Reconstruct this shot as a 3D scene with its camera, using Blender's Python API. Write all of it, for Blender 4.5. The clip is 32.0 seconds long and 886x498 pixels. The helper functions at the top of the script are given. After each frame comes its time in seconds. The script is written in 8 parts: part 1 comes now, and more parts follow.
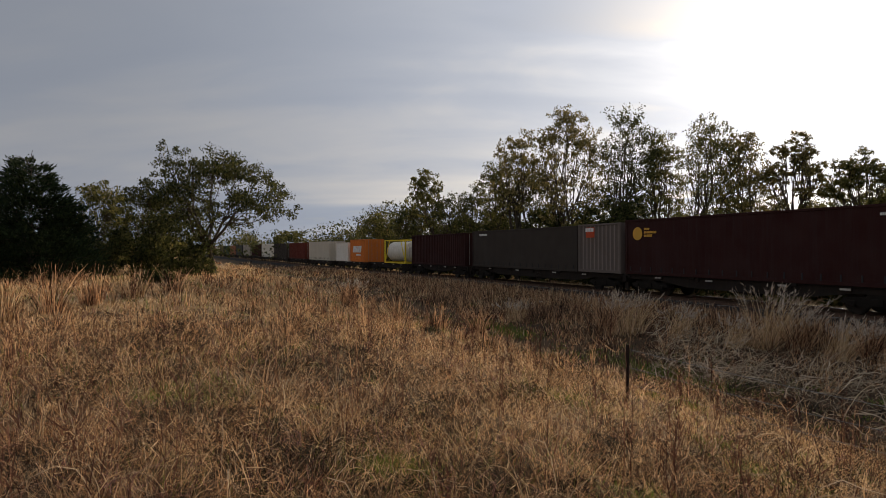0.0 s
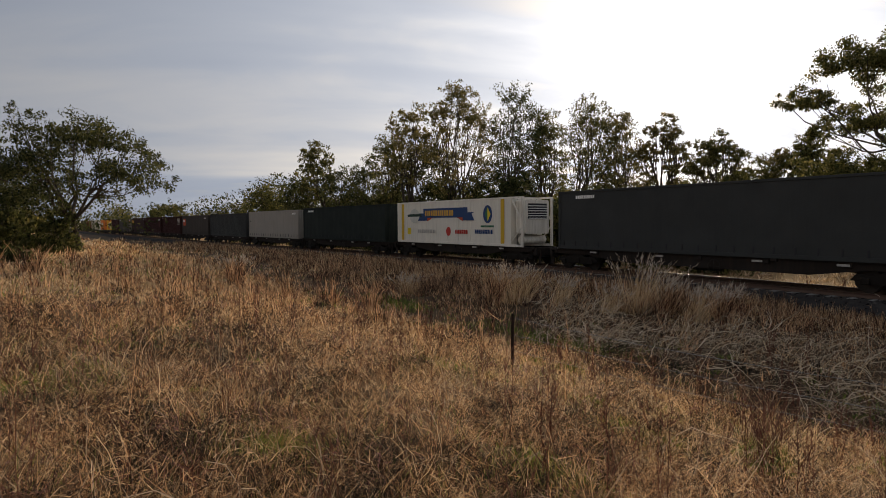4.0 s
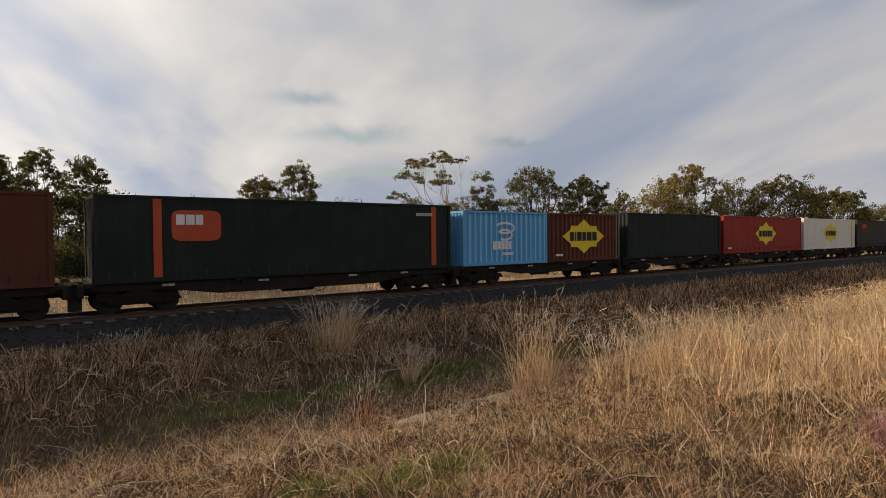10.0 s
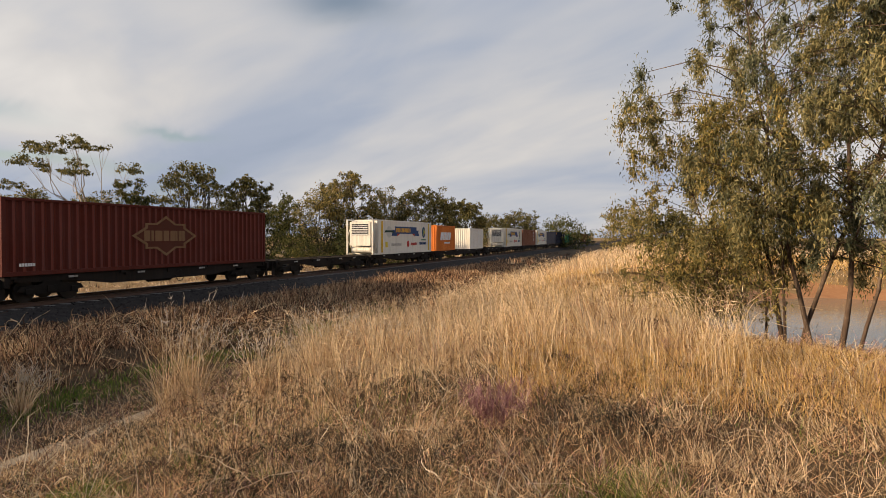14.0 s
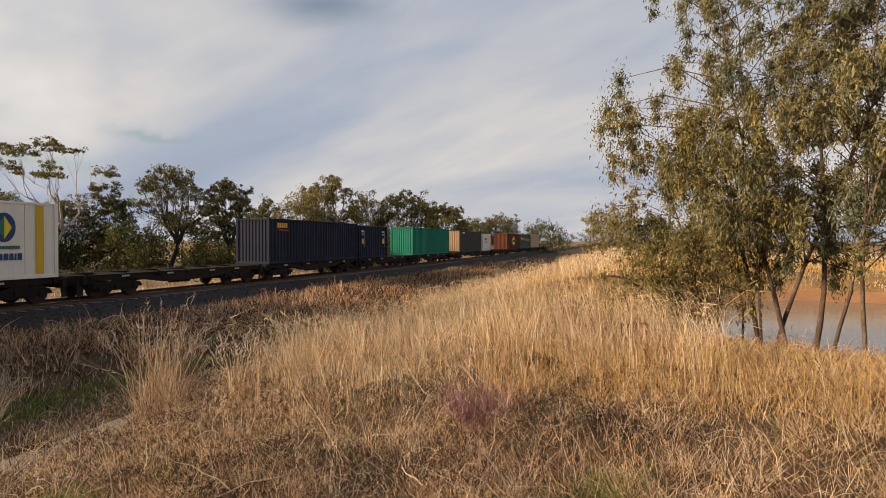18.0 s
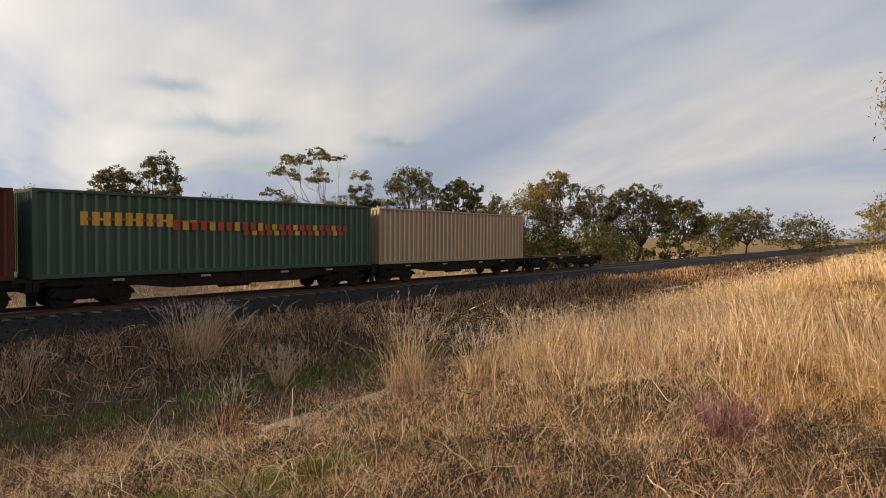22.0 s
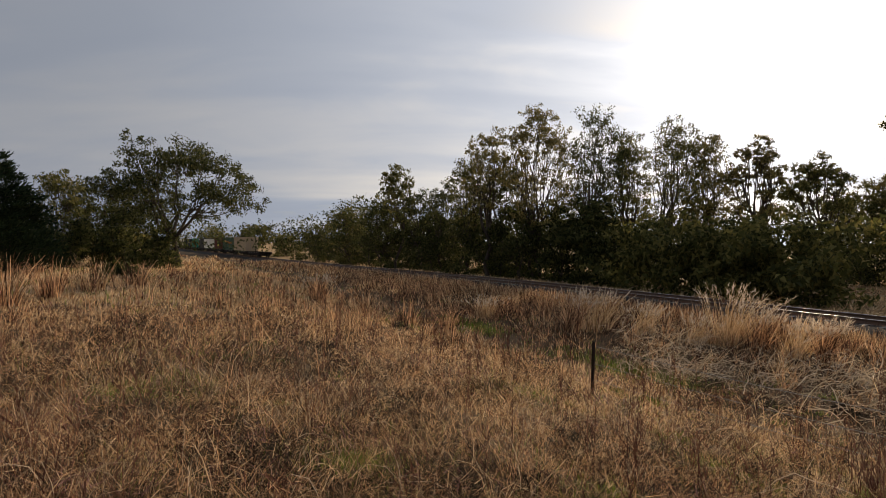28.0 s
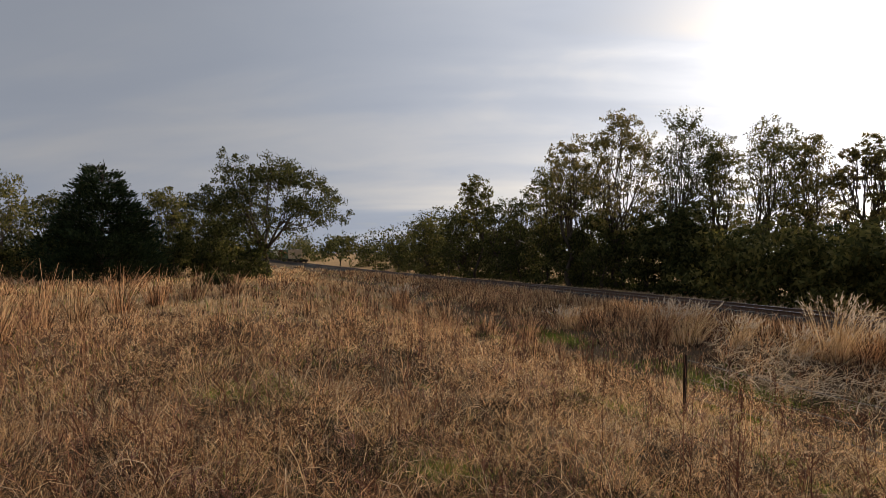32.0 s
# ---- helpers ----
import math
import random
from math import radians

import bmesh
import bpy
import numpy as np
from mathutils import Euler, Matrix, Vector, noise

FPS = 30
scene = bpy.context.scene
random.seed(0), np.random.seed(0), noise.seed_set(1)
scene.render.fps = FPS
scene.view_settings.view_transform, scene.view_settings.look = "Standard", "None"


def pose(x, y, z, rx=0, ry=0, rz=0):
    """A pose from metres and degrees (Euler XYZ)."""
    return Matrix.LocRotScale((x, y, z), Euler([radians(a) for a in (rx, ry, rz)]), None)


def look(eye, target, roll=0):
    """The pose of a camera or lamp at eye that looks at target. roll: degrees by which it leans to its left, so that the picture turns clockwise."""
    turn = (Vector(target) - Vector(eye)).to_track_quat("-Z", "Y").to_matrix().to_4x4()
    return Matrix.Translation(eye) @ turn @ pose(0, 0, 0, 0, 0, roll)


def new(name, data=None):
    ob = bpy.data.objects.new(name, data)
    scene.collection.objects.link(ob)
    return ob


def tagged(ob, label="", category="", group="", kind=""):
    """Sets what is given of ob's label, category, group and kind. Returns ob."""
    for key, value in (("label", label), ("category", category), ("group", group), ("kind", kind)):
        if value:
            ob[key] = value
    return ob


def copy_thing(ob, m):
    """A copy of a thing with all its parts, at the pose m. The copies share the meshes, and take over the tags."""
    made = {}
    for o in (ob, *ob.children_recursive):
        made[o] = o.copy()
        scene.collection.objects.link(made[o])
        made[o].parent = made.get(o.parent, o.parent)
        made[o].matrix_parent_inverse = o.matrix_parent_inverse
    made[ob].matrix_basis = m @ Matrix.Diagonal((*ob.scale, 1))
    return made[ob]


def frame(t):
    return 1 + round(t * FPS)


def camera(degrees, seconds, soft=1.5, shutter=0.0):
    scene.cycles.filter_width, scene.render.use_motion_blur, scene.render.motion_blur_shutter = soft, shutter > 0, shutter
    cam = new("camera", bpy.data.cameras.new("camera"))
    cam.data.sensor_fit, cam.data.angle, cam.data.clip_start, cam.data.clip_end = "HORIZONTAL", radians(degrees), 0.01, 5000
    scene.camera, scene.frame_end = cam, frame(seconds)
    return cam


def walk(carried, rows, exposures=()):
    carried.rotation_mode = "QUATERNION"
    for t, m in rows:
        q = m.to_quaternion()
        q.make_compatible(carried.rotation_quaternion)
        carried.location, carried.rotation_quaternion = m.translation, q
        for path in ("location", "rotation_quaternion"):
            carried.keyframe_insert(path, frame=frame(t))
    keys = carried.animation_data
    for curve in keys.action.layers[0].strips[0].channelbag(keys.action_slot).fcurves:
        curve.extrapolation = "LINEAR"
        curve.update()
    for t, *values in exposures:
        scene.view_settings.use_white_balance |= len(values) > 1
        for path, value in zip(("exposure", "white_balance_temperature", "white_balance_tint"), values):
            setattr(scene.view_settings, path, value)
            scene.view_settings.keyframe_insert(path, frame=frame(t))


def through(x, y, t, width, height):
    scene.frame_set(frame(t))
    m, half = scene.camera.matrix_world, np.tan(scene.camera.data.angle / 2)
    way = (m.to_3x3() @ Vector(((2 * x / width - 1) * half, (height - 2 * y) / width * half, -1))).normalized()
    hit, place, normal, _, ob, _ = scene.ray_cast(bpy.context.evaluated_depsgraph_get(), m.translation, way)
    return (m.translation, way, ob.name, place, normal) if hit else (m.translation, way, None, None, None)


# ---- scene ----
# ---- camera ----
EYE_Z = 2.5      # metres above the top of the rails
REACH = 0.33     # the camera is held this far out from the turning body
PATH = [
    (0, -0.00, -0.09, 0.17), (0.5, -0.13, -0.13, -0.18), (1, -0.20, -0.38, -0.20), (1.5, -0.03, -0.86, -0.23),
    (2, 0.14, -1.36, -0.21), (2.5, -0.50, -1.64, 0.19), (4.5, -16.27, -3.08, 0.18), (5, -23.34, -2.72, 0.19),
    (5.5, -31.27, -2.60, 0.28), (6, -39.42, -2.58, 0.55), (6.5, -47.95, -2.22, 0.38), (7, -57.11, -1.99, 0.35),
    (7.5, -66.62, -2.12, 0.55), (8, -75.63, -1.81, 0.66), (8.5, -84.07, -1.79, 0.57), (9, -91.91, -1.79, 0.70),
    (9.5, -98.77, -1.40, 0.68), (10, -104.82, -1.16, 0.52), (10.5, -110.45, -1.05, 0.44), (11, -115.66, -1.14, 0.20),
    (11.5, -120.79, -1.07, 0.40), (12, -125.62, -1.18, 0.21), (12.5, -129.94, -1.17, 0.06), (13, -133.33, -1.22, 0.02),
    (13.5, -135.53, -1.17, -0.06), (14, -136.78, -1.14, -0.08), (14.5, -137.62, -1.11, -0.07), (15, -138.30, -1.04, -0.07),
    (15.5, -138.72, -0.90, -0.09), (17.5, -138.91, -0.78, -0.03), (18, -138.57, -0.77, -0.03), (18.5, -138.27, -0.78, -0.03),
    (19, -138.10, -0.78, -0.03), (19.5, -137.75, -0.71, -0.04), (20, -136.96, -0.68, -0.04), (20.5, -135.26, -0.63, -0.09),
    (21, -131.31, -0.61, -0.18), (21.5, -124.99, -0.81, -0.37), (22, -116.71, -1.21, -0.32), (22.5, -107.77, -1.40, -0.62),
    (23, -95.78, -1.43, -0.70), (23.5, -80.84, -1.64, -1.19), (24, -65.12, -1.66, -1.53), (24.5, -51.23, -1.51, -1.59),
    (25, -39.14, -1.44, -1.48), (25.5, -28.43, -1.46, -1.49), (26, -19.68, -1.44, -1.39), (26.5, -13.43, -1.24, -1.57),
    (28.5, -0.98, -0.41, -0.45), (29, 0.53, -0.50, -0.61), (29.5, 1.72, -0.44, -0.49), (30, 2.57, -0.38, -0.41),
    (30.5, 3.26, -0.32, -0.34), (31, 3.78, -0.01, -0.29), (31.5, 4.29, 0.32, -0.30), (32, 4.86, 0.44, -0.24),
]


def held(yaw, pitch, roll):
    a = radians(yaw)
    return pose(-math.sin(a) * REACH, math.cos(a) * REACH, EYE_Z, 90 + pitch, roll, yaw)


cam = camera(74.4, 32.0, soft=0.8)
EXPOSURES = [(0.0, 0.05), (4.0, 0.15), (5.0, 0.2), (6.0, 0.0), (7.5, 0.05), (9.0, 0.2), (11.0, 0.34), (13.0, 0.48), (20.5, 0.5), (22.0, 0.45), (23.0, 0.4), (24.0, 0.32), (26.0, 0.12), (29.0, 0.15), (32.0, 0.2)]
walk(cam, [(t, held(y, p, r)) for t, y, p, r in PATH], [(t, e, 7250 if 8 < t < 23.5 else 7500, 11) for t, e in EXPOSURES])

# ---- world and sun ----
SUN_AZ, SUN_EL = -33.0, 17.0


def heading(az, el=0.0):
    a, e = radians(az), radians(el)
    return Vector((-math.sin(a) * math.cos(e), math.cos(a) * math.cos(e), math.sin(e)))


SUN_DIR = heading(SUN_AZ, SUN_EL)


class Nodes:
    """Short way to write node trees."""

    def __init__(self, tree):
        self.t = tree
        tree.nodes.clear()

    def add(self, kind, values=None, **props):
        n = self.t.nodes.new(kind)
        for k, v in props.items():
            setattr(n, k, v)
        for k, v in (values or {}).items():
            if isinstance(v, bpy.types.NodeSocket):
                self.t.links.new(v, n.inputs[k])
            else:
                n.inputs[k].default_value = v
        return n

    def math(self, op, a, b=0.0, c=0.0):
        return self.add("ShaderNodeMath", {0: a, 1: b, 2: c}, operation=op).outputs[0]

    def vec(self, op, a, b=(0, 0, 0)):
        return self.add("ShaderNodeVectorMath", {0: a, 1: b}, operation=op)

    def noise(self, vector, scale, detail=4.0, rough=0.55, dist=0.0):
        return self.add("ShaderNodeTexNoise", {"Vector": vector, "Scale": scale, "Detail": detail, "Roughness": rough, "Distortion": dist}).outputs[0]

    def ramp(self, fac, stops):
        n = self.add("ShaderNodeValToRGB", {"Fac": fac})
        el = n.color_ramp.elements
        while len(el) < len(stops):
            el.new(0.5)
        for e, (p, c) in zip(el, stops):
            e.position = p
            e.color = (*c, 1) if len(c) == 3 else c
        return n.outputs[0]

    def mix(self, fac, a, b, blend="MIX"):
        n = self.add("ShaderNodeMix", data_type="RGBA", blend_type=blend)
        for s, v in ((n.inputs[0], fac), (n.inputs[6], a), (n.inputs[7], b)):
            if isinstance(v, bpy.types.NodeSocket):
                self.t.links.new(v, s)
            else:
                s.default_value = v if isinstance(v, (int, float)) else (*v, 1)[:4]
        return n.outputs[2]


def build_world():
    w = bpy.data.worlds.new("sky")
    w.use_nodes = True
    scene.world = w
    n = Nodes(w.node_tree)
    d = n.add("ShaderNodeTexCoord").outputs["Generated"]
    sky = n.add("ShaderNodeTexSky", sky_type="NISHITA", sun_disc=False, sun_elevation=radians(SUN_EL), sun_rotation=radians(-SUN_AZ))
    sep = n.add("ShaderNodeSeparateXYZ", {0: d})
    up = n.math("ADD", n.math("MAXIMUM", sep.outputs[2], 0.0), 0.22)
    # cloud sheet overhead, drawn on a plane so that it runs together at the horizon
    plane = n.add("ShaderNodeCombineXYZ", {0: n.math("DIVIDE", sep.outputs[0], up), 1: n.math("DIVIDE", sep.outputs[1], up), 2: 0.0}).outputs[0]
    turned = n.add("ShaderNodeMapping", {"Vector": plane, "Rotation": (0, 0, radians(CLOUD_TURN)), "Scale": (0.62, 1.35, 1.0), "Location": (3.1, 1.7, 0.0)}).outputs[0]
    broad = n.noise(turned, 0.55, 4.0, 0.5, 0.55)
    fine = n.noise(turned, 2.3, 4.0, 0.55, 0.6)
    sheet = n.math("ADD", n.math("MULTIPLY", broad, 0.84), n.math("MULTIPLY", fine, 0.16))
    even = n.math("POWER", n.math("MAXIMUM", n.vec("DOT_PRODUCT", d, tuple(heading(34, 22))).outputs["Value"], 0.0), 3.0)      # unbroken sheet in the north-west
    sheet = n.math("ADD", n.math("MULTIPLY", sheet, n.math("SUBTRACT", 1.0, n.math("MULTIPLY", even, 0.7))), n.math("MULTIPLY", even, 0.7 * 0.445))
    soft = n.math("POWER", n.math("MAXIMUM", n.vec("DOT_PRODUCT", d, tuple(heading(-140, 16))).outputs["Value"], 0.0), 2.5)      # softer in the south
    sheet = n.math("ADD", n.math("MULTIPLY", sheet, n.math("SUBTRACT", 1.0, n.math("MULTIPLY", soft, 0.5))), n.math("MULTIPLY", soft, 0.5 * 0.50))
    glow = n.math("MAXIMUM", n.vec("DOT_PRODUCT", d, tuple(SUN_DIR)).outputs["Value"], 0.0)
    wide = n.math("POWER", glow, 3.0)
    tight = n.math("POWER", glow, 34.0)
    grey = n.ramp(sheet, [(0.35, (0.205, 0.268, 0.40)), (0.46, (0.295, 0.352, 0.465)), (0.55, (0.48, 0.495, 0.53)), (0.68, (0.72, 0.72, 0.72))])
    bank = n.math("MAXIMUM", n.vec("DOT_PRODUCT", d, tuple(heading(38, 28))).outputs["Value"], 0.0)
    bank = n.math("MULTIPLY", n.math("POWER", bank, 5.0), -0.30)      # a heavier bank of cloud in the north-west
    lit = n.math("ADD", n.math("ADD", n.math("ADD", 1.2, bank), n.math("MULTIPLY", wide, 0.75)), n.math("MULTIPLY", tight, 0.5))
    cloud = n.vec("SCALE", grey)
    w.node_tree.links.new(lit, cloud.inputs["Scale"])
    blue = n.vec("SCALE", sky.outputs[0])
    blue.inputs["Scale"].default_value = 0.11
    cover = n.ramp(sheet, [(0.33, (0.1, 0.1, 0.1)), (0.43, (1, 1, 1))])
    # narrow rifts of blue
    for az, el, wide_, high in ((-96.0, 9.6, 0.10, 0.012), (-92.0, 12.6, 0.05, 0.010), (-99.5, 6.2, 0.16, 0.008), (-127.0, 21.0, 0.09, 0.022), (-112.0, 9.0, 0.05, 0.008)):
        u = n.math("DIVIDE", n.vec("DOT_PRODUCT", d, tuple(heading(az - 90))).outputs["Value"], wide_)
        v = n.math("DIVIDE", n.math("SUBTRACT", n.math("ADD", sep.outputs[2], n.math("MULTIPLY", fine, 0.05)), math.sin(radians(el)) + 0.025), high)
        near = n.math("GREATER_THAN", n.vec("DOT_PRODUCT", d, tuple(heading(az))).outputs["Value"], 0.5)
        rift = n.math("EXPONENT", n.math("MULTIPLY", n.math("ADD", n.math("MULTIPLY", u, u), n.math("MULTIPLY", v, v)), -1.0))
        cover = n.math("SUBTRACT", cover, n.math("MULTIPLY", n.math("MULTIPLY", rift, near), 0.75))
    col = n.mix(cover, blue.outputs[0], cloud.outputs[0])
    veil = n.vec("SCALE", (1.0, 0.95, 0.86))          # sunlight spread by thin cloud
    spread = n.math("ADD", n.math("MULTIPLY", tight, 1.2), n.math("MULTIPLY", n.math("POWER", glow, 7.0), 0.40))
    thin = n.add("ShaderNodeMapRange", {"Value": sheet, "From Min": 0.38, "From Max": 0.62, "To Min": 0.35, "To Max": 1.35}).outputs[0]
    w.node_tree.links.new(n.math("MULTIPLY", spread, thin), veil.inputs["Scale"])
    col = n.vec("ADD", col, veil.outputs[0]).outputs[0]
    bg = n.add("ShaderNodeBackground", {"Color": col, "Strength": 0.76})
    out = n.add("ShaderNodeOutputWorld", {"Surface": bg.outputs[0]})


CLOUD_TURN = 62.0
build_world()
sun = new("sun", bpy.data.lights.new("sun", "SUN"))
sun.data.energy, sun.data.angle, sun.data.color = 5.0, radians(4.5), (1.0, 0.82, 0.60)
sun.matrix_world = look(SUN_DIR * 300, (0, 0, 0))


# ---- materials ----
def surface(name, stops, scale=3.0, rough=0.8, bump=0.3, bump_scale=40.0, metal=0.0, island=0.0, per_object=0.0, through=0.0, fine=0.35, stretch=(1, 1, 1), spec=0.15):
    """A procedural surface: colour stops driven by broad and fine noise, with relief."""
    m = bpy.data.materials.new(name)
    m.use_nodes = True
    n = Nodes(m.node_tree)
    pos = n.add("ShaderNodeTexCoord").outputs["Object"]
    pos = n.add("ShaderNodeMapping", {"Vector": pos, "Scale": stretch}).outputs[0]
    f = n.math("ADD", n.math("MULTIPLY", n.noise(pos, scale, 5.0), 1 - fine), n.math("MULTIPLY", n.noise(pos, scale * 11, 3.0), fine))
    if island:
        rnd = n.add("ShaderNodeNewGeometry").outputs["Random Per Island"]
        f = n.math("ADD", n.math("MULTIPLY", f, 1 - island), n.math("MULTIPLY", rnd, island))
    if per_object:
        rnd = n.add("ShaderNodeObjectInfo").outputs["Random"]
        f = n.math("ADD", n.math("MULTIPLY", f, 1 - per_object), n.math("MULTIPLY", rnd, per_object))
    k = len(stops) - 1
    col = n.ramp(f, [(0.2 + 0.6 * i / max(k, 1), c) for i, c in enumerate(stops)])
    b = n.add("ShaderNodeBsdfPrincipled", {"Base Color": col, "Roughness": rough, "Metallic": metal, "Specular IOR Level": spec})
    if bump:
        bm_ = n.add("ShaderNodeBump", {"Height": n.noise(pos, bump_scale, 4.0), "Strength": bump, "Distance": 0.02})
        m.node_tree.links.new(bm_.outputs[0], b.inputs["Normal"])
    last = b.outputs[0]
    if through:
        tr = n.add("ShaderNodeBsdfTranslucent", {"Color": col})
        last = n.add("ShaderNodeMixShader", {0: through, 1: b.outputs[0], 2: tr.outputs[0]}).outputs[0]
    n.add("ShaderNodeOutputMaterial", {"Surface": last})
    return m


def painted(name, colour, rough=0.45, dirt=(0.10, 0.075, 0.055), amount=0.45, metal=0.0):
    """Weathered paint on steel: faded patches, rain streaks running down and road dirt."""
    m = bpy.data.materials.new(name)
    m.use_nodes = True
    n = Nodes(m.node_tree)
    pos = n.add("ShaderNodeTexCoord").outputs["Object"]
    broad = n.noise(pos, 0.7, 4.0)
    streak = n.noise(n.add("ShaderNodeMapping", {"Vector": pos, "Scale": (7.0, 7.0, 0.35)}).outputs[0], 1.0, 5.0, 0.65)
    speck = n.noise(pos, 24.0, 3.0)
    faded = n.mix(n.ramp(broad, [(0.3, (0, 0, 0)), (0.75, (0.30, 0.30, 0.30))]), colour, tuple(min(1, c * 1.25 + 0.03) for c in colour))
    mask = n.ramp(n.math("ADD", n.math("MULTIPLY", streak, 0.75), n.math("MULTIPLY", speck, 0.25)), [(0.46, (0, 0, 0)), (0.70, (amount, amount, amount))])
    col = n.mix(mask, faded, dirt)
    b = n.add("ShaderNodeBsdfPrincipled", {"Base Color": col, "Roughness": n.math("ADD", rough + 0.1, n.math("MULTIPLY", streak, 0.25)), "Metallic": metal, "Specular IOR Level": 0.15})
    bump = n.add("ShaderNodeBump", {"Height": broad, "Strength": 0.15, "Distance": 0.03})
    m.node_tree.links.new(bump.outputs[0], b.inputs["Normal"])
    n.add("ShaderNodeOutputMaterial", {"Surface": b.outputs[0]})
    return m


M = {}
M["straw"] = surface("straw", [(0.030, 0.016, 0.010), (0.20, 0.098, 0.046), (0.58, 0.36, 0.19), (0.90, 0.68, 0.43)], 1.3, 0.7, 0, island=0.85, through=0.38)
M["golden"] = surface("golden_straw", [(0.20, 0.118, 0.055), (0.56, 0.375, 0.195), (0.80, 0.61, 0.385), (0.92, 0.68, 0.46)], 1.1, 0.65, 0, island=0.6, through=0.3)
M["amber"] = surface("amber_straw", [(0.24, 0.125, 0.035), (0.58, 0.35, 0.12), (0.80, 0.55, 0.24)], 0.8, 0.65, 0, island=0.6, through=0.3)
M["brown_grass"] = surface("brown_grass", [(0.020, 0.011, 0.008), (0.14, 0.061, 0.036), (0.48, 0.265, 0.15), (0.80, 0.51, 0.30)], 1.3, 0.75, 0, island=0.85, through=0.38)
M["pale_grass"] = surface("pale_grass", [(0.25, 0.185, 0.125), (0.52, 0.41, 0.29), (0.72, 0.60, 0.45)], 0.3, 0.7, 0, island=0.5, through=0.2)
M["green_grass"] = surface("green_grass", [(0.055, 0.10, 0.014), (0.13, 0.205, 0.028), (0.29, 0.31, 0.075)], 0.5, 0.6, 0, island=0.55, through=0.4)
M["dark_weed"] = surface("dark_weed", [(0.020, 0.012, 0.009), (0.072, 0.039, 0.026), (0.165, 0.090, 0.056), (0.34, 0.215, 0.135)], 1.3, 0.8, 0, island=0.8, through=0.15)
M["dark_twig"] = surface("dark_twig", [(0.014, 0.012, 0.009), (0.036, 0.030, 0.020), (0.10, 0.080, 0.052)], 2.0, 0.85, 0, island=0.6)
M["weed_stem"] = surface("weed_stem", [(0.05, 0.02, 0.015), (0.13, 0.055, 0.038), (0.25, 0.125, 0.08)], 2.0, 0.8, 0, island=0.5)
M["purple"] = surface("purple_weed", [(0.12, 0.05, 0.055), (0.27, 0.13, 0.14), (0.46, 0.28, 0.27)], 3.0, 0.8, 0, island=0.6, through=0.25)
M["plume"] = surface("seed_head", [(0.35, 0.27, 0.20), (0.55, 0.46, 0.37), (0.72, 0.64, 0.55)], 3.0, 0.8, 0, island=0.6, through=0.45)
M["soil"] = surface("dry_soil", [(0.030, 0.020, 0.012), (0.078, 0.050, 0.027), (0.17, 0.108, 0.055)], 0.5, 0.95, 0.6, 18.0)
M["sward"] = surface("dry_sward", [(0.10, 0.060, 0.028), (0.25, 0.158, 0.074), (0.42, 0.285, 0.14)], 0.35, 0.95, 0.6, 9.0)
M["clay"] = surface("red_clay", [(0.22, 0.10, 0.048), (0.34, 0.165, 0.078), (0.42, 0.25, 0.14)], 0.6, 0.95, 0.5, 14.0)
M["sand"] = surface("sandy_track", [(0.28, 0.21, 0.14), (0.40, 0.31, 0.21), (0.48, 0.39, 0.28)], 0.7, 0.95, 0.4, 22.0)
M["ballast"] = surface("ballast", [(0.010, 0.009, 0.008), (0.029, 0.025, 0.023), (0.10, 0.088, 0.08)], 5.0, 0.9, 0.9, 16.0, island=0.5)
M["sleeper"] = surface("sleeper", [(0.16, 0.15, 0.14), (0.24, 0.23, 0.215)], 3.0, 0.9, 0.5, 30.0, per_object=0.3)
M["rail_side"] = surface("rusty_rail", [(0.07, 0.04, 0.03), (0.13, 0.075, 0.05)], 6.0, 0.75, 0.4, 50.0, metal=0.3, spec=0.5)
M["rail_top"] = surface("polished_rail", [(0.55, 0.54, 0.53), (0.70, 0.69, 0.68)], 8.0, 0.22, 0.05, 60.0, metal=1.0)
M["bark"] = surface("grey_bark", [(0.02, 0.016, 0.013), (0.055, 0.045, 0.036), (0.14, 0.115, 0.09)], 2.5, 0.9, 0.7, 18.0, stretch=(1, 1, 0.25))
M["pale_bark"] = surface("pale_bark", [(0.16, 0.12, 0.09), (0.36, 0.30, 0.24), (0.52, 0.45, 0.37)], 1.5, 0.85, 0.4, 14.0, stretch=(1, 1, 0.3))
M["leaf"] = surface("gum_leaf", [(0.034, 0.040, 0.014), (0.090, 0.095, 0.030), (0.22, 0.19, 0.065)], 0.35, 0.7, 0, island=0.6, through=0.45, spec=0.12)
M["leaf_dark"] = surface("dark_leaf", [(0.016, 0.022, 0.010), (0.052, 0.062, 0.022), (0.125, 0.12, 0.045)], 0.4, 0.75, 0, island=0.6, through=0.4, spec=0.08)
M["leaf_gold"] = surface("yellowing_leaf", [(0.07, 0.07, 0.024), (0.20, 0.165, 0.055), (0.42, 0.30, 0.10)], 0.45, 0.6, 0, island=0.6, through=0.3, spec=0.2)
M["leaf_olive"] = surface("olive_leaf", [(0.045, 0.046, 0.017), (0.125, 0.112, 0.038), (0.27, 0.215, 0.078)], 0.4, 0.65, 0, island=0.6, through=0.4, spec=0.15)
M["leaf_dam"] = surface("pale_olive_leaf", [(0.075, 0.075, 0.034), (0.20, 0.178, 0.078), (0.40, 0.315, 0.14)], 0.45, 0.6, 0, island=0.6, through=0.35, spec=0.2)
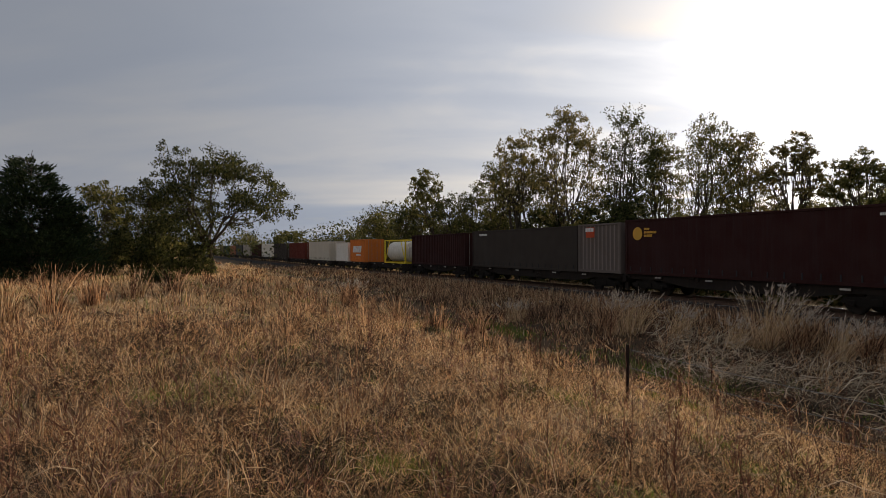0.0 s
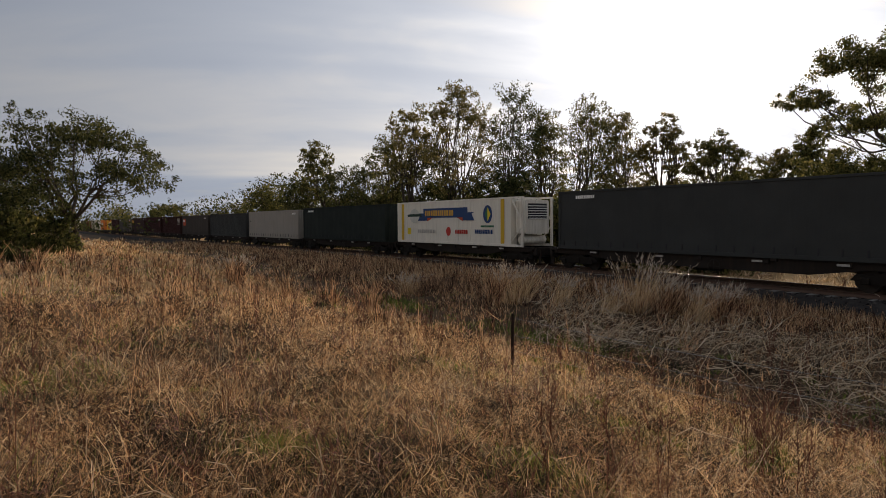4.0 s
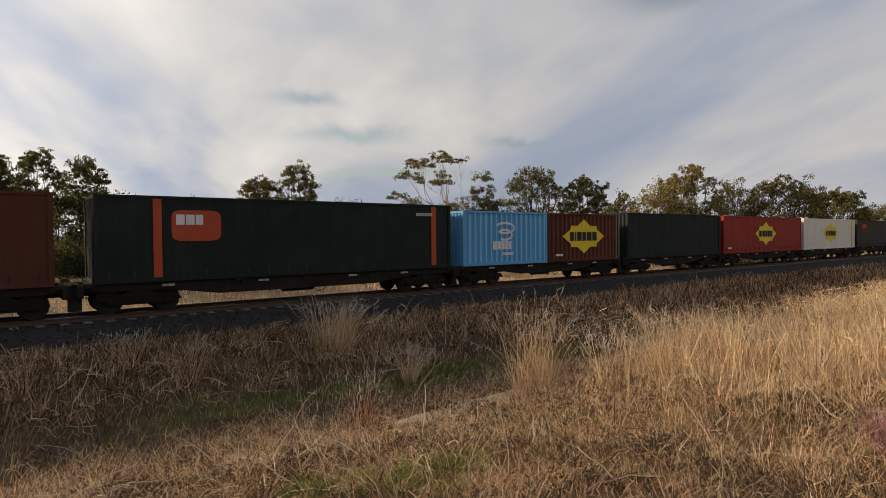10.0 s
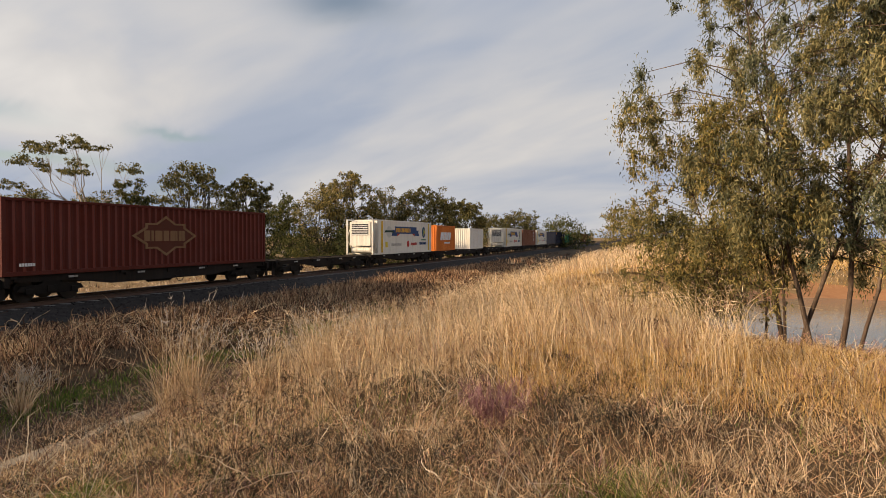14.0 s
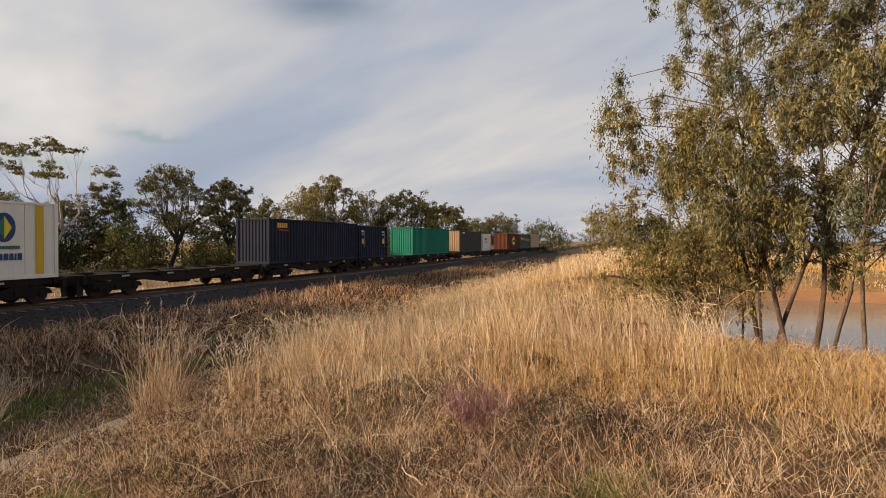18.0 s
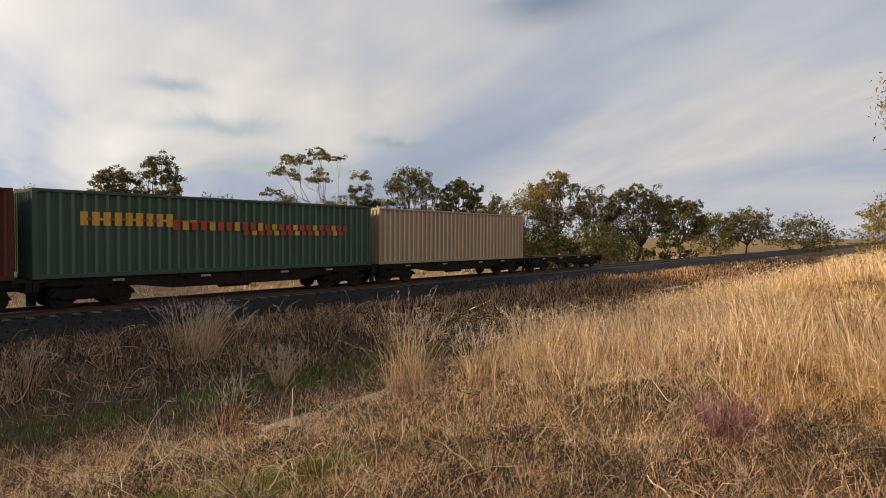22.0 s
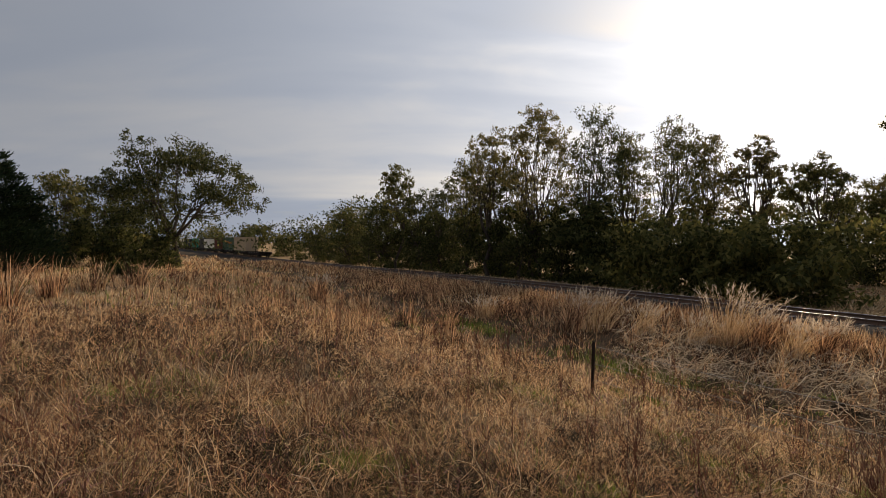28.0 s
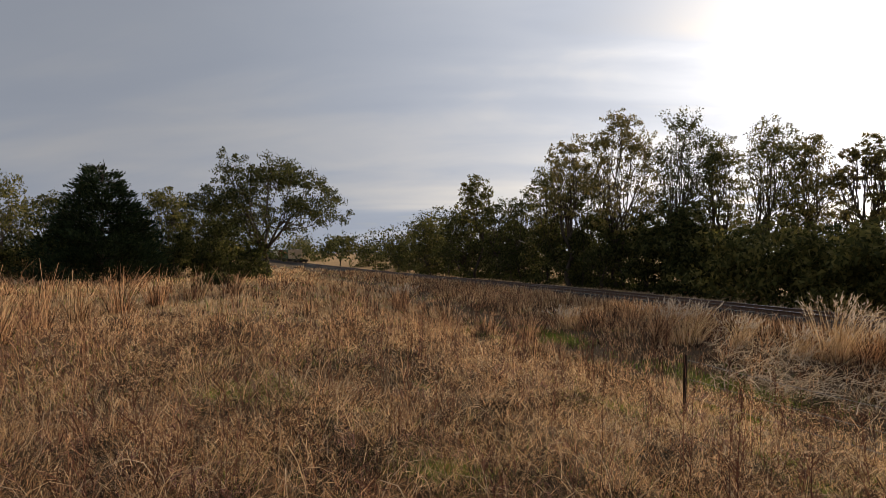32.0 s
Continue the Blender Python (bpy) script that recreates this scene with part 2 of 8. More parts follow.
M["gum_bark"] = surface("gum_bark", [(0.035, 0.022, 0.017), (0.10, 0.066, 0.048), (0.36, 0.27, 0.20)], 2.2, 0.85, 0.6, 14.0, stretch=(1, 1, 0.3))
M["leaf_grey"] = surface("grey_green_leaf", [(0.055, 0.065, 0.034), (0.14, 0.145, 0.08), (0.27, 0.25, 0.15)], 0.5, 0.55, 0, island=0.6, through=0.3)
M["needle"] = surface("conifer_foliage", [(0.008, 0.016, 0.009), (0.02, 0.035, 0.016), (0.045, 0.062, 0.026)], 0.6, 0.75, 0, island=0.5, through=0.1, spec=0.08)
M["post"] = surface("rusty_steel_post", [(0.018, 0.014, 0.013), (0.05, 0.032, 0.026)], 9.0, 0.85, 0.4, 60.0, metal=0.4)
M["wire"] = surface("galvanised_wire", [(0.20, 0.19, 0.18), (0.34, 0.33, 0.31)], 30.0, 0.5, 0, metal=0.7)
M["wagon_steel"] = painted("wagon_steel", (0.017, 0.013, 0.011), 0.7, (0.045, 0.031, 0.022), 0.6)
M["bogie_steel"] = surface("bogie_steel", [(0.008, 0.007, 0.006), (0.026, 0.021, 0.017)], 4.0, 0.8, 0.4, 30.0, metal=0.2)
M["wheel_steel"] = surface("wheel_steel", [(0.015, 0.013, 0.012), (0.05, 0.042, 0.036)], 5.0, 0.55, 0.2, 30.0, metal=0.6)
M["plate_white"] = painted("white_plate", (0.40, 0.38, 0.35), 0.6, (0.06, 0.05, 0.04), 0.8)
M["white_paint"] = painted("white_paint", (0.72, 0.68, 0.60), 0.45, (0.20, 0.14, 0.09), 0.55)
M["cream_paint"] = painted("cream_paint", (0.62, 0.47, 0.31), 0.5, (0.19, 0.10, 0.055), 0.6)
M["logo_white"] = painted("logo_white", (0.72, 0.71, 0.69), 0.5, (0.2, 0.17, 0.14), 0.3)
M["logo_grey"] = painted("logo_grey", (0.47, 0.44, 0.40), 0.5, (0.2, 0.17, 0.14), 0.3)
M["pale_grey"] = painted("pale_grey", (0.55, 0.55, 0.50), 0.5, (0.3, 0.28, 0.24), 0.4)
M["stripe_gold"] = painted("stripe_gold", (0.62, 0.38, 0.035), 0.5, (0.3, 0.2, 0.08), 0.4)
M["dull_tan"] = painted("dull_tan", (0.22, 0.12, 0.06), 0.6, (0.10, 0.05, 0.03), 0.6)
M["logo_yellow"] = painted("logo_yellow", (0.74, 0.55, 0.045), 0.5, (0.2, 0.15, 0.08), 0.3)
M["logo_gold"] = painted("logo_gold", (0.66, 0.36, 0.06), 0.5, (0.2, 0.12, 0.08), 0.3)
M["logo_orange"] = painted("logo_orange", (0.46, 0.075, 0.03), 0.5, (0.2, 0.1, 0.07), 0.3)
M["faded_gold"] = painted("faded_gold", (0.034, 0.016, 0.010), 0.6, (0.03, 0.05, 0.04), 0.5)
M["logo_red"] = painted("logo_red", (0.48, 0.05, 0.04), 0.5, (0.2, 0.1, 0.07), 0.3)
M["logo_navy"] = painted("logo_navy", (0.025, 0.06, 0.16), 0.5, (0.1, 0.09, 0.08), 0.3)
M["logo_black"] = painted("logo_black", (0.025, 0.025, 0.028), 0.5, (0.1, 0.08, 0.06), 0.3)
M["logo_green"] = painted("logo_green", (0.04, 0.16, 0.09), 0.5, (0.1, 0.09, 0.08), 0.3)
PAINTS = {
    "maroon": (0.030, 0.0065, 0.0055), "crimson": (0.12, 0.010, 0.020), "oxide": (0.095, 0.027, 0.014), "brick": (0.10, 0.018, 0.010),
    "charcoal": (0.035, 0.037, 0.036), "slate": (0.042, 0.033, 0.027), "dark_green": (0.012, 0.018, 0.015), "rib_green": (0.024, 0.050, 0.038), "red": (0.27, 0.032, 0.02), "faded_green": (0.06, 0.095, 0.066), "old_cream": (0.40, 0.295, 0.195),
    "teal": (0.015, 0.12, 0.105), "emerald": (0.006, 0.15, 0.10), "navy": (0.010, 0.013, 0.028), "blue": (0.022, 0.05, 0.12),
    "night": (0.007, 0.008, 0.010), "sky_blue": (0.12, 0.36, 0.60), "orange": (0.60, 0.17, 0.035), "tan": (0.34, 0.21, 0.115),
    "brown": (0.21, 0.085, 0.05), "grey": (0.30, 0.27, 0.235), "dust": (0.135, 0.11, 0.098), "olive_grey": (0.054, 0.050, 0.044), "white": (0.70, 0.655, 0.57), "cream": (0.52, 0.40, 0.27), "beige": (0.52, 0.46, 0.37),
}
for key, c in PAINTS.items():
    M["faded_" + key] = painted("faded_" + key, tuple(min(0.8, 1.5 * v + 0.012) for v in c), 0.6, tuple(0.8 * v + 0.05 for v in c), 0.6)      # lighter copy of each paint, for the outer faces of the ribs
    M["paint_" + key] = painted("paint_" + key, c, 0.55, tuple(0.6 * v + 0.03 for v in c), 0.45)


# ---- mesh helpers ----
def mesh_from(name, verts, faces_by_size, mats, smooth=False):
    """A mesh from arrays: verts (n, 3), and index arrays of equal face size."""
    me = bpy.data.meshes.new(name)
    verts = np.asarray(verts, dtype=np.float32).reshape(-1, 3)
    faces_by_size = [np.asarray(f, dtype=np.int32) for f in faces_by_size if len(f)]
    loops = np.concatenate([f.ravel() for f in faces_by_size])
    sizes = np.concatenate([np.full(len(f), f.shape[1], dtype=np.int32) for f in faces_by_size])
    me.vertices.add(len(verts))
    me.vertices.foreach_set("co", verts.ravel())
    me.loops.add(len(loops))
    me.loops.foreach_set("vertex_index", loops)
    me.polygons.add(len(sizes))
    me.polygons.foreach_set("loop_start", np.concatenate([[0], np.cumsum(sizes)[:-1]]).astype(np.int32))
    if smooth:
        me.polygons.foreach_set("use_smooth", np.ones(len(sizes), dtype=bool))
    for m in mats if isinstance(mats, (list, tuple)) else [mats]:
        me.materials.append(m)
    me.update(calc_edges=True)
    return me


class Shape:
    """Collects boxes, prisms and tubes into one mesh."""

    def __init__(self):
        self.v, self.f = [], []

    def quad_list(self, verts, faces):
        k = len(self.v)
        self.v += [tuple(p) for p in verts]
        self.f += [tuple(i + k for i in f) for f in faces]

    def box(self, x0, x1, y0, y1, z0, z1, c=0.0):
        """A box; c cuts its long edges."""
        if c:
            ring = [(y0 + c, z0), (y1 - c, z0), (y1, z0 + c), (y1, z1 - c), (y1 - c, z1), (y0 + c, z1), (y0, z1 - c), (y0, z0 + c)]
            return self.prism(ring, x0, x1)
        vs = [(x, y, z) for x in (x0, x1) for y in (y0, y1) for z in (z0, z1)]
        self.quad_list(vs, [(0, 1, 3, 2), (4, 6, 7, 5), (0, 4, 5, 1), (2, 3, 7, 6), (0, 2, 6, 4), (1, 5, 7, 3)])
        return self

    def prism(self, ring, x0, x1):
        """A yz outline drawn out along x."""
        n = len(ring)
        vs = [(x0, y, z) for y, z in ring] + [(x1, y, z) for y, z in ring]
        fs = [(i, (i + 1) % n, n + (i + 1) % n, n + i) for i in range(n)] + [tuple(range(n))[::-1], tuple(range(n, 2 * n))]
        self.quad_list(vs, fs)
        return self

    def slab(self, ring, y0, y1):
        """An xz outline with thickness along y."""
        n = len(ring)
        vs = [(x, y0, z) for x, z in ring] + [(x, y1, z) for x, z in ring]
        fs = [(i, n + i, n + (i + 1) % n, (i + 1) % n) for i in range(n)] + [tuple(range(n)), tuple(range(n, 2 * n))[::-1]]
        self.quad_list(vs, fs)
        return self

    def tube(self, a, b, r0, r1=None, n=8):
        r1 = r0 if r1 is None else r1
        a, b = Vector(a), Vector(b)
        q = (b - a).to_track_quat("Z", "Y")
        vs = []
        for p, r in ((a, r0), (b, r1)):
            vs += [p + q @ Vector((r * math.cos(2 * math.pi * i / n), r * math.sin(2 * math.pi * i / n), 0)) for i in range(n)]
        self.quad_list(vs, [(i, (i + 1) % n, n + (i + 1) % n, n + i) for i in range(n)] + [tuple(range(n))[::-1], tuple(range(n, 2 * n))])
        return self

    def mesh(self, name, material):
        me = bpy.data.meshes.new(name)
        me.from_pydata(self.v, [], self.f)
        bm = bmesh.new()
        bm.from_mesh(me)
        bmesh.ops.recalc_face_normals(bm, faces=bm.faces)
        bm.to_mesh(me)
        bm.free()
        me.materials.append(material)
        return me


def part(name, shape, material, parent, label="", at=None):
    """One mesh object under a thing or under a part."""
    me = shape if isinstance(shape, bpy.types.Mesh) else shape.mesh(name, material)
    ob = new(name, me)
    ob.parent = parent
    if at is not None:
        ob.matrix_basis = at
    if label:
        tagged(ob, label)
    return ob


def leaf_cloud(rng, centres, radii, count, size, flat=0.7, droop=0.6, wide=0.3, single=False, knots=0):
    """Leaves as bent diamonds in clumps round the twig ends."""
    c = np.asarray(centres)
    w = np.asarray(radii) ** 2
    pick = rng.choice(len(c), count, p=w / w.sum())
    dirs = rng.normal(0, 1, (count, 3))
    dirs /= np.linalg.norm(dirs, axis=1)[:, None]
    rad = np.asarray(radii)[pick][:, None]
    if knots:
        # each clump is a dome of small tufts
        off = rng.normal(0, 1, (len(c), knots, 3))
        off /= np.linalg.norm(off, axis=2, keepdims=True)
        off *= rng.uniform(0.35, 1.0, (len(c), knots, 1)) ** 0.5 * 0.78
        off[..., 2] = np.where(off[..., 2] < -0.15, off[..., 2] * 0.35, off[..., 2])
        p = c[pick] + (off[pick, rng.integers(0, knots, count)] + dirs * 0.42 * rng.uniform(0.1, 1.0, (count, 1)) ** 0.6) * rad * np.array([1, 1, flat])
    else:
        p = c[pick] + dirs * rad * np.clip(np.abs(rng.normal(0, 0.5, (count, 1))), 0.05, 1.2) * np.array([1, 1, flat])
    az = rng.uniform(0, 6.28, count)
    el = np.radians(rng.normal(-35 * droop - 10, 38, count))
    L = size * rng.uniform(0.6, 1.4, count)[:, None]
    along = np.stack([np.cos(az) * np.cos(el), np.sin(az) * np.cos(el), np.sin(el)], -1)
    other = np.cross(along, rng.normal(0, 1, (count, 3)))
    other /= np.linalg.norm(other, axis=1)[:, None] + 1e-6
    if single:
        v = np.stack([p - other * L * wide, p + along * L, p + other * L * wide + along * L * 0.2], 1)
        return v.reshape(-1, 3), (np.arange(count) * 3)[:, None] + np.array([[0, 1, 2]])
    v = np.stack([p, p + along * L * 0.5 + other * L * wide, p + along * L, p + along * L * 0.5 - other * L * wide], 1)
    k = (np.arange(count) * 4)[:, None]
    return v.reshape(-1, 3), k + np.array([[0, 1, 2, 3]])


# ---- the line of the railway and the lie of the land ----
FOOT = (21.676, 9.104)        # the point of the track nearest to the camera
TRACK_AZ = 22.78              # its heading there
_s = np.arange(-1200.0, 1200.5, 0.5)


def _smooth(u):
    u = np.clip(u, 0, 1)
    return u * u * (3 - 2 * u)


_phi = np.radians(TRACK_AZ + 4.0 * _smooth((_s - 5) / 55) + 1.5 * _smooth((-_s - 20) / 100))
_tx = np.concatenate([[0], np.cumsum(-np.sin(_phi[:-1]) * 0.5)])
_ty = np.concatenate([[0], np.cumsum(np.cos(_phi[:-1]) * 0.5)])
_i0 = int(np.searchsorted(_s, 0.0))
_tx, _ty = _tx - _tx[_i0] + FOOT[0], _ty - _ty[_i0] + FOOT[1]
_tz = -0.4 * _smooth((_s - 15) / 90)
TD = np.array([-math.sin(radians(TRACK_AZ)), math.cos(radians(TRACK_AZ))])
NV = np.array([TD[1], -TD[0]])
_lat = (_tx - FOOT[0]) * NV[0] + (_ty - FOOT[1]) * NV[1]
_lon = (_tx - FOOT[0]) * TD[0] + (_ty - FOOT[1]) * TD[1]


def track_at(s):
    """Place and heading (degrees) of the track, s metres on from its nearest point."""
    return (float(np.interp(s, _s, _tx)), float(np.interp(s, _s, _ty)), float(np.interp(s, _s, _tz)), math.degrees(float(np.interp(s, _s, _phi))))


def track_pose(s, dz=0.0):
    x, y, z, az = track_at(s)
    return pose(x, y, z + dz, 0, 0, 90 + az)


def rail_coords(x, y):
    """Metres along the track, and across it (minus on the camera's side)."""
    x, y = np.asarray(x, float) - FOOT[0], np.asarray(y, float) - FOOT[1]
    lon = x * TD[0] + y * TD[1]
    return np.interp(lon, _lon, _s), x * NV[0] + y * NV[1] - np.interp(lon, _lon, _lat)


def track_side(s, d):
    """Points at s along the track and d beside it."""
    x, y, p = (np.interp(s, _s, k) for k in (_tx, _ty, _phi))
    return x + np.cos(p) * d, y + np.sin(p) * d


def beyond(az, across):
    """Distance at which a sight line from the camera lies so far past the track."""
    h = heading(az)
    r = np.arange(5.0, 400.0, 1.0)
    d = rail_coords(h.x * r, h.y * r)[1]
    hit = np.nonzero(d > across)[0]
    return float(r[hit[0]]) if len(hit) else 400.0


POND = (-1.7, -27.0, 10.4, 8.8, -0.5)    # centre, half axes, level


def pond_q(x, y):
    """1 at the rim of the dam, a rounded oblong."""
    cx, cy, ax, ay, level = POND
    return (np.abs((x - cx) / ax) ** 3.2 + np.abs((y - cy) / ay) ** 3.2) ** (1 / 3.2)


def waves(x, y, k=1.0, seed=0.0):
    """Cheap smooth noise, about -1 to 1."""
    x, y = x * k + seed, y * k - seed * 1.7
    return (np.sin(x * 1.1 + 2.1 * np.sin(y * 0.7)) + np.sin(y * 1.3 + 1.7 * np.sin(x * 0.9 + 1.0)) + np.sin((x + y) * 0.8 + 1.3 * np.sin((x - y) * 1.1))) / 3.0


def land(x, y):
    """Height of the ground."""
    x, y = np.asarray(x, float), np.asarray(y, float)
    s, d = rail_coords(x, y)
    near = np.interp(d, [-400, -60, -30, -23.5, -20.5, -16.5, -14.1, -12.5, -10.5, -7.0, -4.5, -3.0, 0, 3.0, 5, 9, 13, 25, 60, 400],
                     [0.6, 0.6, 0.8, 0.85, 0.6, -0.22, -0.75, -0.95, -0.9, -0.65, -0.6, -0.62, -0.62, -0.62, -0.7, -0.85, -0.5, -0.55, -0.35, 0.3])
    far = np.interp(d, [-400, -60, -20, -8, -4, 4, 9, 25, 60, 400], [0.6, 0.6, 0.5, -0.2, -0.6, -0.6, -0.7, -0.5, -0.35, 0.3])
    f = _smooth((s - 18) / 40)
    z = near * (1 - f) + far * f + np.interp(s, _s, _tz) * _smooth(1 - np.abs(d) / 40)
    bumps = 0.07 * waves(x, y, 0.55) + 0.035 * waves(x, y, 1.7, 3.0)
    bumps = bumps + (0.075 * waves(x, y, 3.3, 9.0) + 0.04 * waves(x, y, 6.4, 1.5)) * _smooth((-13.5 - d) / 3) * _smooth((np.hypot(x, y) - 1.2) / 1.5)
    z = z + bumps * np.clip((np.abs(d) - 3.4) / 2, 0, 1)
    cx, cy, ax, ay, level = POND
    q = pond_q(x, y) + 0.05 * waves(x, y, 0.5, 5.0)
    bowl = np.where(y < cy, level - 0.6 + 0.62 * np.clip(q, 0, 1.28) ** 3, level - 0.6 + 0.62 * np.clip(q, 0, 1) ** 3 + 0.3 * np.clip(q - 1, 0, 1))
    bank = np.where(y < cy, 0.1 * np.exp(-((q - 1.5) / 0.28) ** 2), 0.0)
    k = 1 - _smooth((q - 0.95) / np.where(y > cy, 1.35, 0.6) * np.where(x > cx + 0.7 * ax, 1.5, 1.0))
    return z * (1 - k) + bowl * k + bank


def ground_sheet():
    # finer near the camera, out to the horizon
    r = np.concatenate([[0.0], np.geomspace(0.6, 4800, 200)])
    a = np.radians(np.linspace(0, 360, 241)[:-1])
    R_, A_ = np.meshgrid(r[1:], a, indexing="ij")
    x, y = -np.sin(A_) * R_, np.cos(A_) * R_
    z = land(x, y)
    v = np.concatenate([[[0, 0, float(land(0.0, 0.0))]], np.stack([x, y, z], -1).reshape(-1, 3)])
    n, m = R_.shape
    i, j = np.meshgrid(np.arange(n - 1), np.arange(m), indexing="ij")
    j2 = (j + 1) % m
    quads = np.stack([1 + i * m + j, 1 + i * m + j2, 1 + (i + 1) * m + j2, 1 + (i + 1) * m + j], -1).reshape(-1, 4)
    jj = np.arange(m)
    tris = np.stack([np.zeros(m, int), 1 + (jj + 1) % m, 1 + jj], -1)
    me = mesh_from("ground", v, [quads, tris[:, ::-1][:, ::-1]], [M["soil"], M["clay"], M["sward"]], True)
    s_, d_ = rail_coords(x, y)
    cx, cy, ax, ay, level = POND
    q = pond_q(x, y)
    clay = (q < 1.04) & ((y < cy + 2) | (q < 1.0))
    idx = np.zeros(len(quads) + m, dtype=np.int32)
    idx[:len(quads)] = np.where(clay, 1, np.where((R_ > 17) & ((d_ > 5) | (d_ < -14)), 2, 0))[:-1].ravel()
    me.polygons.foreach_set("material_index", idx)
    bm = bmesh.new()
    bm.from_mesh(me)
    bmesh.ops.recalc_face_normals(bm, faces=bm.faces)
    bm.to_mesh(me)
    bm.free()
    return tagged(new("ground", me), "dry undulating grassland with a ditch beside the railway", "ground", kind="structure")


ground_sheet()


# ---- pond ----
def pond():
    cx, cy, ax, ay, level = POND
    a = np.linspace(0, 2 * np.pi, 65)[:-1]
    v = [(cx, cy, level)] + [(cx + 1.25 * ax * math.cos(t), cy + 1.25 * ay * math.sin(t), level) for t in a]
    f = [(0, 1 + i, 1 + (i + 1) % 64) for i in range(64)]
    m = bpy.data.materials.new("pond_water")
    m.use_nodes = True
    n = Nodes(m.node_tree)
    pos = n.add("ShaderNodeTexCoord").outputs["Object"]
    rip = n.noise(n.add("ShaderNodeMapping", {"Vector": pos, "Scale": (1.0, 3.0, 1.0)}).outputs[0], 3.0, 4.0)
    b = n.add("ShaderNodeBsdfPrincipled", {"Base Color": (0.20, 0.17, 0.13, 1), "Roughness": 0.08, "IOR": 1.33})
    bump = n.add("ShaderNodeBump", {"Height": rip, "Strength": 0.25, "Distance": 0.02})
    m.node_tree.links.new(bump.outputs[0], b.inputs["Normal"])
    n.add("ShaderNodeOutputMaterial", {"Surface": b.outputs[0]})
    tagged(new("water", mesh_from("water", v, [np.array(f)], m)), "muddy brown farm dam water with light ripples", "pond", kind="structure")


pond()


# ---- railway ----
def strip(s0, s1, step, offsets):
    """Vertices of a band along the track: offsets are (across, height) pairs."""
    ss = np.arange(s0, s1 + step, step)
    x, y, z, p = (np.interp(ss, _s, k) for k in (_tx, _ty, _tz, _phi))
    nx, ny = np.cos(p), np.sin(p)
    v = np.stack([np.stack([x + nx * o, y + ny * o, z + h], -1) for o, h in offsets], 1)
    n, m = v.shape[:2]
    i, j = np.meshgrid(np.arange(n - 1), np.arange(m - 1), indexing="ij")
    q = np.stack([i * m + j, i * m + j + 1, (i + 1) * m + j + 1, (i + 1) * m + j], -1).reshape(-1, 4)
    return v.reshape(-1, 3), q


def railway():
    root = tagged(new("railway_track"), "single railway track with steel rails on grey stone ballast", "railway track", kind="structure")
    v, q = strip(-900, 700, 4.0, [(-3.4, -0.72), (-2.5, -0.5), (-1.75, -0.19), (0, -0.2), (1.75, -0.19), (2.5, -0.5), (3.4, -0.72)])
    part("ballast_bed", mesh_from("ballast_bed", v, [q], M["ballast"], True), None, root, "bed of grey crushed stone")
    for side in (-1, 1):
        o = side * 0.7525
        ring = [(-0.07, -0.175), (-0.07, -0.16), (-0.012, -0.145), (-0.012, -0.045), (-0.035, -0.035), (-0.036, -0.006), (0.036, -0.006), (0.035, -0.035), (0.012, -0.045), (0.012, -0.145), (0.07, -0.16), (0.07, -0.175)]
        v, q = strip(-900, 700, 4.0, [(o + a, b) for a, b in ring])
        rail = part("rail", mesh_from("rail", v, [q], M["rail_side"]), None, root, "rust-brown steel rail")
        v, q = strip(-900, 700, 4.0, [(o - 0.036, -0.006), (o - 0.028, 0.0), (o + 0.028, 0.0), (o + 0.036, -0.006)])
        part("running_surface", mesh_from("running_surface", v, [q], M["rail_top"]), None, rail, "polished rail head")
    me = Shape().box(-0.12, 0.12, -1.25, 1.25, -0.36, -0.175, 0.02).mesh("sleeper", M["sleeper"])
    for i in range(-140, 141):
        part("sleeper", me, None, root, at=track_pose(i * 0.65))
    # loose stones on the shoulder that faces the camera
    rng = np.random.default_rng(5)
    n = 6500
    ss = rng.uniform(-32, 38, n)
    o = rng.uniform(-3.5, 1.7, n)
    h = np.interp(np.abs(o), [0, 1.75, 2.5, 3.4], [-0.2, -0.19, -0.5, -0.72])
    x, y, z, p = (np.interp(ss, _s, k) for k in (_tx, _ty, _tz, _phi))
    c = np.stack([x + np.cos(p) * o, y + np.sin(p) * o, z + h], -1)
    base = np.array([(1, 0, 0), (-1, 0, 0), (0, 1, 0), (0, -1, 0), (0, 0, 1), (0, 0, -1)], float)
    size = rng.uniform(0.03, 0.07, (n, 1, 1)) * rng.uniform(0.6, 1.3, (n, 6, 1))
    ang = rng.uniform(0, 6.28, n)
    ca, sa = np.cos(ang), np.sin(ang)
    rot = np.stack([np.stack([ca, -sa, 0.5 * sa], -1), np.stack([sa, ca, 0.3 * ca], -1), np.stack([-0.4 * sa, 0.3 + 0 * sa, 0.8 + 0 * sa], -1)], 1)
    vv = c[:, None, :] + np.einsum("nij,kj->nki", rot, base) * size
    f = np.array([(0, 2, 4), (2, 1, 4), (1, 3, 4), (3, 0, 4), (2, 0, 5), (1, 2, 5), (3, 1, 5), (0, 3, 5)])
    ff = (f[None] + (np.arange(n) * 6)[:, None, None]).reshape(-1, 3)
    tagged(part("loose_ballast", mesh_from("loose_ballast", vv, [ff], M["ballast"]), None, root), "grey crushed stones", kind="stuff")


railway()


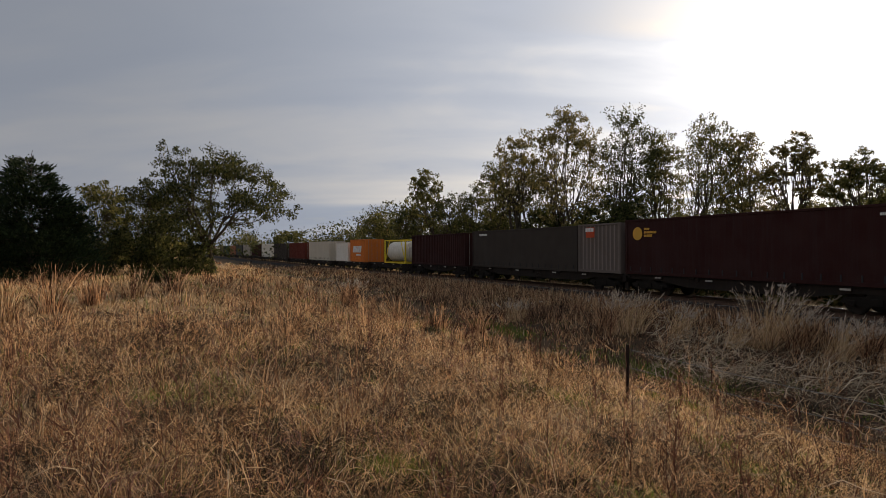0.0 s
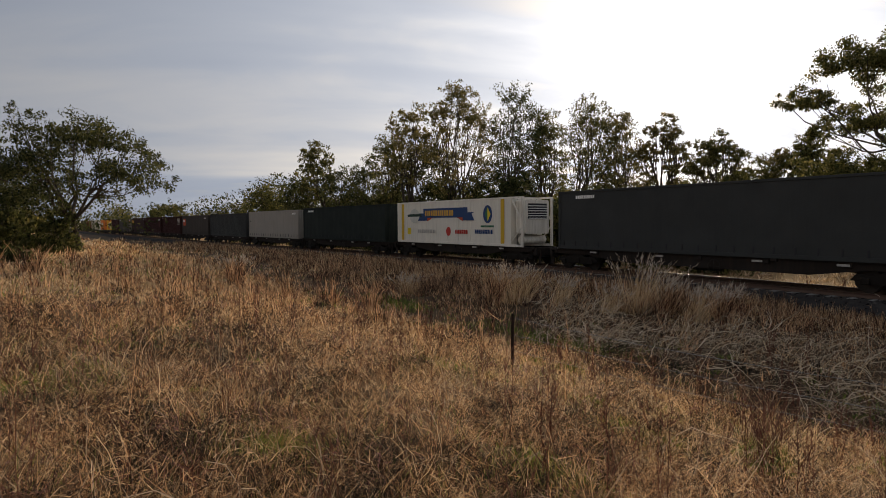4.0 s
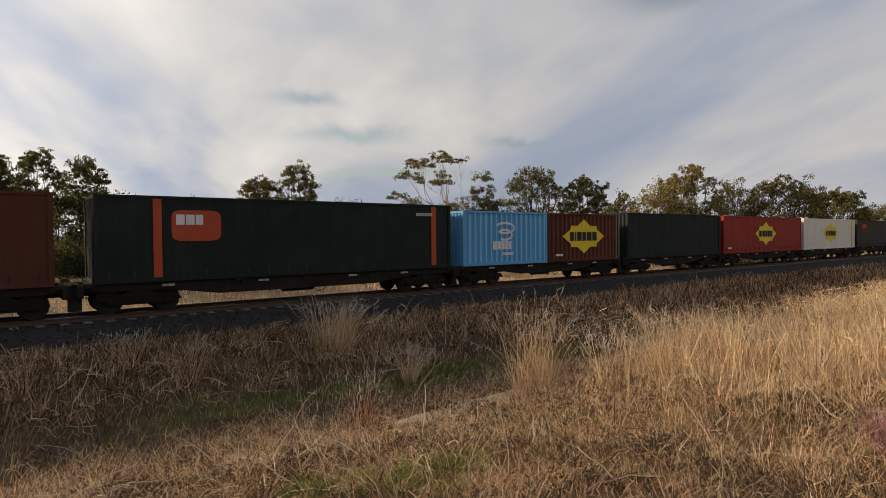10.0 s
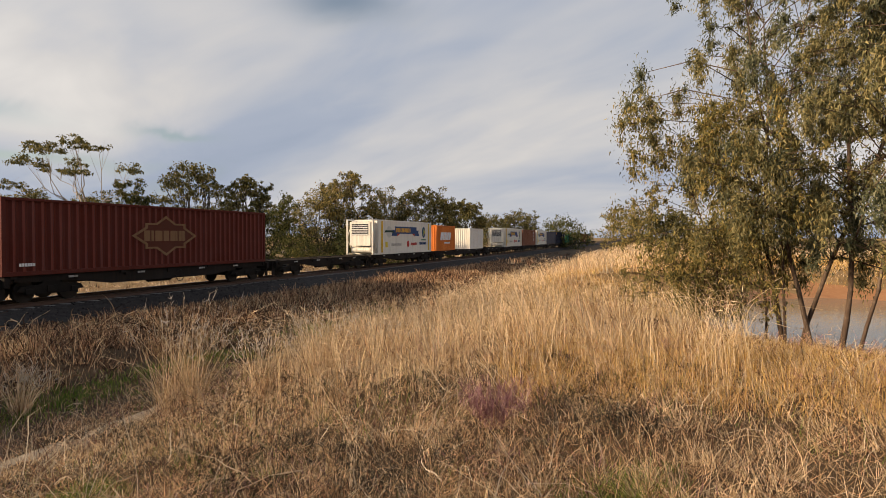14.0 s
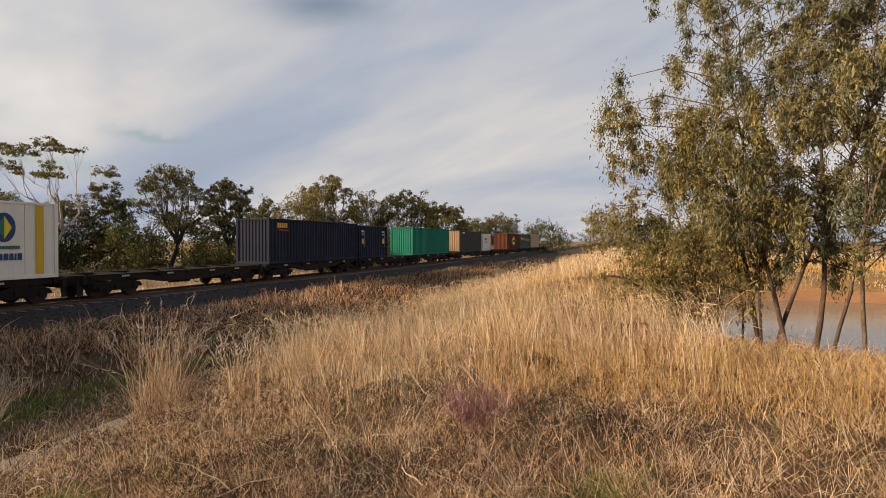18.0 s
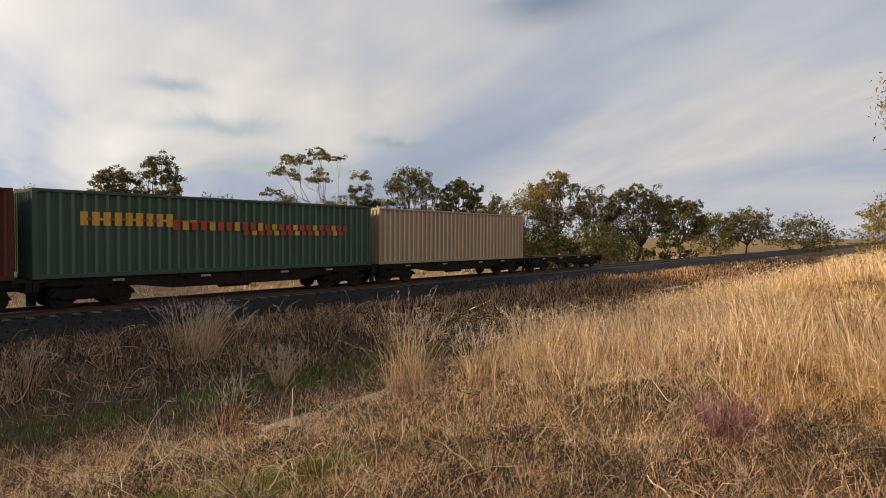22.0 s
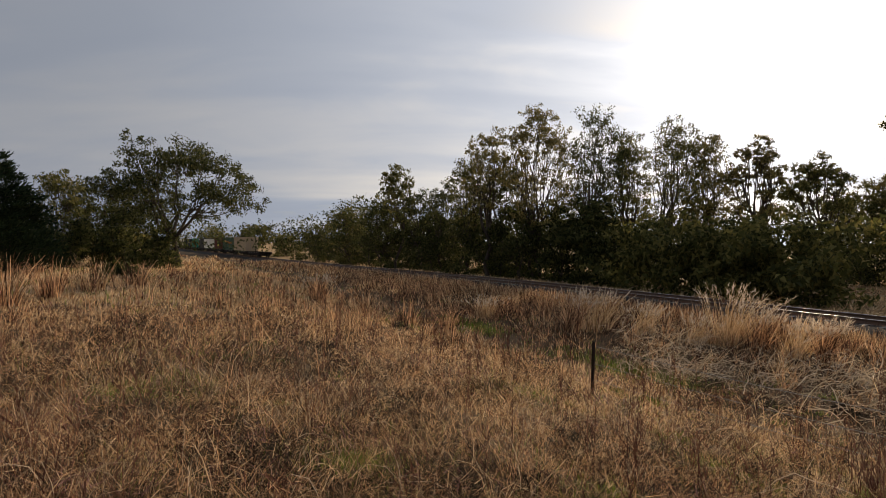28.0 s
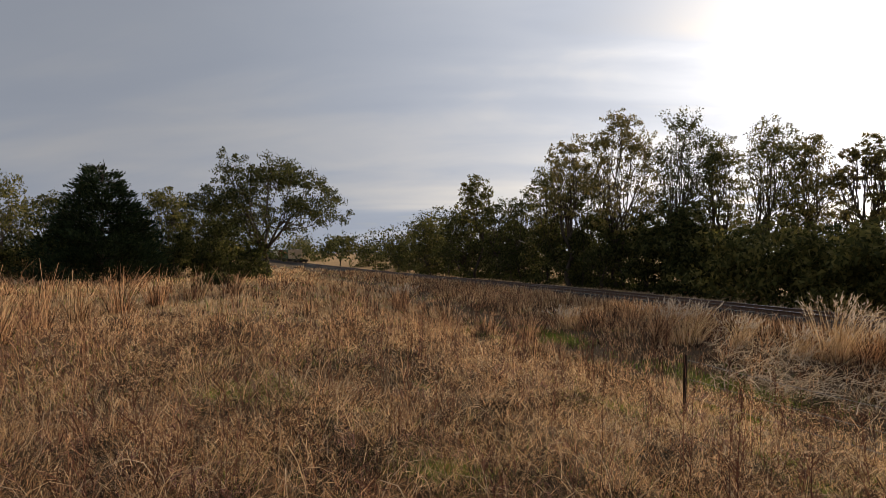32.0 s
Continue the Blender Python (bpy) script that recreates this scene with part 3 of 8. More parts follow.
# ---- grass and weeds ----
def blades(name, base, h, w, lean, az, mat, label, seed=1, tip=0.1, category="grass"):
    """One mesh of bent blades: three rows of points each."""
    rng = np.random.default_rng(seed)
    n = len(base)
    face = rng.uniform(0, 2 * np.pi, n)
    wx, wy = np.cos(face) * w, np.sin(face) * w
    lx, ly = -np.sin(az) * lean * h, np.cos(az) * lean * h
    v = np.empty((n, 5, 3))
    zt = h * np.sqrt(np.clip(1 - 0.55 * lean ** 2, 0.15, 1))
    for k, (u, b) in enumerate(((0.0, 0.0), (0.55, 0.32))):
        for j, sg in enumerate((-0.5, 0.5)):
            v[:, 2 * k + j, 0] = base[:, 0] + lx * b + sg * wx * (1 - 0.3 * k)
            v[:, 2 * k + j, 1] = base[:, 1] + ly * b + sg * wy * (1 - 0.3 * k)
            v[:, 2 * k + j, 2] = base[:, 2] + zt * u - (0.02 if k == 0 else 0)
    v[:, 4, 0], v[:, 4, 1], v[:, 4, 2] = base[:, 0] + lx, base[:, 1] + ly, base[:, 2] + zt
    k = (np.arange(n) * 5)[:, None]
    ob = new(name, mesh_from(name, v, [k + np.array([[0, 1, 3, 2]]), k + np.array([[2, 3, 4]])], mat))
    return tagged(ob, label, category, kind="stuff")


def spikes(name, base, h, w, lean, az, mat, label, seed=1, category="grass"):
    """One mesh of straight blades, a triangle each."""
    rng = np.random.default_rng(seed)
    n = len(base)
    face = rng.uniform(0, 2 * np.pi, n)
    wx, wy = np.cos(face) * w * 0.5, np.sin(face) * w * 0.5
    zt = h * np.sqrt(np.clip(1 - 0.55 * lean ** 2, 0.12, 1))
    v = np.empty((n, 3, 3))
    v[:, 0] = base + np.stack([-wx, -wy, np.full(n, -0.02)], -1)
    v[:, 1] = base + np.stack([wx, wy, np.full(n, -0.02)], -1)
    v[:, 2] = base + np.stack([-np.sin(az) * lean * h, np.cos(az) * lean * h, zt], -1)
    ob = new(name, mesh_from(name, v, [(np.arange(n) * 3)[:, None] + np.array([[0, 1, 2]])], mat))
    return tagged(ob, label, category, kind="stuff")


def scatter(seed, n, r0, r1, power, az0=-186, az1=56):
    """Points round the camera: their density falls with distance."""
    rng = np.random.default_rng(seed)
    u = rng.uniform(0, 1, n)
    k = 2 - power
    r = (r0 ** k + u * (r1 ** k - r0 ** k)) ** (1 / k)
    a = np.radians(rng.uniform(az0, az1, n))
    return -np.sin(a) * r, np.cos(a) * r, r, rng


PATH_LINE = ((9.0, -1.5), (9.7, -2.45), (10.12, -3.15), (10.55, -3.7), (10.96, -4.2), (11.5, -4.9))


def path_gap(x, y):
    """Distance from the middle of the bare path."""
    best = np.full(np.shape(x), 99.0)
    for (ax, ay), (bx, by) in zip(PATH_LINE, PATH_LINE[1:]):
        t = np.clip(((x - ax) * (bx - ax) + (y - ay) * (by - ay)) / ((bx - ax) ** 2 + (by - ay) ** 2), 0, 1)
        best = np.minimum(best, np.hypot(x - ax - t * (bx - ax), y - ay - t * (by - ay)))
    return best


def grassland():
    """Tussocks of radiating blades over a thin mat of litter."""
    tx, ty, tr, rng = scatter(11, TUSSOCKS, 1.9, 120, 1.55)
    s, d = rail_coords(tx, ty)
    cx, cy, ax, ay, level = POND
    q = pond_q(tx, ty)
    clump, patch = 0.6 * waves(tx, ty, 1.1, 2.0) + 0.7 * waves(tx, ty, 3.6, 5.0), waves(tx, ty, 0.33, 7.0)
    keep = ((d < -3.1) | (d > 3.3)) & (q > 1.1) & ~((q < 1.13) & (ty < cy + 1)) & (rng.uniform(-1.5, 0.75, len(tx)) < 0.45 * clump + 0.75 * waves(tx, ty, 3.6, 5.0) * (d < -13))
    keep &= (path_gap(tx, ty) > 0.55) & (np.hypot(tx - 3.6, ty + 4.55) > 0.55)
    tx, ty, tr, s, d, q, clump, patch = (k[keep] for k in (tx, ty, tr, s, d, q, clump, patch))
    n = len(tx)
    tall = _smooth((-s - 6 - 2.5 * patch) / 6) * _smooth((-11.5 - d) / 3.5) * _smooth((d + 25.0) / 3.5) * _smooth((tr - 6.0) / 3)
    bearing = np.degrees(np.arctan2(-tx, ty))
    tall = tall * np.where(tr < 22, _smooth((-bearing - 121) / 7), 1.0)      # the stand thins out towards the ditch
    ditch = np.exp(-((d + 11.7 + 0.6 * patch) / 1.7) ** 2) * (s < 40) * (s > -30)
    short = _smooth((d + 18.3) / 1.8) * _smooth((-12.6 - d) / 1.4) * _smooth((14 - s) / 6) * (1 - tall)
    verge = (d > -10.2) & (d < -3)
    h = (0.34 + 0.12 * clump + 0.08 * patch) * (1 - 0.55 * short) * (1 - 0.6 * ditch) + tall * (0.50 + 0.16 * clump)
    h = np.where(verge, (0.40 + 0.2 * clump) * np.interp(d, [-10.2, -7, -4.6, -3.2], [1.0, 1.0, 0.55, 0.3]) * (1 + np.interp(d, [-7, -4.6, -3.2], [0.25, 1.1, 2.2]) * _smooth((s - 8) / 8)), h)
    sight = ((bearing < -96) & (bearing > -111.5) & (tr > 5.8) & (tr < 14.5))      # trodden strip beside the ditch
    h = np.where(sight, 0.25 * h, h)
    h = np.where(d > 3, np.where(d > 26, 0.14, np.where(d > 17, 0.24 + 0.12 * clump, 0.32 + 0.10 * clump)), h)
    keep2 = ~((d > 38) & (d < 45.5))
    h = h * rng.uniform(0.5, 1.5, n) * np.clip(tr / 4.0, 0.5, 1)
    q2 = np.clip((q - 1.1) / 0.8, 0.35, 1)
    h = h * np.where(ty < -8, q2, 1.0) * np.where((s < -1) & (tr < 8), 0.72, 1.0) * np.where((d > 27) & (d < 40), 0.5, 1.0)
    size = (0.13 + 0.12 * rng.uniform(0, 1, n)) * (1 + tr / 16)
    pick = rng.uniform(0, 1, n)
    kind = np.full(n, 4)                                                       # straw
    kind[((pick > np.where(tx < -0.5, 0.70, 0.50)) & (s > -9)) | ((pick > 0.4) & verge)] = 3                                         # brown
    kind[(pick > 0.90) & ~verge] = 2                                                      # bleached
    kind[(pick > 0.30) & (s < -3) & (d < -12) & (pick < 0.78)] = 1
    kind[(pick > 0.90) & (tr < 7.5) & (s < -2)] = 3
    kind[(pick > 0.74) & (pick < 0.90) & (tall > 0.3)] = 3
    kind[(pick < 0.12 + np.maximum(0.56 * tall, 0.85 * short)) | ((d > 3) & (pick < 0.8))] = 1
    kind[(pick < np.clip(0.5 * ditch + 0.16 * (patch > 0.3) * (s > -6) * (d < -15) + 0.03, 0, 0.85)) & (d < -8)] = 0
    kind[((pick > np.where(s > 12, 0.7, 0.5)) & verge) | ((pick > 0.55) & (d < -8) & (d > -12.6) & (s < 22))] = 5                  # dark dried herbs of the bank
    kind[(pick > 0.71) & (tr < 14) & (s > -4) & (d < -17.5) & (pick < 0.76)] = 5
    wild = (d > 16.5 + 2.0 * patch) & (d < 40) & (s < 30)                       # green and withered growth short of the sandy track
    kind[wild & (pick < 0.34)] = 0
    kind[wild & (pick > 0.34) & (pick < 0.64)] = 5
    kind[wild & (pick > 0.64) & (pick < 0.80)] = 3
    h = np.where(kind == 0, np.minimum(h * 0.6, 0.22), h)
    per = np.clip((36 + 26 * tall) * rng.uniform(0.6, 1.4, n), 14, 110).astype(int)
    h = np.where(tr < 7.5, h * 0.86, h)
    north = _smooth((s + 7) / 4) * (d < -16.5) * (tr < 32)
    north = np.maximum(north, 0.75 * (s < -2) * (1 - _smooth((tr - 5.5) / 3)))
    h = h * (1 - 0.42 * north)
    per = np.where(tr < 7, (per * 1.6).astype(int), per)
    per = (per * (1 + 0.35 * north)).astype(int)
    per = np.where(tr > 30, (per * 0.6).astype(int), per) * keep2
    idx = np.repeat(np.arange(n), per)
    m = len(idx)
    a = rng.uniform(0, 2 * np.pi, m)
    rho = np.sqrt(rng.uniform(0, 1, m))
    spread = 0.55 + 0.35 * tall[idx]
    x = tx[idx] + np.cos(a) * rho * size[idx] * spread
    y = ty[idx] + np.sin(a) * rho * size[idx] * spread
    lean = np.clip((0.18 + 0.62 * rho) * rng.uniform(0.5, 1.5, m) * (1 - 0.22 * tall[idx]) * (1.45 - 0.38 * tall[idx]) * (1 + 0.5 * north[idx]), 0.02, 1.25)
    out = np.arctan2(-np.cos(a), np.sin(a)) + rng.normal(0, 0.55, m)
    wind = rng.uniform(0, 1, m) < 0.3
    out = np.where(wind, radians(-110) + rng.normal(0, 0.5, m), out)
    hh = h[idx] * rng.uniform(0.5 - 0.2 * tall[idx], 1.25, m) * (1.1 - 0.35 * rho)
    w = 0.0064 * np.maximum(0.62, tr[idx] / 6.4) * rng.uniform(0.45, 1.6, m) * (1 - 0.15 * north[idx])
    z = land(x, y)
    kinds = kind[idx]
    for k, (nm, mat, lab) in enumerate((("green_grass", "green_grass", "short green grass in the damp ditch"), ("golden_grass", "golden", "golden dry grass stand"), ("bleached_grass", "pale_grass", "bleached dead grass stalks"),
                                        ("brown_grass", "brown_grass", "brown withered grass tussocks"), ("dry_grass", "straw", "dry straw-coloured grass tussocks"), ("dark_herbs", "dark_weed", "dark withered herbs and grass"))):
        near = tr[idx] < 4.6
        g = (kinds == k) & near
        if g.any():
            blades(nm, np.stack([x[g], y[g], z[g]], -1), hh[g], w[g], lean[g], out[g], M[mat], lab, k + 3)
        g = (kinds == k) & ~near
        spikes(nm, np.stack([x[g], y[g], z[g]], -1), hh[g], w[g] * 1.25, lean[g], out[g], M[mat], lab, k + 3)
    # low mat of fine dead grass between the tussocks
    x, y, r, rng = scatter(12, MAT_N, 1.6, 90, 1.6)
    s, d = rail_coords(x, y)
    q = pond_q(x, y)
    g = ((d < -3.0) | (d > 3.4)) & (q > 1.06) & ~((q < 1.13) & (y < cy + 1)) & (rng.uniform(-1.1, 0.35, len(x)) < 0.5 * waves(x, y, 2.6, 6.0) + 0.5 * waves(x, y, 6.0, 2.0)) & (path_gap(x, y) > 0.4)
    x, y, r, s, d = x[g], y[g], r[g], s[g], d[g]
    n = len(x)
    patch = waves(x, y, 0.45, 4.0) + rng.normal(0, 0.35, n)
    north = _smooth((s + 8) / 8) * (d < -13)
    kind = np.where(patch > 0.42, 3, np.where(patch < -0.32, 1, 2)) * 1
    # part of the mat is dark: shade low between tussocks, put into colour
    kind = np.where((d > -13.4) & (d < -3) & (rng.uniform(0, 1, n) < 0.5), 5, np.where((kind > 1) & (d < -13) & (s > -6) & (rng.uniform(0, 1, n) < 0.18), 5, kind))
    kind = np.where((d > -18) & (d < -13) & (s < 14) & (rng.uniform(0, 1, n) < 0.7), 0, kind)
    kind = np.where((s < -4) & (d < -13) & (rng.uniform(0, 1, n) < 0.78), 0, kind)
    kind = np.where((rng.uniform(0, 1, n) < 0.20 * (waves(x, y, 0.6, 11.0) > 0.1)) & (d < -9), 4, kind)
    h = rng.uniform(0.07, 0.27, n) * np.clip(r / 4, 0.6, 1)
    for k, (nm, mat, lab) in enumerate((("golden_mat", "golden", "mat of short golden grass"), ("brown_mat", "brown_grass", "mat of brown dead grass"), ("straw_mat", "straw", "mat of dry straw"), ("bleached_mat", "pale_grass", "mat of bleached dead grass"), ("green_mat", "green_grass", "green shoots in the dry grass"), ("dark_mat", "dark_weed", "dark dead grass mat, shade between tussocks put in its colour"))):
        g = kind == k
        spikes(nm, np.stack([x[g], y[g], land(x[g], y[g])], -1), h[g], 0.0066 * np.maximum(0.65, r[g] / 6.4) * rng.uniform(0.6, 1.5, g.sum()), rng.uniform(0.15, 1.25, g.sum()), rng.uniform(0, 6.28, g.sum()), M[mat], lab, 50 + k)
    # soft golden grass between the stand and the dam
    x, y, r, rng = scatter(170, 72000, 6.5, 60, 1.35, -184, -142)
    g = (pond_q(x, y) > np.where(y > -27, 1.02, 1.1)) & (rail_coords(x, y)[1] < -16)
    x, y, r = x[g], y[g], r[g]
    n = len(x)
    spikes("soft_grass", np.stack([x, y, land(x, y)], -1), rng.uniform(0.16, 0.42, n) * np.clip((pond_q(x, y) - 0.85) / 0.6, 0.5, 1), 0.0011 * r * rng.uniform(0.5, 1.3, n), rng.uniform(0.05, 0.8, n), rng.uniform(0, 6.28, n), M["amber"], "soft golden grass beside the dam", 171)
    # broken straw caught in the grass at every height
    for k, (mat, count) in enumerate((("straw", 72000), ("dark_weed", 22000), ("brown_grass", 34000))):
        x, y, r, rng = scatter(180 + k, count, 2.0, 15, 1.5)
        d = rail_coords(x, y)[1]
        g = (d < -12.8) & (path_gap(x, y) > 0.5) & ((k != 1) | (y > -2.5) | (rng.uniform(0, 1, count) < 0.35)) & (pond_q(x, y) > 1.1) & (rng.uniform(-1.0, 0.6, count) < 0.6 * waves(x, y, 2.2, 3.0 * k) + 0.4 * waves(x, y, 5.0, 8.0))
        x, y, r = x[g], y[g], r[g]
        n = len(x)
        z = land(x, y) + rng.uniform(0.0, 0.24, n) * np.clip(r / 4, 0.5, 1)
        spikes("straw_litter", np.stack([x, y, z], -1), rng.uniform(0.08, 0.30, n), 0.0048 * np.maximum(0.8, r / 6) * rng.uniform(0.6, 1.4, n), rng.uniform(0.7, 1.4, n), rng.uniform(0, 6.28, n), M[mat], "broken straw matted in the grass", 190 + k)
    # thinner grass behind and round the standing place
    x, y, r, rng = scatter(15, 26000, 0.9, 45, 1.5, 56, 174)
    x2, y2, r2, rng = scatter(16, 5000, 0.7, 2.0, 1.2, -186, 56)
    x, y, r = np.concatenate([x, x2]), np.concatenate([y, y2]), np.concatenate([r, r2])
    n = len(x)
    spikes("thin_grass", np.stack([x, y, land(x, y)], -1), rng.uniform(0.06, 0.24, n) * np.clip(r / 3, 0.5, 1), 0.007 * np.maximum(1, r / 6), rng.uniform(0.2, 1.25, n), rng.uniform(0, 6.28, n), M["straw"], "thin trampled dry grass", 17)
    # green sward in the damp bottom of the ditch
    rng = np.random.default_rng(77)
    ss, dd = rng.uniform(-26, 26, 30000), rng.normal(-11.7, 0.5, 30000)
    x, y = FOOT[0] + TD[0] * ss + NV[0] * dd, FOOT[1] + TD[1] * ss + NV[1] * dd
    g = rng.uniform(-0.3, 0.6, len(x)) < waves(x, y, 0.7, 9.0)
    x, y = x[g], y[g]
    n = len(x)
    blades("ditch_sward", np.stack([x, y, land(x, y)], -1), rng.uniform(0.06, 0.2, n), np.full(n, 0.013), rng.uniform(0.1, 0.9, n), rng.uniform(0, 6.28, n), M["green_grass"], "fresh green sward in the ditch bottom", 78)


def fine_heads():
    """A haze of fine branching seed heads over the near grass."""
    for k, (mat, count, a0, a1) in enumerate((("brown_grass", 700, -175, -100), ("brown_grass", 1100, -100, 50), ("purple", 260, -175, 50), ("straw", 1000, -60, 52), ("dark_weed", 650, -60, 52))):
        x, y, r, rng = scatter(130 + k, count, 2.6, 15, 1.45, a0, a1)
        g = (rail_coords(x, y)[1] < -12) & (np.hypot(x, y + 27) > 9)
        x, y, r = x[g], y[g], r[g]
        idx = np.repeat(np.arange(len(x)), 26)
        m = len(idx)
        top = rng.uniform(0.22, 0.5, len(x)) * np.clip(r / 4, 0.6, 1)
        base = np.stack([x[idx] + rng.normal(0, 0.11, m), y[idx] + rng.normal(0, 0.11, m), land(x, y)[idx] + top[idx] * rng.uniform(0.45, 1.0, m)], -1)
        v = rng.normal(0, 1, (m, 3)) + np.array([0, 0, 0.8])
        v /= np.linalg.norm(v, axis=1)[:, None]
        ob = new("fine_heads", ribbons(np.stack([base, base + v * rng.uniform(0.05, 0.13, m)[:, None]], 1), 0.0042 * np.maximum(1, r[idx] / 6), mat, "fine_heads"))
        tagged(ob, "haze of fine dry seed heads over the grass", "grass", kind="stuff")
    # upright branched stems of last year's weeds
    rng = np.random.default_rng(150)
    lines, width = [], []
    for k in range(520):
        az, r = (rng.uniform(-40, 20), rng.uniform(8, 26)) if k < 330 else (rng.uniform(0, 48), rng.uniform(5, 22))
        p = heading(az) * r
        if float(rail_coords(p.x, p.y)[1]) > -3.6:
            continue
        foot = np.array([p.x, p.y, float(land(p.x, p.y))])
        tilt = rng.normal(0, 0.12, 2)
        H = rng.uniform(0.5, 1.05) * min(1.0, 0.4 + r / 14)
        u = np.linspace(0, 1, 5)[:, None]
        stem = foot + u * np.array([tilt[0], tilt[1], 1.0]) * H + rng.normal(0, 0.012, (5, 3)) * u
        lines.append(stem)
        width.append(0.0065 * max(1, r / 7))
        for _ in range(rng.integers(4, 9)):
            o = stem[rng.integers(1, 5)]
            v = np.array([rng.normal(0, 0.6), rng.normal(0, 0.6), 1.0]) * rng.uniform(0.10, 0.28)
            lines.append(o + np.linspace(0, 1, 5)[:, None] * v + rng.normal(0, 0.008, (5, 3)))
            width.append(0.0052 * max(1, r / 7))
    tagged(new("dead_stems", ribbons(np.array(lines), np.array(width), "brown_grass", "dead_stems")), "upright branched dead weed stems", "dead weeds", kind="stuff")
    # small green swards among the dry grass
    rng = np.random.default_rng(140)
    pts = []
    for az, r, size in ((-96, 2.95, 0.42), (-88, 3.2, 0.3), (-60, 4.6, 0.4), (-132, 3.6, 0.4), (-143, 3.3, 0.45), (-152, 4.2, 0.4), (5, 5.0, 0.5), (-20, 4.7, 0.45), (-33, 9.5, 0.8), (22, 7.5, 0.6), (-9, 9.0, 0.8), (-28, 7.0, 0.6)):
        p = heading(az) * r
        pts.append(np.stack([p.x + rng.normal(0, 0.55 * size, 1300), p.y + rng.normal(0, 0.55 * size, 1300)], -1))
    p = np.concatenate(pts)
    n = len(p)
    spikes("green_sward", np.column_stack([p, land(p[:, 0], p[:, 1])]), rng.uniform(0.05, 0.17, n), np.full(n, 0.007), rng.uniform(0.1, 1.0, n), rng.uniform(0, 6.28, n), M["green_grass"], "small patches of fresh green grass", 141)


def bare_path():
    """A strip of bare sandy soil by the ditch."""
    v = []
    line = [(np.interp(k, range(6), [p[0] for p in PATH_LINE]), np.interp(k, range(6), [p[1] for p in PATH_LINE])) for k in np.linspace(0, 5, 21)]
    for i, (x, y) in enumerate(line):
        half = 0.56 * math.sin(math.pi * (i + 0.6) / 21.2) ** 0.5 + 0.06 * math.sin(i * 1.9)
        for u in (-1, -0.5, 0, 0.5, 1):
            px, py = x + 0.83 * half * u, y + 0.55 * half * u
            v.append((px, py, float(land(px, py)) + (0.06 if abs(u) < 1 else -0.03)))
    f = [(5 * i + k, 5 * i + k + 1, 5 * i + k + 6, 5 * i + k + 5) for i in range(20) for k in range(4)]
    tagged(new("bare_path", mesh_from("bare_path", v, [np.array(f)], M["sand"], True)), "strip of bare sandy soil beside the ditch", "path", kind="structure")


MAT_N = 430000
TUSSOCKS = 17000
grassland()
bare_path()


def ribbons(lines, width, mat, name):
    """Thin ribbons along lines of points (n, k, 3)."""
    lines = np.asarray(lines)
    n, k = lines.shape[:2]
    rng = np.random.default_rng(4)
    side = rng.normal(0, 1, (n, 1, 3))
    side /= np.linalg.norm(side, axis=2, keepdims=True)
    taper = np.linspace(1, 0.25, k)[None, :, None]
    wd = np.asarray(width).reshape(-1, 1, 1) * taper * 0.5
    v = np.stack([lines - side * wd, lines + side * wd], 2).reshape(-1, 3)
    i, j = np.meshgrid(np.arange(n), np.arange(k - 1), indexing="ij")
    b = (i * 2 * k + 2 * j).reshape(-1)
    return mesh_from(name, v, [np.stack([b, b + 1, b + 3, b + 2], -1)], M[mat])


def arcs(rng, x, y, h, reach, az, k=5):
    """Arching stalks that rise to h and bow over by reach."""
    u = np.linspace(0, 1, k)[None, :]
    z = land(x, y)[:, None] + h[:, None] * np.sin(np.clip(u * (1.2 + 0.9 * np.minimum(reach / np.maximum(h, 0.05), 1.4))[:, None], 0, 2.7))
    bow = reach[:, None] * u ** 1.7
    jit = rng.normal(0, 0.012, (len(x), k, 2)) * np.linspace(0, 1, k)[None, :, None]
    return np.stack([x[:, None] - np.sin(az)[:, None] * bow + jit[..., 0], y[:, None] + np.cos(az)[:, None] * bow + jit[..., 1], z], -1)


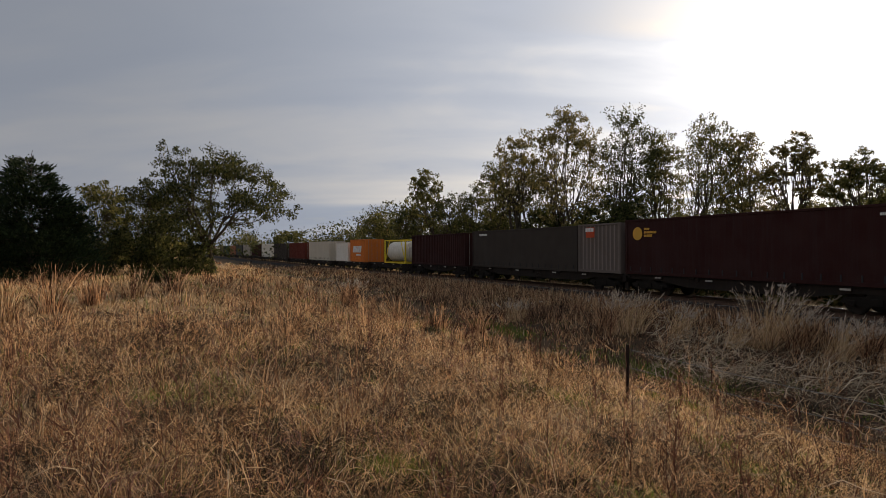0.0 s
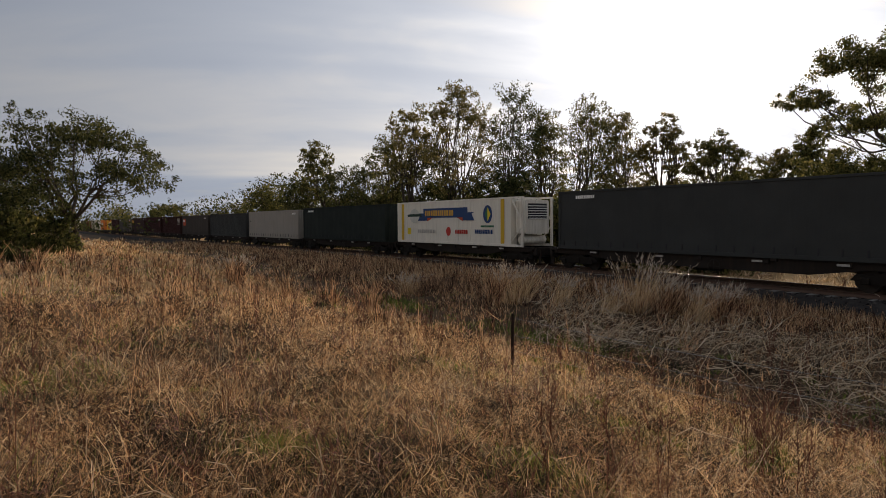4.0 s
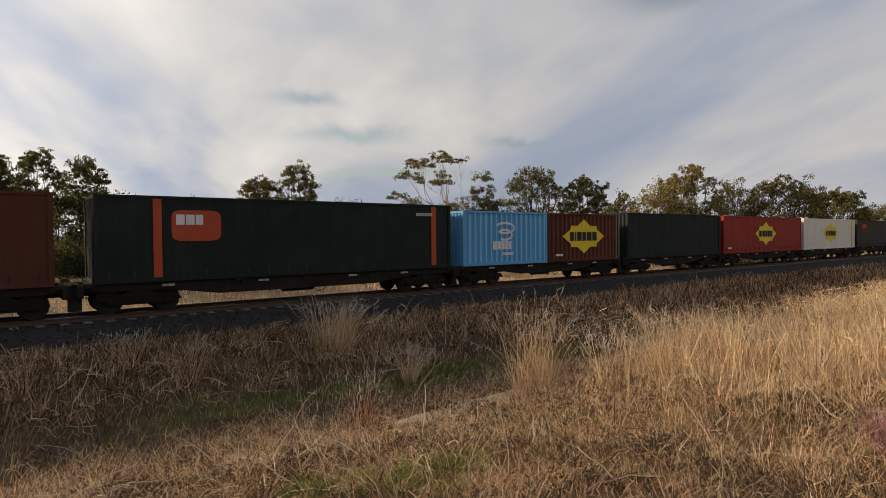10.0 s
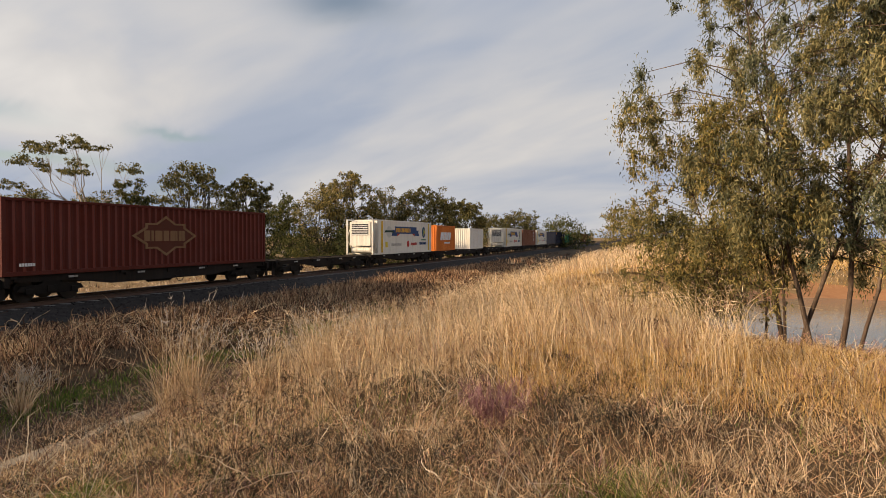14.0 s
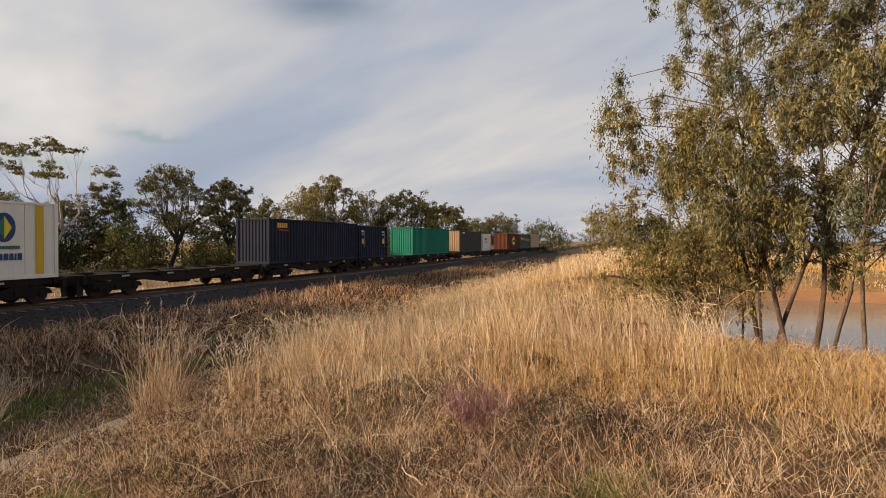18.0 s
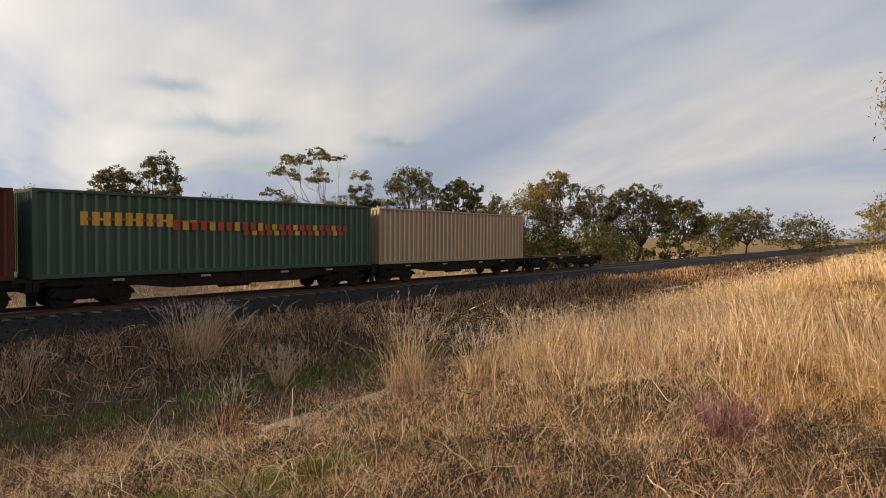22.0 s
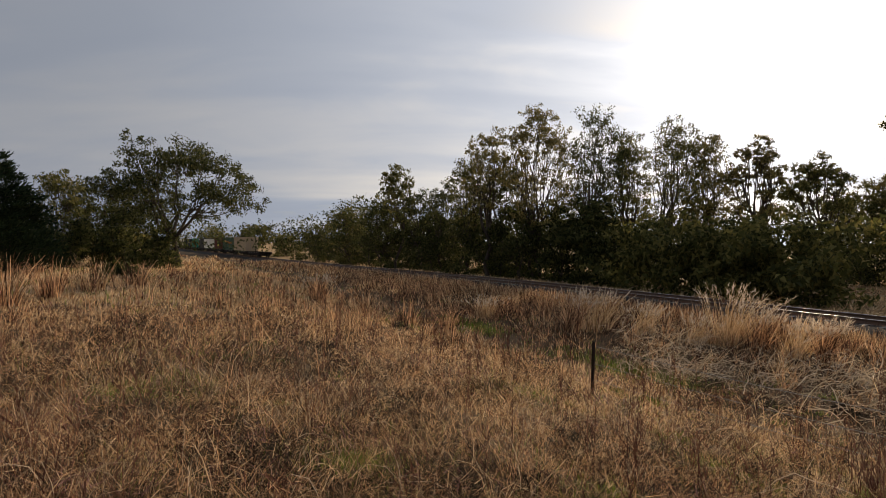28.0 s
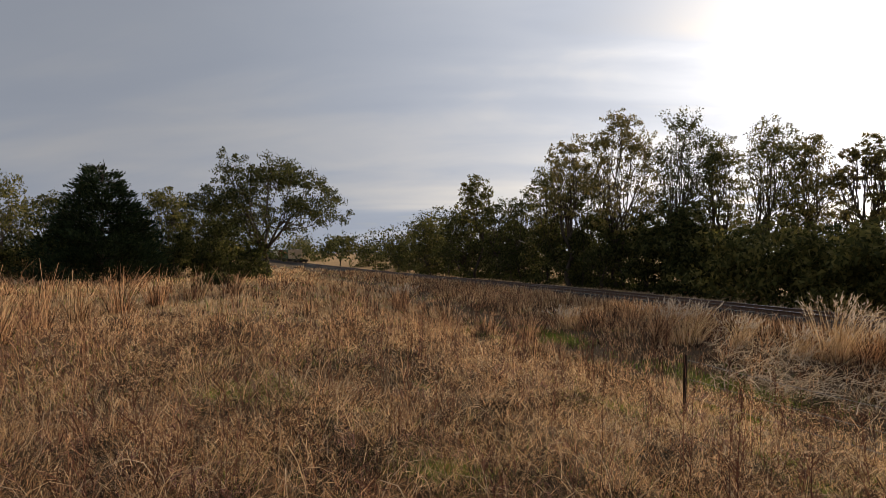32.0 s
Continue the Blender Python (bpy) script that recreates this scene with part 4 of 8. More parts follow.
def tussock(az, r, h, spread, n, mat="golden", plume=True, seed=0, wind=0.4):
    """A tall grass tussock with feathery seed heads."""
    rng = np.random.default_rng(900 + seed)
    p = heading(az) * r
    a = rng.uniform(0, 6.28, n)
    rho = np.sqrt(rng.uniform(0, 1, n))
    x, y = p.x + np.cos(a) * rho * spread * 0.45, p.y + np.sin(a) * rho * spread * 0.45
    hh = h * (0.22 + 0.80 * rng.uniform(0, 1, n) ** 1.5)
    out = np.arctan2(-np.cos(a), np.sin(a)) + rng.normal(0, 0.9, n)
    out = np.where(rng.uniform(0, 1, n) < wind, radians(-125) + rng.normal(0, 0.6, n), out)
    reach = hh * (0.05 + 0.5 * rho * rng.uniform(0.0, 1.5, n) + wind * 0.4 * rng.uniform(0, 1, n))
    u = np.linspace(0, 1, 5)[None, :]
    bow = reach[:, None] * u ** 1.35
    rise = hh[:, None] * (u - 0.10 * u ** 3 * (reach / hh)[:, None] * 2)
    lines = np.stack([x[:, None] - np.sin(out)[:, None] * bow, y[:, None] + np.cos(out)[:, None] * bow, land(x, y)[:, None] + rise], -1) + rng.normal(0, 0.008, (n, 5, 3))
    root = tagged(new("grass_tussock"), "tall golden grass tussock with feathery seed heads" if plume else "tall dry golden grass tussock", "grass tussock", "tall tussocks")
    tagged(part("stalk", ribbons(lines, 0.0072 * max(1, r / 7) * rng.uniform(0.6, 1.5, n), mat, "stalk"), None, root), kind="stuff")
    if plume:
        tip = lines[(hh > 0.72 * h) & (rng.uniform(0, 1, n) < 0.75)]
        d = tip[:, -1] - tip[:, -2]
        d /= np.linalg.norm(d, axis=1)[:, None]
        q = []
        for t in range(len(tip)):
            for _ in range(8 if az > -40 else 4):
                o = tip[t, -1] - d[t] * rng.uniform(-0.05, 0.26)
                w = d[t] + rng.normal(0, 0.45, 3)
                q.append([o, o + w * 0.05, o + w * 0.10])
        tagged(part("plume", ribbons(np.array(q), np.full(len(q), 0.014 * max(1, r / 12)), "plume", "plume"), None, root, "feathery silver-pink seed heads"), kind="stuff")
    return root


def tall_grass():
    rows = [(-93.7, 17.6, 1.75, 1.0), (-95.2, 17.2, 1.5, 0.8), (-76.5, 17.6, 1.15, 0.9), (-50.0, 18.6, 1.35, 0.5), (-54.6, 18.0, 1.1, 0.5), (-26.2, 21.0, 1.55, 0.6), (-28.6, 20.8, 1.9, 1.0), (-30.9, 20.4, 1.75, 0.7), (-33.6, 20.0, 1.45, 0.6),
            (-35.6, 19.8, 1.2, 0.5), (-21.6, 22.6, 1.7, 0.7), (-17.4, 23.4, 1.85, 0.9), (-15.2, 23.2, 1.7, 0.8), (-7.0, 27.0, 1.5, 0.8), (-112.8, 11.0, 1.85, 0.5), (-114.4, 10.7, 1.6, 0.4), (-120.0, 9.4, 1.45, 0.4),
            (-81.5, 14.8, 1.0, 0.5), (-101.5, 14.2, 1.2, 0.5), (-97.0, 10.3, 1.1, 0.4), (-125.5, 10.5, 1.1, 0.6), (-132.0, 11.5, 1.1, 0.7), (9.0, 30.0, 1.2, 0.7), (-62.8, 14.6, 0.9, 0.5)]
    for i, (az, r, h, sp) in enumerate(rows):
        tussock(az, r, h * (0.88 + 0.22 * math.sin(2.3 * i)), sp * (1.1 + 0.35 * math.sin(4.1 * i)), (360 if sp > 0.6 else 260) if az < -40 else 260, ("golden", "golden", "brown_grass", "golden", "brown_grass")[i % 5] if az > -110 else "golden", True, i, 0.35 + 0.4 * math.sin(1.7 * i) ** 2)
    for i, (az, r, h, sp) in enumerate([(43.5, 11.5, 1.85, 0.5), (41.5, 13.0, 1.6, 0.5), (39.0, 15.5, 1.7, 0.7), (36.2, 17.0, 1.45, 0.6), (33.4, 18.5, 1.5, 0.7), (30.6, 20.0, 1.3, 0.6), (27.6, 23.0, 1.4, 0.8), (24.5, 25.0, 1.2, 0.7), (9.0, 27.0, 1.3, 0.7), (4.5, 24.0, 1.3, 0.6), (0.5, 22.0, 1.2, 0.7), (-3.5, 23.0, 1.35, 0.7)]):
        tussock(az, r, h, sp, 150, ("straw", "brown_grass", "brown_grass")[i % 3], False, 60 + i, 0.3)
    # the rest of the verge
    rng = np.random.default_rng(33)
    lines, width, tips = [], [], []
    for _ in range(150):
        s = rng.uniform(-75, 60)
        d = rng.uniform(-11, -3.6) if rng.uniform() < 0.75 else rng.uniform(-9, -4)
        p = np.array(FOOT) + TD * s + NV * d
        r = float(np.hypot(*p))
        n = int(rng.uniform(30, 70) * min(1.0, 25 / r))
        h = rng.uniform(0.45, 0.95) * (0.6 if d > -5 else 1.0)
        a = rng.uniform(0, 6.28, n)
        rho = np.sqrt(rng.uniform(0, 1, n))
        hh = h * rng.uniform(0.5, 1.05, n)
        ln = arcs(rng, p[0] + np.cos(a) * rho * 0.3, p[1] + np.sin(a) * rho * 0.3, hh, hh * (0.1 + 0.7 * rho * rng.uniform(0.2, 1.2, n)), np.arctan2(-np.cos(a), np.sin(a)) + rng.normal(0, 0.6, n))
        lines.append(ln)
        width.append(0.0055 * max(1, r / 8) * rng.uniform(0.6, 1.5, n))
    tagged(new("verge_grass", ribbons(np.concatenate(lines), np.concatenate(width), "brown_grass", "verge_grass")), "rank dry grass along the railway verge", "grass", kind="stuff")
    # unbroken brown tangle over the bank between ditch and ballast
    n = 5200
    ss, dd = rng.uniform(-60, 48, n), rng.uniform(-11.2, -4.3, n)
    px, py = track_side(ss, dd)
    heap = waves(px, py, 0.9, 3.0) + 0.6 * waves(px, py, 2.4, 8.0)
    side = np.degrees(np.arctan2(-px, py))
    keep = (rng.uniform(-1.6, 0.9, n) < heap) & ~((side > -47) & (side < -16) & (dd < -7.0) & (rng.uniform(0, 1, n) < 0.75))      # thinner under the bleached tangle
    px, py, dd, heap = px[keep], py[keep], dd[keep], heap[keep]
    tone = waves(px, py, 0.55, 15.0) + rng.normal(0, 0.45, len(px))
    idx = np.repeat(np.arange(len(px)), 17)
    m = len(idx)
    bx, by = px[idx] + rng.normal(0, 0.17, m), py[idx] + rng.normal(0, 0.17, m)
    hh = (0.38 + 0.19 * heap)[idx] * rng.uniform(0.35, 1.35, m) * np.interp(dd, [-11.2, -10, -6, -4.3], [0.5, 1.0, 1.1, 0.55])[idx]
    rr = np.hypot(bx, by)
    base = np.stack([bx, by, land(bx, by) + rng.uniform(0, 0.16, m)], -1)
    pick = tone[idx] + rng.normal(0, 0.35, m)
    for k, (mat, lo, hi) in enumerate((("dark_weed", -9, -0.72), ("brown_grass", -0.72, 0.32), ("straw", 0.32, 9))):
        g = (pick > lo) & (pick <= hi)
        spikes("bank_grass", base[g], hh[g], 0.0011 * rr[g] * rng.uniform(0.6, 1.4, g.sum()), rng.uniform(0.15, 1.25, g.sum()), rng.uniform(0, 6.28, g.sum()), M[mat], "matted dry grass and weeds on the railway bank", 230 + k)
    # taller tufts that stand out against the sky on the north field
    lines, width = [], []
    for _ in range(170):
        a, r = rng.uniform(-12, 50), rng.uniform(11, 48)
        p = heading(a) * r
        if float(rail_coords(p.x, p.y)[1]) > -9:
            continue
        n = int(rng.uniform(22, 48))
        h = rng.uniform(0.3, 0.62)
        b = rng.uniform(0, 6.28, n)
        rho = np.sqrt(rng.uniform(0, 1, n))
        hh = h * rng.uniform(0.45, 1.05, n)
        lines.append(arcs(rng, p.x + np.cos(b) * rho * 0.25, p.y + np.sin(b) * rho * 0.25, hh, hh * (0.1 + 0.6 * rho * rng.uniform(0.2, 1.2, n)), np.arctan2(-np.cos(b), np.sin(b)) + rng.normal(0, 0.6, n)))
        width.append(0.0065 * max(1, r / 7) * rng.uniform(0.6, 1.5, n))
    tagged(new("field_tufts", ribbons(np.concatenate(lines), np.concatenate(width), "brown_grass", "field_tufts")), "tall pale tufts in the dry field", "grass", kind="stuff")
    # rank grass that comes up to the rails further along
    n = 2600
    ss, dd = rng.uniform(6, 95, n), rng.uniform(-5.4, -2.7, n)
    ss = 6 + 89 * ((ss - 6) / 89) ** 1.4
    x, y = track_side(ss, dd)
    idx = np.repeat(np.arange(n), 16)
    m = len(idx)
    bx, by = x[idx] + rng.normal(0, 0.12, m), y[idx] + rng.normal(0, 0.12, m)
    hh = (rng.uniform(0.4, 0.85, n)[idx] * rng.uniform(0.6, 1.2, m)) * np.clip((ss[idx] - 4) / 8, 0.3, 1)
    rr = np.hypot(bx, by)
    for k, mat in enumerate(("brown_grass", "straw")):
        g = (idx % 2 == k)
        spikes("rank_grass", np.stack([bx, by, land(bx, by)], -1)[g], hh[g], 0.0012 * rr[g] * rng.uniform(0.6, 1.4, g.sum()), rng.uniform(0.05, 0.7, g.sum()), rng.uniform(0, 6.28, g.sum()), M[mat], "rank dry grass along the ballast", 210 + k)
    # golden stand on the bank, with nodding heads
    x, y, r, rng = scatter(35, 19000, 5.5, 95, 1.5, -164, -121)
    s, d = rail_coords(x, y)
    g = (d < -13.5) & (d > -34) & (pond_q(x, y) > 1.15) & (s < -6) & (r > 6.5) & (rng.uniform(-1.1, 0.8, len(x)) < waves(x, y, 0.8, 4.0))
    x, y, r = x[g], y[g], r[g]
    n = len(x)
    hh = rng.uniform(0.5, 1.15, n) * (1 + 0.16 * waves(x, y, 0.9, 1.0)) * np.clip((pond_q(x, y) - 0.8) / 1.0, 0.45, 1)
    ln = arcs(rng, x, y, hh, hh * rng.uniform(0.1, 1.0, n), radians(-120) + rng.normal(0, 1.2, n))
    tagged(new("golden_stalks", ribbons(ln, 0.0048 * np.maximum(1, r / 6.5), "golden", "golden_stalks")), "tall golden grass stalks on the bank", "grass", kind="stuff")
    tip, e = ln[:, -1], ln[:, -1] - ln[:, -2]
    e /= np.linalg.norm(e, axis=1)[:, None] + 1e-6
    keep = rng.uniform(0, 1, n) < 0.5
    tip, e, r = tip[keep], e[keep], r[keep]
    q = np.stack([tip - e * 0.10, tip, tip + e * 0.05], 1)
    tagged(new("golden_heads", ribbons(q, 0.010 * np.maximum(1, r / 9), "golden", "golden_heads")), "pale nodding grass heads on the bank", "grass", kind="stuff")


def strands(rng, x, y, lift, length, k=9):
    """Crooked dead stalks lying over one another, each bent along its way."""
    n = len(x)
    az = radians(-100) + rng.normal(0, 1.0, n)
    el = rng.normal(0.5, 0.45, n)
    p = np.stack([x, y, land(x, y) + lift], -1)
    pts = [p]
    for _ in range(k - 1):
        az = az + rng.normal(0, 0.28, n)
        el = np.clip(el - 0.16 + rng.normal(0, 0.22, n), -1.0, 1.2)
        p = p + np.stack([-np.sin(az) * np.cos(el), np.cos(az) * np.cos(el), np.sin(el)], -1) * (length / (k - 1))[:, None]
        p[:, 2] = np.maximum(p[:, 2], land(p[:, 0], p[:, 1]) + 0.02)
        pts.append(p)
    return np.stack(pts, 1)


def dead_tangle():
    """Bleached, fallen stalks heaped beside the ditch."""
    rng = np.random.default_rng(40)
    for count, az0, az1, d0, d1, h0, h1 in ((1250, -47, -19, -12.6, -7.4, 0.3, 0.75), (420, -70, -47, -11.2, -5.0, 0.2, 0.55), (480, -104, -70, -11.2, -5.5, 0.2, 0.55), (300, -128, -104, -11.0, -5.0, 0.2, 0.5)):
        az = rng.uniform(az0, az1, 6 * count)
        r = rng.uniform(10, 24, 6 * count)
        x, y = -np.sin(np.radians(az)) * r, np.cos(np.radians(az)) * r
        d = rail_coords(x, y)[1]
        g = np.nonzero((d > d0) & (d < d1) & (rng.uniform(-0.9, 0.6, 6 * count) < waves(x, y, 1.1, 12.0)))[0][:count]
        x, y, r = x[g], y[g], r[g]
        n = len(x)
        ln = strands(rng, x, y, rng.uniform(0.02, h1, n) * rng.uniform(0.2, 1.0, n), rng.uniform(0.5, 1.3, n))
        tagged(new("dead_stalks", ribbons(ln, 0.0014 * r * rng.uniform(0.6, 1.4, n), "pale_grass" if az0 == -47 else "straw", "dead_stalks")), "tangle of bleached bent dead stalks", "dead grass", kind="stuff")
    # pale bent sticks over the dark herbs close by
    x, y, r, rng = scatter(97, 420, 3.0, 7.5, 1.2, -150, -20)
    ln = strands(rng, x, y, rng.uniform(0.05, 0.25, 420), rng.uniform(0.3, 0.9, 420), 7)
    tagged(new("bent_sticks", ribbons(ln, rng.uniform(0.006, 0.012, 420), "pale_grass", "bent_sticks")), "pale crooked dead sticks on the grass", "dead sticks", kind="stuff")
    az = rng.uniform(-108, -48, 260)
    r = rng.normal(6.0, 0.5, 260)
    ln = strands(rng, -np.sin(np.radians(az)) * r, np.cos(np.radians(az)) * r, rng.uniform(0.15, 0.4, 260), rng.uniform(0.35, 1.1, 260), 8)
    tagged(new("bent_sticks", ribbons(ln, rng.uniform(0.005, 0.011, 260), "pale_grass", "bent_sticks")), "pale crooked dead sticks over dark weeds", "dead sticks", kind="stuff")
    # fallen stalks lying over the grass near by
    for k, (n, mat, lab) in enumerate(((3400, "pale_grass", "fallen bleached stalks over the grass"), (2600, "weed_stem", "fallen red-brown stalks over the grass"), (2600, "golden", "bent golden stalks over the grass"))):
        x, y, r, rng = scatter(90 + k, n, 2.4, 15 if k else 9.5, 1.45)
        d = rail_coords(x, y)[1]
        g = (d < -9.5) & (rng.uniform(-1.2, 0.7, n) < waves(x, y, 1.3, 3.0 + k))
        x, y, r = x[g], y[g], r[g]
        n = len(x)
        h = rng.uniform(0.10, 0.42, n) * np.clip(r / 4, 0.6, 1)
        ln = arcs(rng, x, y, h, rng.uniform(0.2, 0.75, n), rng.uniform(0, 6.28, n), 6)
        tagged(new("fallen_stalks", ribbons(ln, 0.0062 * np.maximum(1, r / 6) * rng.uniform(0.6, 1.4, n), mat, "fallen_stalks")), lab, "dead grass", kind="stuff")


def weed(name, az, r, h, spread, stems, mat, label, seed, twigs=7):
    """An upright dry weed: stems with side twigs."""
    rng = np.random.default_rng(seed)
    p = heading(az) * r
    lines = []
    z0 = float(land(p.x, p.y))
    for _ in range(stems):
        a = rng.uniform(0, 6.28)
        top = Vector((p.x + math.cos(a) * spread * rng.uniform(0.2, 1), p.y + math.sin(a) * spread * rng.uniform(0.2, 1), z0 + h * rng.uniform(0.6, 1.05)))
        b = Vector((p.x + rng.normal(0, 0.04), p.y + rng.normal(0, 0.04), z0 - 0.02))
        pts = [b.lerp(top, u) + Vector(rng.normal(0, 0.012, 3)) for u in np.linspace(0, 1, 5)]
        lines.append(pts)
        for _ in range(twigs):
            u = rng.uniform(0.3, 0.95)
            q = b.lerp(top, u)
            e = Vector((rng.normal(0, 0.8), rng.normal(0, 0.8), rng.uniform(0.9, 2.4))).normalized() * h * rng.uniform(0.06, 0.2)
            lines.append([q + e * k for k in np.linspace(0, 1, 5)])
    root = tagged(new(name), label, "weed", "dry weeds")
    tagged(part("stem", ribbons(np.array([[tuple(v) for v in ln] for ln in lines]), np.full(len(lines), 0.0078 * max(1, r / 7)), mat, "stem"), None, root), kind="stuff")
    return root


def weeds():
    rng = np.random.default_rng(60)
    w = weed("weed_bush", -38.6, 7.0, 0.85, 0.35, 26, "weed_stem", "reddish dry weed bush beside the fence", 1, 9)
    w = weed("purple_bush", -141.5, 5.8, 0.46, 0.48, 170, "purple", "low purple-brown dried weed bush", 2, 9)
    for i in range(230):
        az = rng.uniform(-48, 48)
        r = rng.uniform(3.4, 12) if i < 150 else rng.uniform(11, 32)
        weed("dry_weed", az, r, rng.uniform(0.55, 1.15), 0.14, int(rng.integers(2, 6)), "weed_stem", "thin reddish-brown dry weed stalks", 500 + i)
    for i in range(28):
        weed("dry_weed", rng.uniform(-135, -50), rng.uniform(4.5, 9), rng.uniform(0.3, 0.6), 0.2, 3, "weed_stem", "thin brown dry weed stalks", 700 + i)
    # leafy green plants at the foot of the fence
    for i, (az, r) in enumerate(((-38.9, 6.9), (-47.5, 9.0), (-55, 10.6), (-22, 11.8), (-19, 12.4), (-61, 11.5), (-24, 8.6))):
        p = heading(az) * r
        n = 260
        c = [(0, 0, 0.10), (0.14, 0.05, 0.07), (-0.12, 0.08, 0.08), (0.05, -0.15, 0.06)]
        v, f = leaf_cloud(np.random.default_rng(80 + i), c, [0.15] * 4, n, 0.06, 0.6)
        root = tagged(new("green_weed"), "small leafy green weed in the dry grass", "weed", "green weeds")
        tagged(part("foliage", mesh_from("foliage", v, [f], M["green_grass"]), None, root), kind="stuff")
        root.location = (p.x, p.y, float(land(p.x, p.y)))


def low_forbs():
    """Dark twiggy mounds among the grass."""
    rng = np.random.default_rng(95)
    lines, width = [], []
    spots = [(30.3, 8.1, 0.7), (19.4, 5.3, 0.75), (-12.0, 10.9, 0.8), (34.9, 5.1, 0.6), (13.0, 4.6, 0.6), (3.0, 6.4, 0.6), (-3.5, 4.4, 0.65), (-20.0, 6.0, 0.7), (25.0, 11.0, 0.8), (9.0, 9.0, 0.7), (-30.0, 5.2, 0.7), (-75.0, 4.6, 0.6), (-90.0, 4.9, 0.65), (-60.0, 4.4, 0.6), (-122.0, 5.2, 0.7), (-112.0, 5.8, 0.6), (-135.0, 4.4, 0.6), (-149.0, 5.4, 0.65),
             (-81.4, 6.5, 0.75), (-86.5, 6.3, 0.7), (-76.0, 6.6, 0.7), (-70.0, 6.4, 0.65), (-62.0, 6.2, 0.7), (-55.5, 6.0, 0.7), (-92.5, 6.7, 0.6), (-116.0, 8.0, 0.7), (-100.0, 6.9, 0.5)]
    for i in range(190):
        if i < 130:
            az, r = rng.uniform(-50, 24), 3.2 * (10 ** rng.uniform(0, 0.75))
        else:
            az, r = rng.uniform(-160, -50), 3.2 * (10 ** rng.uniform(0, 0.5))
        if i < len(spots):
            az, r = spots[i][:2]
        p = heading(az) * r
        if float(rail_coords(p.x, p.y)[1]) > -9:
            continue
        n = 330
        size = rng.uniform(0.2, 0.62) if i >= len(spots) else spots[i][2]
        n = n if i >= len(spots) else 800
        h = size * rng.uniform(0.4, 0.7)
        a = rng.uniform(0, 6.28, n)
        rho = np.sqrt(rng.uniform(0, 1, n))
        x, y = p.x + np.cos(a) * rho * size, p.y + np.sin(a) * rho * size
        z = land(x, y) + h * (1 - rho ** 2) * rng.uniform(0, 1, n)
        b = np.stack([x, y, z], -1)
        v = rng.normal(0, 1, (n, 3)) * np.array([1, 1, 0.6]) + np.array([0, 0, 0.7])
        v /= np.linalg.norm(v, axis=1)[:, None]
        ln = rng.uniform(0.06, 0.2, n)[:, None]
        lines.append(np.stack([b, b + v * ln], 1))
        width.append(np.full(n, 0.0066 * max(1, r / 6)))
    tagged(new("low_forbs", ribbons(np.concatenate(lines), np.concatenate(width), "dark_twig", "low_forbs")), "dark twiggy dried forbs among the grass", "dry forbs", kind="stuff")
    # fresh green tufts between the heaps
    for k, (az, r, size) in enumerate(((-97.0, 5.5, 0.55), (-102.5, 5.4, 0.5), (-92.0, 5.4, 0.35), (-107.0, 5.9, 0.4), (-38.5, 7.9, 0.4))):
        p, n = heading(az) * r, 1500
        a, rho = rng.uniform(0, 6.28, n), np.sqrt(rng.uniform(0, 1, n))
        x, y = p.x + np.cos(a) * rho * size, p.y + np.sin(a) * rho * size * 0.8
        spikes("green_tuft", np.stack([x, y, land(x, y) + 0.1 * (1 - rho ** 2) * rng.uniform(0, 1, n)], -1), (0.22 - 0.1 * rho) * rng.uniform(0.5, 1.2, n), np.full(n, 0.0062), rng.uniform(0.05, 0.8, n), rng.uniform(0, 6.28, n), M["green_grass"], "fresh green tuft in the dry grass", 240 + k)
    # low green scrub beyond the track
    cs, rs = [], []
    for s in np.arange(-70, 12, 0.8):
        for d in (rng.uniform(17, 22), rng.uniform(22, 29), rng.uniform(29, 37)):
            if rng.uniform() < 0.35:
                continue
            x, y, z, ph = (float(np.interp(s + rng.normal(0, 0.5), _s, k)) for k in (_tx, _ty, _tz, _phi))
            px, py = x + math.cos(ph) * d, y + math.sin(ph) * d
            cs.append((px, py, float(land(px, py)) + 0.15))
            rs.append(rng.uniform(0.35, 0.75))
    v, f = leaf_cloud(rng, cs, rs, 22000, 0.2, 0.6, 0.2, 0.36, True, 4)
    tagged(new("low_scrub", mesh_from("low_scrub", v, [f], M["leaf"])), "low green scrub beyond the railway", "scrub", kind="stuff")


tall_grass()
low_forbs()
fine_heads()
dead_tangle()
weeds()


